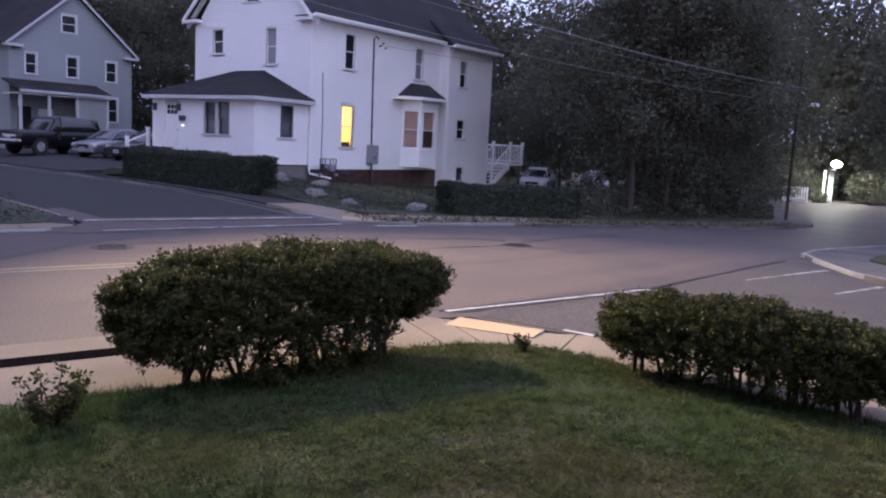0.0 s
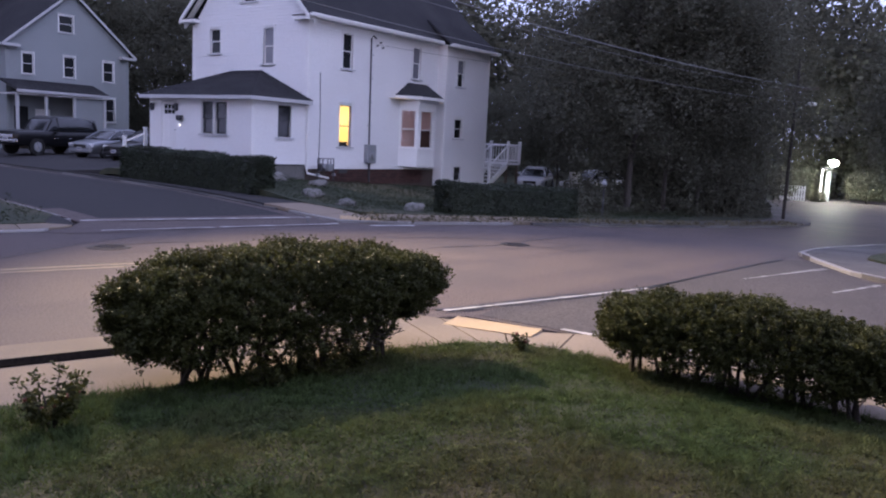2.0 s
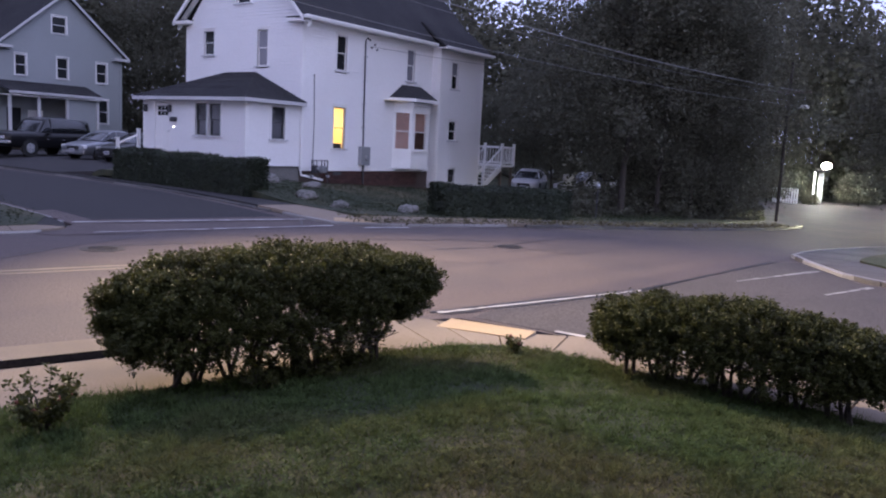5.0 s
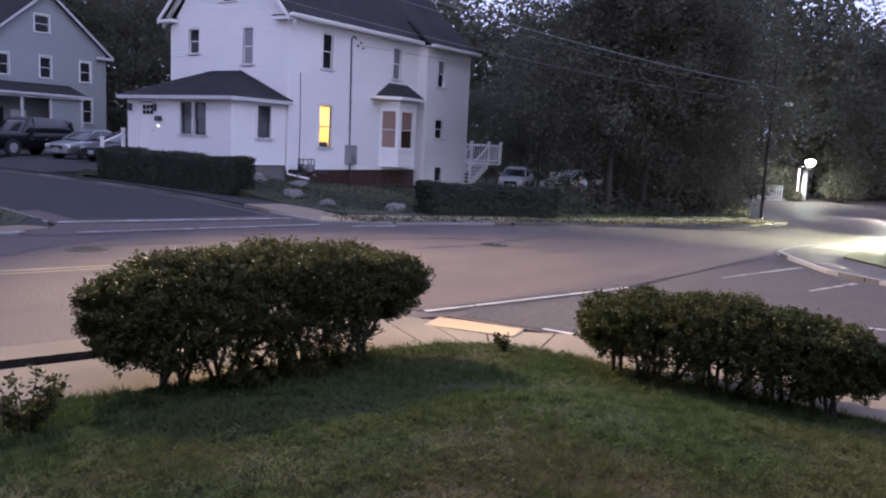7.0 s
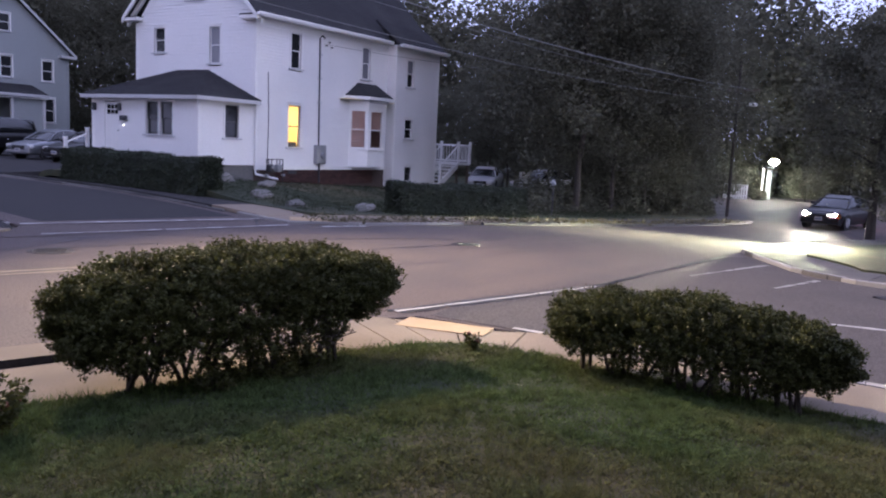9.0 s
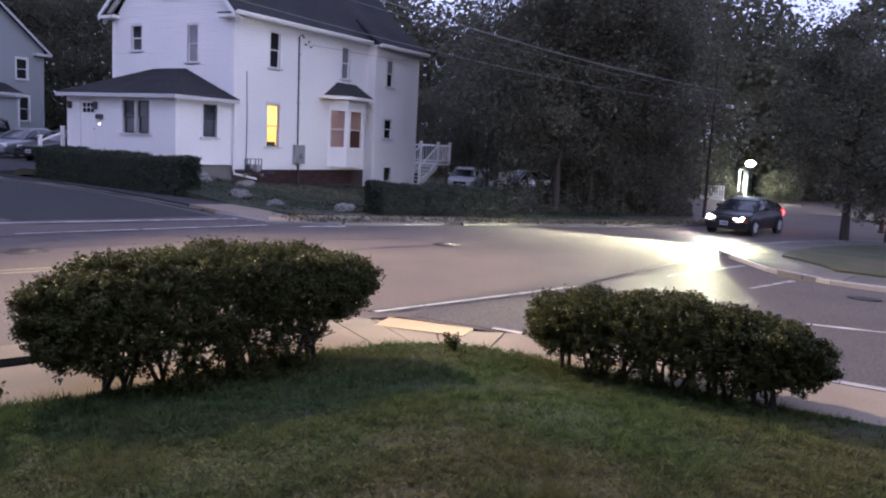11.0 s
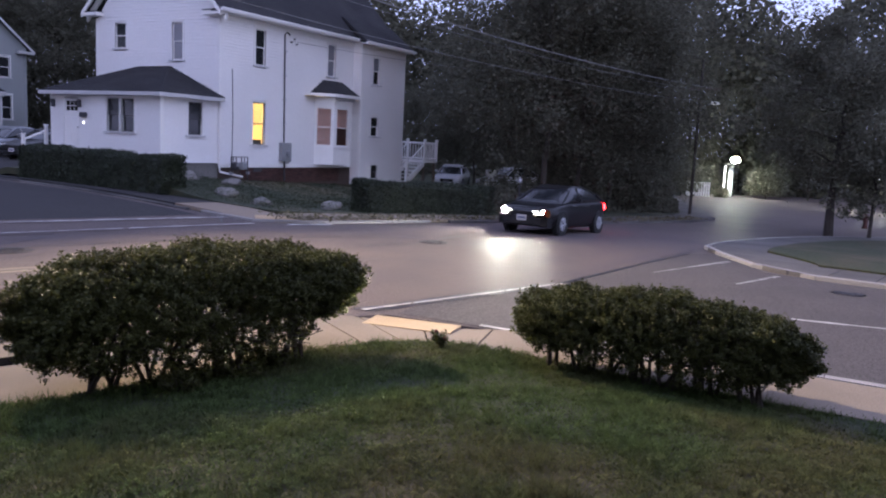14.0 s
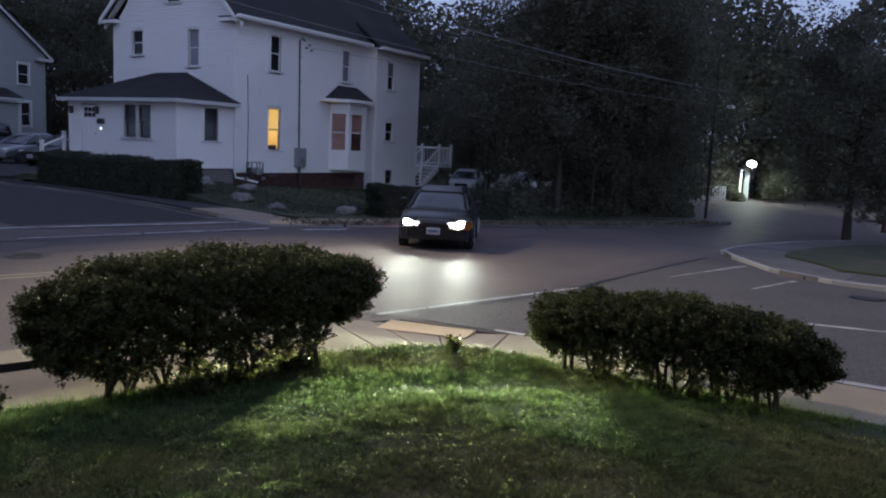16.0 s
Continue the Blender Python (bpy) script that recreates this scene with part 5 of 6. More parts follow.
def grass():
    rng = np.random.default_rng(41)
    n = 560000
    x, y = rng.uniform(-24.3, -13.8, n), rng.uniform(-26.0, -16.2, n)
    d = np.hypot(x - EYE[0], y - EYE[1])
    clump = 0.5 + 0.5 * np.sin(x * 2.3 + 1.7 * np.sin(y * 1.9)) * np.cos(y * 2.7 + np.sin(x * 3.1))
    fine = 0.5 + 0.5 * np.sin(x * 11 + 2 * np.sin(y * 7)) * np.sin(y * 13 + np.cos(x * 9))
    keep = inside(LAWN_EDGE + [(-32, -32)], x, y) & (d > 0.9) & (rng.uniform(0, 1, n) < 0.35 + 0.65 * clump)
    x, y, clump, fine = x[keep], y[keep], clump[keep], fine[keep]
    n = len(x)
    h = (0.02 + 0.04 * clump * fine + 0.022 * fine) * rng.uniform(0.4, 1.6, n)
    shade = np.exp(-((x + 16.6) ** 2 / 3 + (y + 17.5) ** 2 / 0.5))
    h *= 1 + 0.9 * shade
    z = lawn_height(x, y) - 0.008
    a = rng.uniform(0, 2 * math.pi, n)
    lean = rng.uniform(0.3, 1.9, n) * h
    b = a + rng.uniform(-1, 1, n) + 1.57
    w = rng.uniform(0.004, 0.008, n)
    v = np.stack([np.stack([x - np.cos(a) * w, y - np.sin(a) * w, z], 1), np.stack([x + np.cos(a) * w, y + np.sin(a) * w, z], 1),
                  np.stack([x + np.cos(b) * lean, y + np.sin(b) * lean, z + h], 1)], 1).reshape(-1, 3)
    ob = arrays_ob("grass", v, np.arange(n * 3).reshape(-1, 3), GRASS, None, 3)
    tagged(ob, "short uneven green and straw-brown grass blades", "grass", kind="stuff")
    # coarse tufts: longer blades that lean out from a crown
    k, per = 6500, 30
    cx, cy = rng.uniform(-24.3, -13.8, k), rng.uniform(-26.0, -16.2, k)
    ok = inside(LAWN_EDGE + [(-32, -32)], cx, cy) & (np.hypot(cx - EYE[0], cy - EYE[1]) > 1.0) & (np.sin(cx * 2.3 + 1.7 * np.sin(cy * 1.9)) * np.cos(cy * 2.7 + np.sin(cx * 3.1)) > rng.uniform(-0.9, 0.7, k))
    cx, cy = cx[ok], cy[ok]
    k = len(cx)
    big = rng.uniform(0.5, 1.3, k)[:, None]
    a = rng.uniform(0, 2 * math.pi, (k, per))
    r0, ln = rng.uniform(0, 0.03, (k, per)) * big, rng.uniform(0.04, 0.12, (k, per)) * big
    lean = rng.uniform(0.35, 0.95, (k, per))
    x, y = cx[:, None] + np.cos(a) * r0, cy[:, None] + np.sin(a) * r0
    z = np.repeat(lawn_height(cx, cy)[:, None], per, 1) - 0.005
    w = 0.0035
    v = np.stack([np.stack([x - np.sin(a) * w, y + np.cos(a) * w, z], 2), np.stack([x + np.sin(a) * w, y - np.cos(a) * w, z], 2),
                  np.stack([x + np.cos(a) * ln * lean, y + np.sin(a) * ln * lean, z + ln * np.sqrt(1 - lean ** 2 * 0.8)], 2)], 2).reshape(-1, 3)
    ob = arrays_ob("grass_tufts", v, np.arange(k * per * 3).reshape(-1, 3), GRASS, None, 3)
    tagged(ob, "coarse green grass tufts standing above the lawn", "grass", kind="stuff")
    n = 230000
    x, y = rng.uniform(-24.3, -13.8, n), rng.uniform(-26.0, -16.6, n)
    c = np.sin(x * 1.3 + 4) * np.sin(y * 1.1 + 1) + 0.5 * np.sin(x * 4.1) * np.cos(y * 3.7)
    keep = inside(LAWN_EDGE + [(-32, -32)], x, y) & (c > rng.uniform(-0.7, 0.7, n)) & (np.hypot(x - EYE[0], y - EYE[1]) > 0.9)
    x, y = x[keep], y[keep]
    ob = leaves("clover", np.stack([x, y, lawn_height(x, y) + rng.uniform(0.01, 0.03, len(x)) + 0.07 * np.clip(np.sin(x * 9 + 3 * np.sin(y * 4)) * np.sin(y * 11 + 2 * np.cos(x * 5)), 0, 1) * rng.uniform(0.5, 1, len(x))], 1), 0.026, GRASS, rng, slim=0.6, up=3.0)
    tagged(ob, "low broad-leaved weeds scattered in the lawn", "weeds", kind="stuff")


grass()


def small_shrub(x, y, r, h, n, seed, label, flowers=0, name="rose_shrub"):
    rng = np.random.default_rng(seed)
    z0 = float(lawn_height(x, y))
    thing = tagged(empty(name, (x, y, z0)), label, "plant")
    tips = []
    bm = bmesh.new()
    for i in range(16):
        a = rng.uniform(0, 2 * math.pi)
        q = Vector((math.cos(a) * r * rng.uniform(0.2, 1), math.sin(a) * r * rng.uniform(0.2, 1), h * rng.uniform(0.5, 1.0)))
        add_rod(bm, (0, 0, -0.03), q * 0.5 + Vector((0, 0, h * 0.08)), 0.007, 0.005, 4, cap=False)
        add_rod(bm, q * 0.5 + Vector((0, 0, h * 0.08)), q, 0.005, 0.003, 4, cap=False)
        tips += [q, q * 0.75, q * 0.5]
    part("stem", bm, STEM, thing)
    tips = np.array(tips)
    c = tips[rng.integers(0, len(tips), n)] + rng.normal(size=(n, 3)) * r * 0.1
    c[:, 2] = np.abs(c[:, 2])
    leaves("foliage", c, 0.045, PRIVET, rng, thing, slim=0.55)
    for i in range(flowers):
        q = tips[rng.integers(0, len(tips))]
        bm = bmesh.new()
        bmesh.ops.create_icosphere(bm, subdivisions=1, radius=0.022, matrix=Matrix.Translation(Vector(q) + Vector((0, 0, 0.03))))
        part("flower_head", bm, RED_FLOWER, thing)
    return thing


small_shrub(-19.42, -17.45, 0.3, 0.4, 1400, 51, "small straggly rose bush with faded reddish heads", 9)
for i, (x, y) in enumerate(((-17.6, -17.72), (-17.0, -17.85), (-16.5, -17.8), (-17.3, -17.55))):
    tagged(small_shrub(x, y, 0.24, 0.2, 420, 90 + i, "low dark weeds rooted among the shrub stems", 0, "weed_clump"), group="weeds under the privet shrub")
small_shrub(-14.72, -18.72, 0.14, 0.2, 260, 52, "small weed with reddish flower heads at the lawn edge", 4, "flowering_weed")


def ground_cover():
    """Tufts and trailing plants in the bank between the pavement and the white house."""
    rng = np.random.default_rng(81)
    n = 60000
    x, y = rng.uniform(-4.6, 12, n), rng.uniform(-12, 2.5, n)
    keep = inside([tuple(q) for q in FAR_IN] + [(60, 5), (60, 70), (-4.3, 70)], x, y) & ~((x > -2.8) & (x < 12.3) & (y > -0.6))
    x, y = x[keep], y[keep]
    edge = np.exp(-((x + 3.2) / 1.6) ** 2) + np.exp(-((y + 7.2 + 0.45 * x) / 1.2) ** 2)
    tall = (0.5 + 0.5 * np.sin(x * 3.1 + np.sin(y * 2.3) * 2) * np.cos(y * 2.9)) * np.clip(edge, 0.12, 1)
    z = yard_height(x, y) + rng.uniform(0, 1, len(x)) * (0.05 + 0.4 * tall)
    ob = leaves("ground_cover", np.stack([x, y, z], 1), 0.07, YARD_GRASS, rng, slim=0.22)
    tagged(ob, "dark low plants and rough grass on the bank", "ground cover", kind="stuff")

    # dry leaves and weeds in the gutter of the far verge
    n = 2600
    line = np.array([q for q in FAR_OUT if -6 < q[0] < 13 and q[1] < -8.5])
    k = rng.integers(0, len(line), n)
    back = rng.uniform(-0.35, 1.5, n) * rng.uniform(0.2, 1, n)
    q = line[k] + rng.normal(size=(n, 2)) * 0.2 + np.stack([back * 0.4, back * 0.9], 1)
    ob = leaves("leaf_litter", np.stack([q[:, 0], q[:, 1], g(q[:, 0], q[:, 1]) + 0.13 + rng.uniform(0, 0.06, n)], 1), 0.1, LITTER, rng, slim=0.6, up=2.0)
    tagged(ob, "dry pale leaves scattered along the far verge", "leaf litter", kind="stuff")

    n = 9000
    x, y = rng.uniform(-22, -12.6, n), rng.uniform(-5.6, 8, n)
    keep = inside([tuple(q) for q in LEFT_IN] + [(-40, 60)], x, y)
    x, y = x[keep], y[keep]
    h = 0.12 + 0.25 * (0.5 + 0.5 * np.sin(x * 2.1 + y)) * np.cos(y * 1.3) ** 2
    z = g(x, y) + 0.07 + rng.uniform(0, 1, len(x)) * h
    ob = leaves("rough_grass", np.stack([x, y, z], 1), 0.1, YARD_GRASS, rng, slim=0.25)
    tagged(ob, "unmown dark grass tufts on the far verge", "grass", kind="stuff")


ground_cover()


# ---- neighbouring house ----
def grey_house():
    h = tagged(empty("grey_house"), "pale grey gabled house with a shaded front porch", "house")
    y, x0, x1, zb, ze, za = 28.0, 1.75, 9.85, 0.5, 7.4, 10.75
    w = x1 - x0
    M = frame_at((x0, y, 0), (1, 0, 0), (0, -1, 0))
    rise = (za - ze) / (w / 2)
    opens = [(5.06 - x0, 5.98 - x0, 8.2, 9.25), (2.69 - x0, 3.35 - x0, 5.35, 6.6), (5.36 - x0, 6.06 - x0, 5.35, 6.65), (8.08 - x0, 8.8 - x0, 5.3, 6.6), (8.05 - x0, 8.88 - x0, 2.6, 4.15)]
    clap_wall("siding", h, (x0, y, 0), (1, 0, 0), (0, -1, 0), w, zb, za - 0.05, opens, GREY_SIDING, 0.14, top=lambda z: (0, w) if z < ze else ((z - ze) / rise, w - (z - ze) / rise))
    clap_wall("siding", h, (x1, y, 0), (0, 1, 0), (1, 0, 0), 10.0, zb, ze, [], GREY_SIDING, 0.14)
    clap_wall("siding", h, (x0, y + 10, 0), (0, -1, 0), (-1, 0, 0), 10.0, zb, ze, [], GREY_SIDING, 0.14)
    clap_wall("siding", h, (x1, y + 10, 0), (-1, 0, 0), (0, 1, 0), w, zb, ze, [], GREY_SIDING, 0.14)
    for o in opens:
        window(h, M, *o)
    xm = (x0 + x1) / 2
    for s, xe in ((0, x0 - 0.45), (1, x1 + 0.45)):
        roof_plane("roof", h, [(xe, y - 0.4, ze - 0.3), (xe, y + 10.4, ze - 0.3), (xm, y + 10.4, za + 0.15), (xm, y - 0.4, za + 0.15)], SHINGLE)
        bm = bmesh.new()
        vs = [(xe, y - 0.44, ze - 0.32), (xe, y - 0.36, ze - 0.32), (xm, y - 0.36, za + 0.12), (xm, y - 0.44, za + 0.12)]
        up = [bm.verts.new(v) for v in vs]
        dn = [bm.verts.new((v[0], v[1], v[2] - 0.17)) for v in vs]
        bm.faces.new(up)
        bm.faces.new(dn[::-1])
        for i in range(4):
            bm.faces.new((up[i], dn[i], dn[(i + 1) % 4], up[(i + 1) % 4]))
        part("rake_board", bm, SHADE_TRIM, h)
        lo, hi = sorted((xe, xe + (1.1 if s == 0 else -1.1)))
        part("cornice_return", box((lo, y - 0.42, ze - 0.5), (hi, y - 0.02, ze - 0.33), 0.01), SHADE_TRIM, h)
    for x in (x0, x1):
        part("corner_board", box((x - 0.1, y - 0.04, zb), (x + 0.1, y + 0.1, ze), 0.01), GREY_SIDING, h)
    # porch
    px0, px1, py = 1.2, 7.1, y - 2.0
    roof_plane("porch_roof", h, [(px0, py - 0.3, 4.3), (px1, py - 0.3, 4.3), (px1 + 0.2, y, 4.95), (px0, y, 4.95)], SHINGLE)
    part("porch_fascia", box((px0, py - 0.34, 4.12), (px1, py - 0.24, 4.27), 0.01), SHADE_TRIM, h)
    part("porch_ceiling", box((px0, py - 0.2, 4.0), (px1, y - 0.05, 4.05)), TRIM, h)
    part("porch_floor", box((px0, py - 0.1, 0.9), (px1, y - 0.05, 1.05)), WOOD_POLE, h)
    for x in (px0 + 0.15, 3.1, 4.9, px1 - 0.15):
        part("porch_post", box((x - 0.08, py - 0.08, 1.05), (x + 0.08, py + 0.08, 4.02), 0.015), SHADE_TRIM, h)
    clap_wall("porch_side_wall", h, (4.95, py + 0.05, 0), (1, 0, 0), (0, -1, 0), px1 - 5.0, 0.6, 4.0, [], GREY_SIDING, 0.14)
    part("front_door", box((3.4, y - 0.08, 1.05), (4.35, y - 0.02, 3.2), 0.01), TRIM, h)
    part("porch_window", box((2.1, y - 0.07, 1.9), (2.95, y - 0.02, 3.3), 0.01), PANE, h)
    part("foundation", box((x0 + 0.05, y + 0.02, -0.2), (x1 - 0.05, y + 9.9, zb)), STONE, h)


grey_house()
DRIVE = [(-6.0, 9.0), (-4.2, 7.6), (1.5, 8.2), (5.5, 12.0), (7.0, 20), (5.0, 24.5), (-6.0, 24.5)]
tagged(sheet("driveway", DRIVE, lambda x, y: 0.47 + 0.3 * float(sst(-5.8, -1.5, x)), ASPHALT_OLD, cell=1.0, thick=0.3), "dark asphalt parking yard beside the house", "driveway", kind="structure")


# ---- vehicles ----
def wheel_thing(parent, x, y, r):
    side = 1 if y > 0 else -1
    w = part("wheel", rod((0, -0.1, 0), (0, 0.1, 0), r, r, 20), RUBBER, parent)
    w.location = (x, y, r)
    bm = bmesh.new()
    add_rod(bm, (0, 0.085 * side, 0), (0, 0.112 * side, 0), r * 0.66, r * 0.6, 16)
    part("rim", bm, METAL, w)
    bm = bmesh.new()
    for i in range(5):
        a = 2 * math.pi * i / 5
        add_rod(bm, (0, 0.115 * side, 0), (math.cos(a) * r * 0.6, 0.115 * side, math.sin(a) * r * 0.6), 0.035, 0.03, 4)
    part("spokes", bm, METAL, w)
    return w


def fair(rows, rounds=2):
    """Rounds off a run of section rows by cutting its corners."""
    p = [np.array(r, float) for r in rows]
    for _ in range(rounds):
        p = [p[0]] + [q for a, b in zip(p, p[1:]) for q in (a * 0.75 + b * 0.25, a * 0.25 + b * 0.75)] + [p[-1]]
    return p


def car_body(name, paint_mat, body, cabin, wheels, r, width, label, lit=False, chrome_grille=False):
    """A car facing +x, built as a lofted lower body, a glazed cabin, a roof skin, wheels, lamps, mirrors, plate."""
    c = tagged(empty(name), label, "car")

    def ring(x, w, zb, zm, zt):
        return [(x, -w * 0.86, zb), (x, w * 0.86, zb), (x, w * 0.97, zb + 0.1), (x, w, zm), (x, w * 0.97, (zm + zt) / 2 + 0.05), (x, w * 0.9, zt - 0.03), (x, w * 0.7, zt), (x, -w * 0.7, zt), (x, -w * 0.9, zt - 0.03), (x, -w * 0.97, (zm + zt) / 2 + 0.05), (x, -w, zm), (x, -w * 0.97, zb + 0.1)]
    part("body", loft([ring(*s) for s in fair(body)]), paint_mat, c, smooth=True)
    glass = []
    for x, wb, wt, zb, zt in fair(cabin):
        glass.append([(x, -wb, zb), (x, wb, zb), (x, wb * 0.97, zb + (zt - zb) * 0.3), (x, wt, zt - 0.04), (x, wt * 0.8, zt), (x, -wt * 0.8, zt), (x, -wt, zt - 0.04), (x, -wb * 0.97, zb + (zt - zb) * 0.3)])
    part("glazing", loft(glass), CAR_GLASS, c, smooth=True)
    mids = [s for s in cabin if s[4] > max(q[4] for q in cabin) - 0.2]
    part("roof", loft([[(x, -wt * 1.01, zt - 0.06), (x, wt * 1.01, zt - 0.06), (x, wt * 0.85, zt + 0.012), (x, -wt * 0.85, zt + 0.012)] for x, wb, wt, zb, zt in mids]), paint_mat, c)
    for s in (1, -1):
        for k in (0, len(cabin) // 2, len(cabin) - 2):
            a, b = cabin[k], cabin[k + 1]
            if k == len(cabin) // 2:
                x = a[0]
                part("pillar", rod((x, s * a[1] * 1.0, a[3]), (x, s * a[2] * 1.01, a[4] - 0.04), 0.03, 0.03, 5), paint_mat, c)
            elif k == 0:
                part("pillar", rod((a[0], s * a[1], a[3]), (b[0], s * b[2] * 1.01, b[4] - 0.04), 0.04, 0.035, 5), paint_mat, c)
            else:
                part("pillar", rod((b[0], s * b[1], b[3]), (a[0], s * a[2] * 1.01, a[4] - 0.04), 0.035, 0.03, 5), paint_mat, c)
        xm = cabin[-2][0]
        part("mirror", box((xm - 0.05, s * width * 0.5 - 0.02, 0.98 + (r - 0.32)), (xm + 0.1, s * width * 0.5 + s * 0.16, 1.1 + (r - 0.32)), 0.02) if s > 0 else box((xm - 0.05, -width * 0.5 - 0.16, 0.98 + (r - 0.32)), (xm + 0.1, -width * 0.5 + 0.02, 1.1 + (r - 0.32)), 0.02), paint_mat, c)
        for k, x in enumerate((wheels[0] + 0.95, wheels[0] + 1.85)):
            part("door_handle", box((x - 0.1, s * width * 0.497 - 0.015, 0.82), (x + 0.1, s * width * 0.497 + 0.015, 0.85), 0.006), CHROME, c)
        # wheel arches
        for x in wheels:
            part("wheel_arch", rod((x, s * (width * 0.5 - 0.16), r), (x, s * (width * 0.5 + 0.004), r), r + 0.05, r + 0.05, 18), RUBBER, c)
    ws = [wheel_thing(c, x, s * (width * 0.5 - 0.09), r) for x in wheels for s in (1, -1)]
    fx, rx = body[-1][0], body[0][0]
    zl = body[-2][3] + 0.06
    for s in (1, -1):
        y0, y1 = sorted((s * width * 0.26, s * width * 0.44))
        part("headlight", box((fx - 0.17, y0, zl - 0.09), (fx - 0.03, y1, zl + 0.08), 0.03), LENS, c)
        part("tail_lamp", box((rx - 0.01, y0, 0.72), (rx + 0.12, y1 if s < 0 else y1, 0.9), 0.02), TAIL if lit else AMBER_OFF, c)
    part("grille", box((fx - 0.05, -width * 0.22, zl - 0.14), (fx + 0.012, width * 0.22, zl + 0.02), 0.01), CHROME if chrome_grille else RUBBER, c)
    part("bumper", box((fx - 0.12, -width * 0.42, zl - 0.36), (fx + 0.05, width * 0.42, zl - 0.2), 0.04), CHROME if chrome_grille else paint_mat, c)
    px = 0.2 if lit else 0.04
    plate = part("number_plate", box((fx + px, -0.16, zl - 0.26), (fx + px + 0.022, 0.16, zl - 0.1), 0.006), PLATE, c)
    part("plate_mark", box((fx + px + 0.022, -0.12, zl - 0.21), (fx + px + 0.026, 0.12, zl - 0.15)), PLATE_BAR, plate)
    return c, ws


SEDAN = [(-2.15, 0.7, 0.36, 0.62, 0.86), (-2.0, 0.82, 0.26, 0.68, 0.98), (-1.2, 0.87, 0.2, 0.68, 0.98), (0.0, 0.88, 0.19, 0.67, 0.95), (1.0, 0.88, 0.19, 0.65, 0.92), (1.6, 0.86, 0.2, 0.62, 0.84), (2.02, 0.8, 0.22, 0.56, 0.73), (2.18, 0.7, 0.28, 0.5, 0.66)]
SHORT_NOSE = [(-2.02, 0.7, 0.36, 0.62, 0.9), (-1.86, 0.82, 0.26, 0.68, 0.99)] + SEDAN[2:-2] + [(1.88, 0.83, 0.21, 0.58, 0.78), (1.98, 0.78, 0.24, 0.54, 0.72)]
SEDAN_CAB = [(-1.75, 0.76, 0.6, 0.95, 1.02), (-1.25, 0.78, 0.6, 0.95, 1.3), (-0.6, 0.8, 0.6, 0.94, 1.44), (0.1, 0.8, 0.6, 0.93, 1.44), (0.5, 0.79, 0.6, 0.92, 1.32), (1.15, 0.76, 0.62, 0.9, 0.95)]
HATCH_CAB = [(-1.9, 0.74, 0.6, 0.95, 1.03), (-1.5, 0.77, 0.6, 0.95, 1.25), (-0.6, 0.8, 0.6, 0.94, 1.4), (0.0, 0.8, 0.6, 0.93, 1.41), (0.45, 0.79, 0.6, 0.92, 1.3), (1.2, 0.76, 0.62, 0.89, 0.94)]
TRUCK = [(-2.5, 0.85, 0.55, 0.9, 1.15), (-2.35, 0.95, 0.45, 0.95, 1.2), (-1.0, 0.97, 0.4, 0.9, 1.2), (0.4, 0.97, 0.4, 0.9, 1.18), (1.3, 0.96, 0.4, 0.9, 1.2), (2.25, 0.95, 0.42, 0.88, 1.17), (2.5, 0.9, 0.48, 0.85, 1.1)]
TRUCK_CAB = [(-2.4, 0.86, 0.72, 1.16, 1.4), (-2.25, 0.87, 0.73, 1.16, 1.84), (-0.7, 0.88, 0.73, 1.15, 1.92), (0.15, 0.88, 0.73, 1.14, 1.92), (0.45, 0.87, 0.72, 1.12, 1.8), (0.95, 0.84, 0.72, 1.1, 1.18)]
suv, _ = car_body("parked_suv", CAR_BLACK, TRUCK, TRUCK_CAB, (-1.45, 1.5), 0.39, 1.94, "black utility vehicle with chrome grille parked by the house", chrome_grille=True)
suv.matrix_basis = pose(-1.1, 17.7, 0.77, 0, 0, 194)
sed, _ = car_body("parked_sedan", CAR_GREY, SEDAN, SEDAN_CAB, (-1.32, 1.32), 0.32, 1.76, "silver-grey sedan parked beside the porch")
sed.matrix_basis = pose(0.5, 14.3, 0.77, 0, 0, 193)
tagged(sed, group="cars parked in the yard")
sed2, _ = car_body("parked_sedan", CAR_BLACK, SEDAN, SEDAN_CAB, (-1.32, 1.32), 0.32, 1.76, "black sedan parked next to a silver sedan")
sed2.matrix_basis = pose(0.5, 11.2, 0.77, 0, 0, 190)
tagged(sed2, group="cars parked in the yard")
pale, _ = car_body("parked_sedan", CAR_WHITE, SEDAN, SEDAN_CAB, (-1.32, 1.32), 0.32, 1.76, "pale sedan parked behind the deck")
pale.matrix_basis = pose(20.4, 1.0, float(yard_height(20.4, 1.0)), 0, 0, 200)
tagged(copy_thing(pale, pose(21.6, -2.4, float(yard_height(21.6, -2.4)), 0, 0, 160)), "pale sedan parked near the wood")

CAR, WHEELS = car_body("moving_car", CAR_BLACK, SHORT_NOSE, HATCH_CAB, (-1.32, 1.32), 0.32, 1.76, "dark compact car turning with headlights and amber signal lit", lit=True)


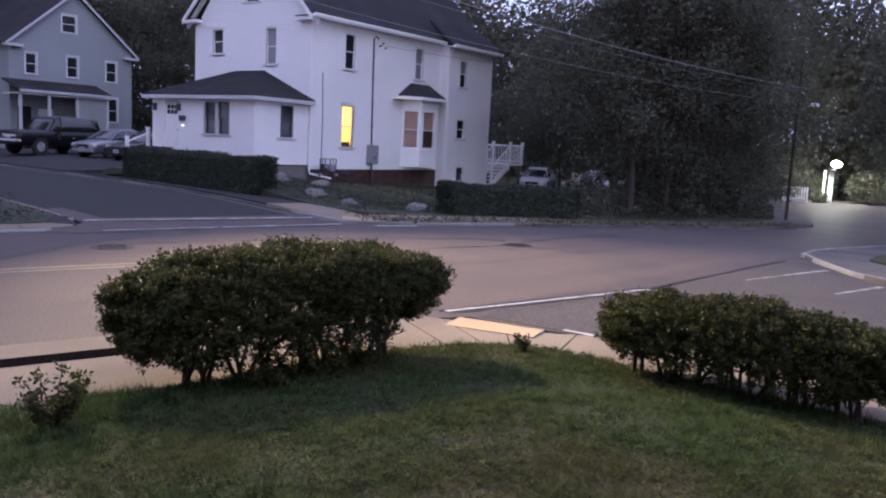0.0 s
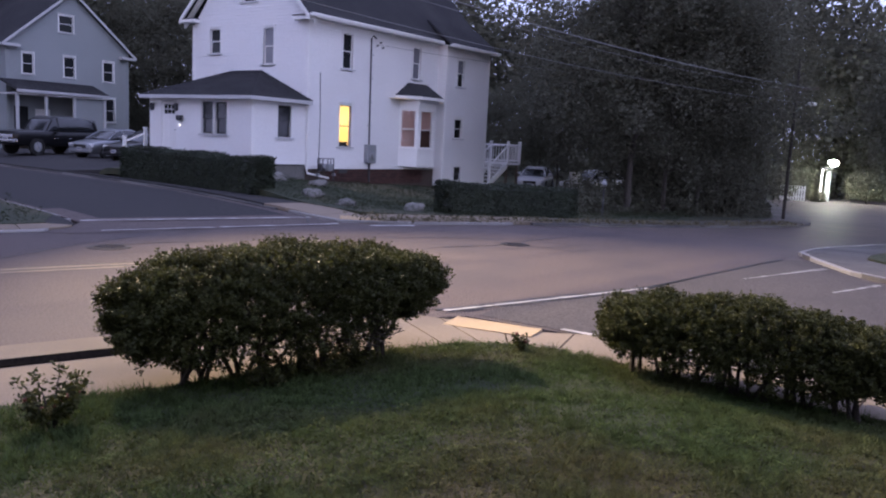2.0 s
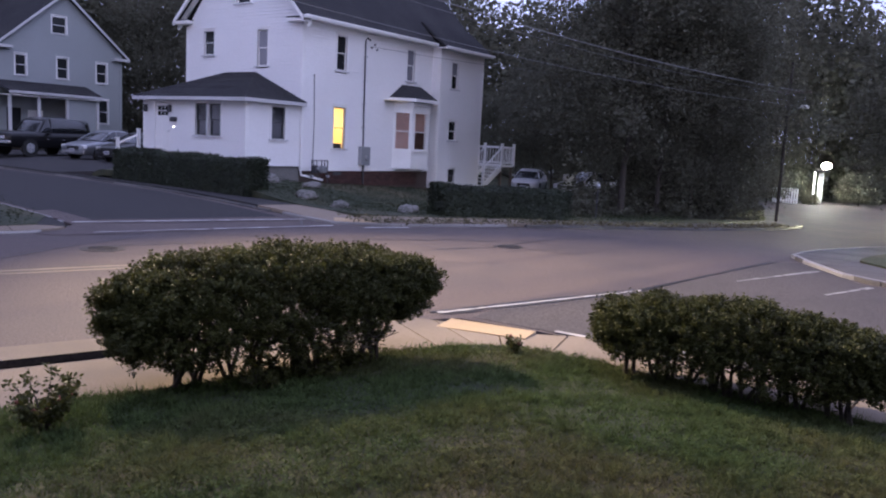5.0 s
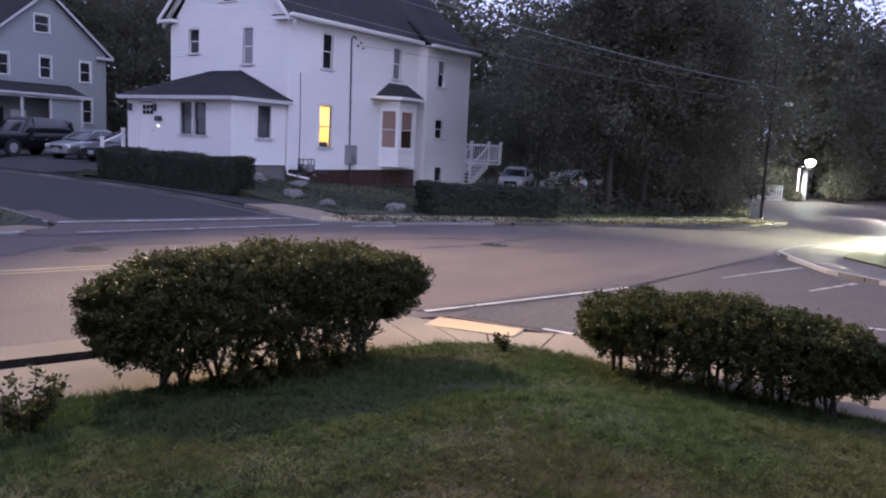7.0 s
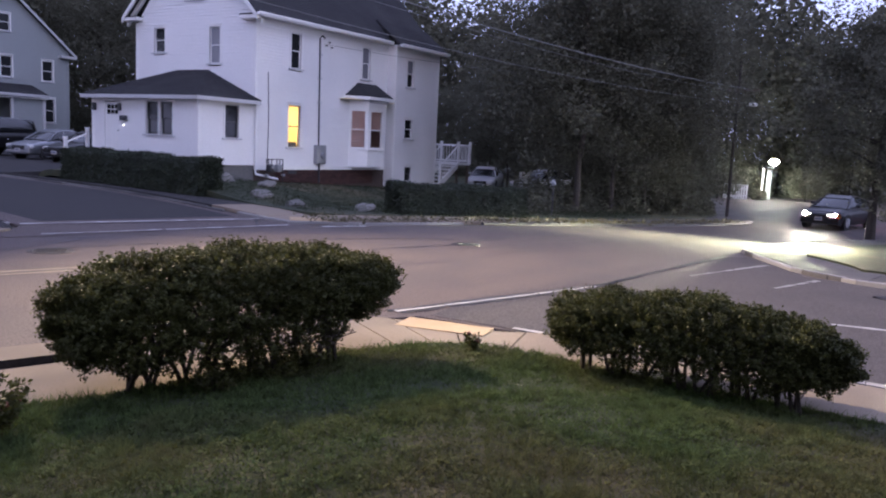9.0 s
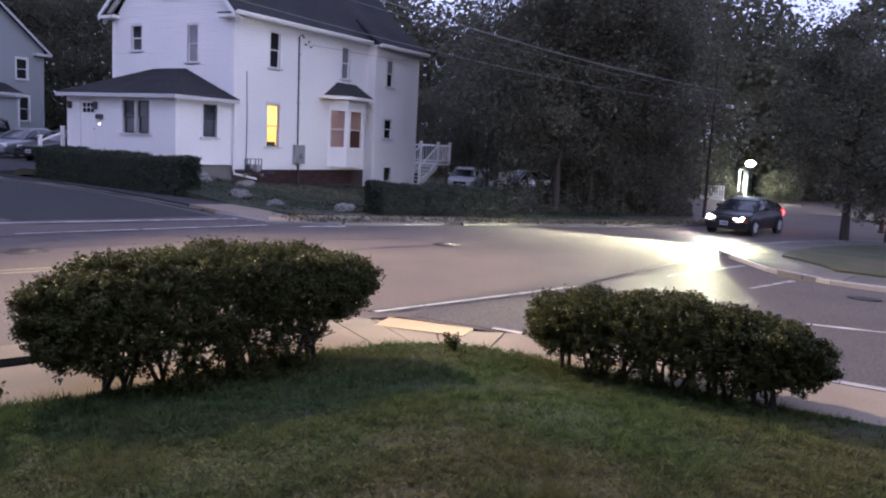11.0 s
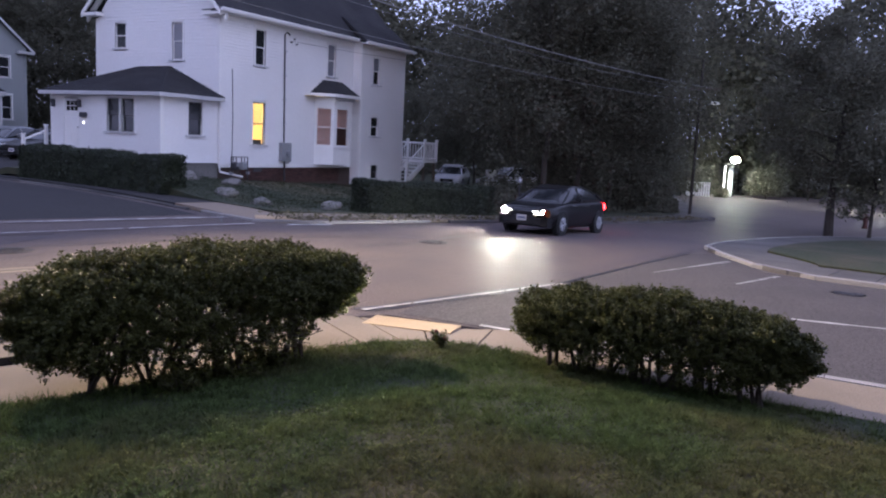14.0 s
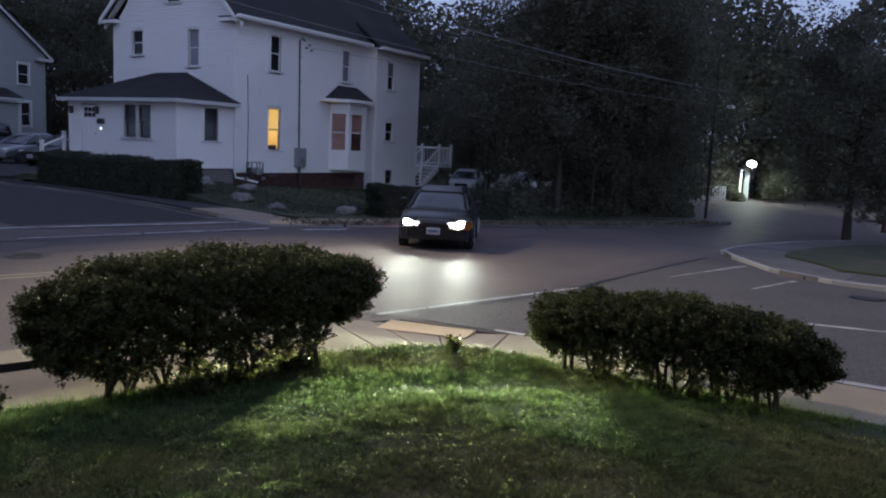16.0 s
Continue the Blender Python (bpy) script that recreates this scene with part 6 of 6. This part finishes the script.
def lamp_cup(x, y, z, r, name, back, front, gap, wide=1.0):
    """A short cup, closed behind and open in front, that holds a lit disc."""
    cup = bmesh.new()
    n = 16
    hub = cup.verts.new((x + back, y, z))
    rings = [[cup.verts.new((x + xx, y + wide * rr * math.cos(2 * math.pi * k / n), z + rr * math.sin(2 * math.pi * k / n))) for k in range(n)]
             for rr, xx in ((r * gap, back), (r * gap, front), (r * gap + 0.008, front), (r * gap + 0.008, back))]
    for k in range(n):
        j = (k + 1) % n
        cup.faces.new((hub, rings[0][k], rings[0][j]))
        for p, q in zip(rings, rings[1:]):
            cup.faces.new((p[k], p[j], q[j], q[k]))
    part(name + "_housing", cup, RUBBER, CAR)


def light_disc(name, x, y, z, r, lit, dark):
    bm = bmesh.new()
    n = 14
    for xx, flip in ((0.004, False), (-0.004, True)):
        ring = [bm.verts.new((xx, r * math.cos(2 * math.pi * k / n), r * math.sin(2 * math.pi * k / n))) for k in range(n)]
        fc = bm.faces.new(ring if not flip else ring[::-1])
        fc.material_index = 1 if flip else 0
    me = bpy.data.meshes.new(name)
    bm.to_mesh(me)
    bm.free()
    me.materials.append(lit)
    me.materials.append(dark)
    ob = new(name, me)
    ob.parent = CAR
    ob.location = (x, y, z)
    return ob


part("nose", loft([[(x, -w, zb), (x, w, zb), (x, w, zt), (x, w * 0.8, zt + 0.03), (x, -w * 0.8, zt + 0.03), (x, -w, zt)] for x, w, zb, zt in ((1.9, 0.44, 0.24, 0.7), (2.1, 0.42, 0.26, 0.68), (2.19, 0.36, 0.3, 0.62))]), CAR_BLACK, CAR)
part("lower_bumper", loft([[(x, -w, zb), (x, w, zb), (x, w, zt), (x, -w, zt)] for x, w, zb, zt in ((1.9, 0.82, 0.22, 0.53), (2.1, 0.78, 0.24, 0.52), (2.2, 0.6, 0.28, 0.5))]), CAR_BLACK, CAR)
for s in (1, -1):
    # a flat beam: the lamp shines out between an upper and a lower shield
    AIM = Matrix.Translation((2.1, s * 0.53, 0.553)) @ Matrix.Rotation(radians(1), 4, "Z")
    for zz in (-0.0095, 0.0035):
        ob = part("beam_shield", box((1.93, s * 0.53 - 0.084, zz), (2.2, s * 0.53 + 0.084, zz + 0.006)), RUBBER, CAR)
        ob.matrix_basis = AIM @ Matrix.Rotation(radians(1.2), 4, "Y") @ Matrix.Translation((-2.1, -s * 0.53, 0))
        ob = part("beam_shield", box((1.93, s * 0.53 + (0.078 if zz > 0 else -0.084), -0.023), (2.2, s * 0.53 + (0.084 if zz > 0 else -0.078), 0.024)), RUBBER, CAR)
        ob.matrix_basis = AIM @ Matrix.Translation((-2.1, -s * 0.53, 0))
    ob = part("lamp_back", box((1.925, s * 0.53 - 0.084, -0.023), (1.929, s * 0.53 + 0.084, 0.024)), RUBBER, CAR)
    ob.matrix_basis = AIM @ Matrix.Translation((-2.1, -s * 0.53, 0))
    d = light_disc("projector_bulb", 0, 0, 0, 0.042, PROJECTOR, RUBBER)
    d.data.transform(Matrix.Diagonal((0.3, 1, 0.086, 1)))
    d.matrix_basis = AIM @ Matrix.Translation((-0.11, 0, 0.0035))
    for zz in (0.578, 0.712):
        part("headlight_housing", box((2.03, min(s * 0.49, s * 0.7), zz), (2.27, max(s * 0.49, s * 0.7), zz + 0.006), 0.002), RUBBER, CAR)
    part("headlight_housing", box((2.03, min(s * 0.49, s * 0.7), 0.584), (2.036, max(s * 0.49, s * 0.7), 0.712)), RUBBER, CAR)
    d = light_disc("headlight_bulb", 2.06, s * 0.64, 0.65, 0.06, HEADLIGHT, RUBBER)
    d.rotation_euler = (0, radians(4), 0)
    bm = bmesh.new()
    add_box(bm, (2.185, s * 0.43 - 0.09, 0.635), (2.21, s * 0.43 + 0.09, 0.665), 0.006)
    part("running_light", bm, BULB_SMALL, CAR)
lamp_cup(2.13, 0.82, 0.62, 0.11, "turn_signal", -0.12, 0.115, 1.02)
SIGNAL = light_disc("turn_signal", 2.13, 0.82, 0.62, 0.11, AMBER, AMBER_OFF)


# ---- poles, wires, posts ----
def street_lamp():
    p = tagged(empty("street_lamp", (-15.0, -0.7, float(g(-15.0, -0.7)))), "tall wooden pole carrying a warm street lamp on a long arm", "street lamp")
    part("pole", rod((0, 0, -0.3), (0, 0, 12.0), 0.17, 0.12, 12), WOOD_POLE, p)
    part("arm", tube([(0, 0, 10.4), (0.7, -0.2, 11.1), (2.5, -0.75, 11.42)], 0.035, 8), METAL, p)
    part("lamp_head", box((2.4, -0.98, 11.38), (3.0, -0.62, 11.52), 0.04), METAL, p)
    part("lamp_lens", box((2.5, -0.9, 11.345), (2.9, -0.7, 11.38), 0.01), STREET_BULB, p)
    u = tagged(empty("utility_pole", (-24.0, -4.0, float(g(-24, -4)))), "tall wooden utility pole with one crossarm", "utility pole")
    part("pole", rod((0, 0, -0.3), (0, 0, 9.4), 0.16, 0.12, 12), WOOD_POLE, u)
    part("crossarm", box((-0.06, -1.0, 8.8), (0.06, 1.0, 8.92), 0.01), WOOD_POLE, u)


street_lamp()


def sag(a, b, drop, n=24):
    a, b = Vector(a), Vector(b)
    return [a.lerp(b, i / n) - Vector((0, 0, drop * 4 * (i / n) * (1 - i / n))) for i in range(n + 1)]


def wire(a, b, drop, r, label):
    ob = part("overhead_wire", tube(sag(a, b, drop), r, 5), CABLE)
    return tagged(ob, label, "cable", group="overhead wires along the street")


wire((15.6, -15.0, 5.55), (-24, -4, 9.0), 0.9, 0.02, "black overhead cable sagging along the street")
wire((15.6, -14.6, 5.42), (-24, -3.8, 8.86), 0.92, 0.008, "black overhead cable sagging below another cable")
wire((15.6, -15.0, 4.9), (-24, -4, 7.6), 0.9, 0.009, "thin black overhead cable sagging along the street")
wire((3.83, -0.14, 6.38), (15.6, -15.4, 5.5), 0.35, 0.007, "thin service cable from the house to the street")
pole2 = tagged(empty("utility_pole", (15.55, -14.6, float(g(15.6, -15)))), "dark wooden utility pole among the trees", "utility pole")
part("pole", rod((0, 0, -0.4), (0, 0, 7.2), 0.075, 0.06, 10), BARK, pole2)
part("crossarm", box((-0.06, -0.9, 5.85), (0.06, 0.9, 5.95), 0.01), WOOD_POLE, pole2)


part("lamp_arm", tube([(0, -0.05, 4.9), (-0.3, -0.35, 5.15), (-0.7, -0.75, 5.2)], 0.03), METAL, pole2)
part("lamp_head", box((-1.1, -1.0, 5.14), (-0.55, -0.72, 5.26), 0.04), TRIM, pole2, "pale unlit street lamp head")


def sign_post():
    p = tagged(empty("marker_post", (5.95, -10.15, -0.15)), "thin grey post with a pale rounded head by the pavement", "post")
    part("pole", rod((0, 0, -0.2), (0, 0, 1.2), 0.03, 0.025, 8), DARK_METAL, p)
    bm = bmesh.new()
    bmesh.ops.create_uvsphere(bm, u_segments=12, v_segments=8, radius=0.1, matrix=Matrix.Translation((0, 0, 1.27)) @ Matrix.Diagonal((1, 1, 1.15, 1)))
    part("head", bm, METAL, p, smooth=True)
    part("finial", rod((0, 0, 1.36), (0, 0, 1.44), 0.03, 0.015, 8), METAL, p)


sign_post()


def hydrant():
    x, y = 15.9, -21.9
    p = tagged(empty("fire_hydrant", (x, y, float(g(x, y)) + 0.1)), "dull red iron fire hydrant on the pavement", "hydrant")
    part("barrel", rod((0, 0, 0), (0, 0, 0.52), 0.1, 0.095, 12), HYDRANT_RED, p)
    part("flange", rod((0, 0, 0.02), (0, 0, 0.08), 0.15, 0.15, 12), HYDRANT_RED, p)
    bm = bmesh.new()
    bmesh.ops.create_uvsphere(bm, u_segments=12, v_segments=8, radius=0.12, matrix=Matrix.Translation((0, 0, 0.54)))
    part("bonnet", bm, HYDRANT_RED, p, smooth=True)
    part("nozzle", rod((0, -0.18, 0.4), (0, 0.18, 0.4), 0.055, 0.055, 10), HYDRANT_RED, p)
    part("stem_nut", rod((0, 0, 0.64), (0, 0, 0.72), 0.03, 0.03, 5), HYDRANT_RED, p)


hydrant()


def boulder(x, y, z, s, seed, label):
    rng = random.Random(seed)
    bm = bmesh.new()
    bmesh.ops.create_icosphere(bm, subdivisions=3, radius=1.0)
    o = Vector((rng.uniform(0, 50), rng.uniform(0, 50), 0))
    for v in bm.verts:
        k = 1 + 0.4 * noise.noise(v.co * 1.1 + o) + 0.14 * noise.noise(v.co * 3.1 + o)
        v.co = Vector((v.co.x * s[0], v.co.y * s[1], max(-0.5, v.co.z) * s[2])) * k
    ob = part("boulder", bm, STONE, smooth=True)
    ob.location = (x, y, z)
    return tagged(ob, label, "boulder", group="boulders along the yard bank")


for i, (x, y, s) in enumerate(((-1.2, -1.9, (0.38, 0.25, 0.17)), (-3.3, -5.3, (0.42, 0.25, 0.2)), (-1.75, -6.95, (0.42, 0.28, 0.24)), (-2.4, -0.9, (0.45, 0.3, 0.22)), (-3.1, -3.6, (0.4, 0.3, 0.22)))):
    boulder(x, y, float(yard_height(x, y)) + 0.05, s, 60 + i, ["pale grey fieldstone boulder in the sloping yard", "grey mossy boulder half sunk in grass"][i % 2])


def handrail():
    h = tagged(empty("porch_handrail"), "white wooden handrail beside the porch steps", "handrail")
    post(h, (-2.55, 7.0, 0.95), 1.4)
    post(h, (-3.3, 7.35, 0.75), 1.2)
    part("rail", rod((-2.55, 7.0, 2.15), (-3.3, 7.35, 1.75), 0.045, 0.045, 6), TRIM, h)
    part("rail", rod((-2.55, 7.0, 1.5), (-3.3, 7.35, 1.1), 0.035, 0.035, 6), TRIM, h)


handrail()


def lamp_house():
    h = tagged(empty("lit_porch", (0, 0, 0)), "small white porch with a bright lamp among trees", "porch")
    z0 = -0.45
    part("wall", box((38.3, -12.4, z0), (38.4, -12.05, 1.75), 0.01), GREY_SIDING, h)
    part("porch_roof", box((37.5, -12.7, 1.85), (38.6, -11.8, 1.95), 0.02), SHINGLE, h)
    part("porch_post", box((37.55, -12.0, z0), (37.67, -11.88, 1.85), 0.01), TRIM, h)
    part("lamp_bracket", rod((37.55, -12.6, 1.9), (36.75, -12.75, 2.5), 0.04, 0.03, 6), DARK_METAL, h)
    bm = bmesh.new()
    bmesh.ops.create_uvsphere(bm, u_segments=12, v_segments=8, radius=0.26, matrix=Matrix.Translation((36.7, -12.75, 2.3)) @ Matrix.Diagonal((1, 1.2, 0.75, 1)))
    part("lamp_globe", bm, BULB, h, "blazing white porch lamp", smooth=True)
    f = tagged(empty("picket_fence", (36.0, -11.3, -0.42)), "short white picket fence beside the drive", "fence")
    for i in range(10):
        part("picket", box((-0.01, i * 0.17, 0.0), (0.015, i * 0.17 + 0.1, 1.05), 0.004), TRIM, f)
    part("fence_rail", box((0.015, 0.0, 0.25), (0.05, 1.65, 0.33)), TRIM, f)
    part("fence_rail", box((0.015, 0.0, 0.75), (0.05, 1.65, 0.83)), TRIM, f)
    f = tagged(empty("fence_panel", (14.1, -4.5, 0.0)), "short weathered white fence panel near parked cars", "fence")
    for i in range(8):
        part("picket", box((i * 0.16, -0.01, -0.2), (i * 0.16 + 0.1, 0.015, 1.2), 0.004), TRIM, f)
    part("fence_rail", box((0.0, 0.015, 0.2), (1.22, 0.05, 0.28)), TRIM, f)
    part("fence_rail", box((0.0, 0.015, 0.9), (1.22, 0.05, 0.98)), TRIM, f)
    rng = np.random.default_rng(71)
    for x, y, r, z, n, lab in ((36.6, -12.0, 0.55, 0.0, 1400, "clipped round shrub beside the lit porch"), (38.6, -10.6, 1.5, 0.6, 5000, "tall leafy shrub beside the lit porch"), (39.4, -14.6, 1.6, 0.8, 5000, "tall leafy shrub shading the lit porch"), (33.8, -9.8, 1.5, 1.4, 5000, "leafy shrub brightly lit by the porch lamp")):
        s = tagged(empty("lit_shrub", (x, y, -0.45)), lab, "shrub")
        p = rng.normal(size=(n, 3))
        p /= np.linalg.norm(p, axis=1)[:, None]
        p *= (rng.uniform(0.5, 1.05, n) * r)[:, None]
        p[:, 2] = np.abs(p[:, 2] + r * 0.6) * 0.9 + z * 0.3
        leaves("foliage", p, 0.12, LEAF, rng, s)
        part("stem", rod((0, 0, -0.1), (0, 0, r), 0.06, 0.03, 6), BARK, s)
    y = tagged(empty("yard_lamp", (29.7, -21.9, float(g(29.7, -21.9)))), "bright white yard lamp on a slim post behind leaves", "lamp")
    part("pole", rod((0, 0, -0.2), (0, 0, 1.95), 0.05, 0.04, 8), DARK_METAL, y)
    bm = bmesh.new()
    bmesh.ops.create_uvsphere(bm, u_segments=12, v_segments=8, radius=0.11, matrix=Matrix.Translation((0, 0, 2.05)))
    part("lamp_globe", bm, BULB, y, smooth=True)


lamp_house()


# ---- what moves ----
def motions():
    # seconds, place of the headlights on the road, heading in degrees
    way = [(0.0, 74.0, -50.0, 149), (3.5, 46.0, -32.6, 149), (5.0, 35.5, -25.6, 151), (6.0, 29.2, -21.9, 158), (7.0, 23.9, -19.85, 168), (7.5, 21.1, -19.6, 172), (8.0, 18.5, -19.4, 172), (8.5, 16.4, -19.15, 169), (9.0, 14.6, -18.65, 166), (9.2, 13.8, -18.4, 166),
           (10.2, 10.9, -17.5, 168), (11.3, 8.1, -16.65, 170), (12.0, 5.2, -16.0, 173), (12.5, 3.6, -15.55, 174), (13.0, 1.7, -15.0, 175), (13.5, 0.1, -14.45, 175), (14.0, -1.6, -13.8, 176), (14.5, -3.0, -13.2, 179),
           (15.0, -4.2, -12.85, 185), (15.5, -5.3, -12.9, 195), (16.0, -6.5, -13.3, 206)]
    tt = np.array([w[0] for w in way])
    cols = [np.array([w[k] for w in way], float) for k in (1, 2, 3)]
    slopes = [np.gradient(c, tt) for c in cols]

    def at(t):
        i = int(np.clip(np.searchsorted(tt, t) - 1, 0, len(tt) - 2))
        h = tt[i + 1] - tt[i]
        s = (t - tt[i]) / h
        out = []
        for c, m in zip(cols, slopes):
            out.append((2 * s ** 3 - 3 * s ** 2 + 1) * c[i] + (s ** 3 - 2 * s ** 2 + s) * h * m[i] + (-2 * s ** 3 + 3 * s ** 2) * c[i + 1] + (s ** 3 - s ** 2) * h * m[i + 1])
        return out
    rows, spins, turns = [], [], []
    roll, last = 0.0, None
    for k in range(161):
        t = k / 10
        x, y, a = at(t)
        c = Vector((x - 2.0 * math.cos(radians(a)), y - 2.0 * math.sin(radians(a))))
        zf, zr = float(g(x - 0.7 * math.cos(radians(a)), y - 0.7 * math.sin(radians(a)))), float(g(x - 3.3 * math.cos(radians(a)), y - 3.3 * math.sin(radians(a))))
        pitch = -math.degrees(math.atan2(zf - zr, 2.64))
        rows.append((t, pose(c.x, c.y, (zf + zr) / 2 + 0.004, 0, pitch, a)))
        if last is not None:
            roll += math.degrees((c - last).length / 0.32)
        last = c
        spins.append((t, roll))
        turns.append((t, at(min(16.0, t + 0.2))[2] - at(max(0.0, t - 0.2))[2]))
    walk(CAR, rows)
    for w in WHEELS:
        p = w.location.copy()
        steer = 1.0 if p.x > 0 else 0.0
        walk(w, [(t, pose(p.x, p.y, p.z, 0, 0, min(28, s * 2.2) * steer) @ pose(0, 0, 0, 0, r, 0)) for (t, r), (_, s) in zip(spins, turns)])
    # the signal's lit face turns forward and back
    p = SIGNAL.location.copy()
    sig, face = [(0.0, 180)], 180
    for on in (12.1, 12.8, 13.5, 14.2, 14.9, 15.57):
        for start in (on - 0.1, on + 0.32):
            for j in range(4):
                sig.append((round((start + j / 30) * 30) / 30, face + 60 * j))
            face += 180
    sig.append((16.0, face))
    walk(SIGNAL, [(t, pose(p.x, p.y, p.z, 0, 0, a)) for t, a in sig])


motions()
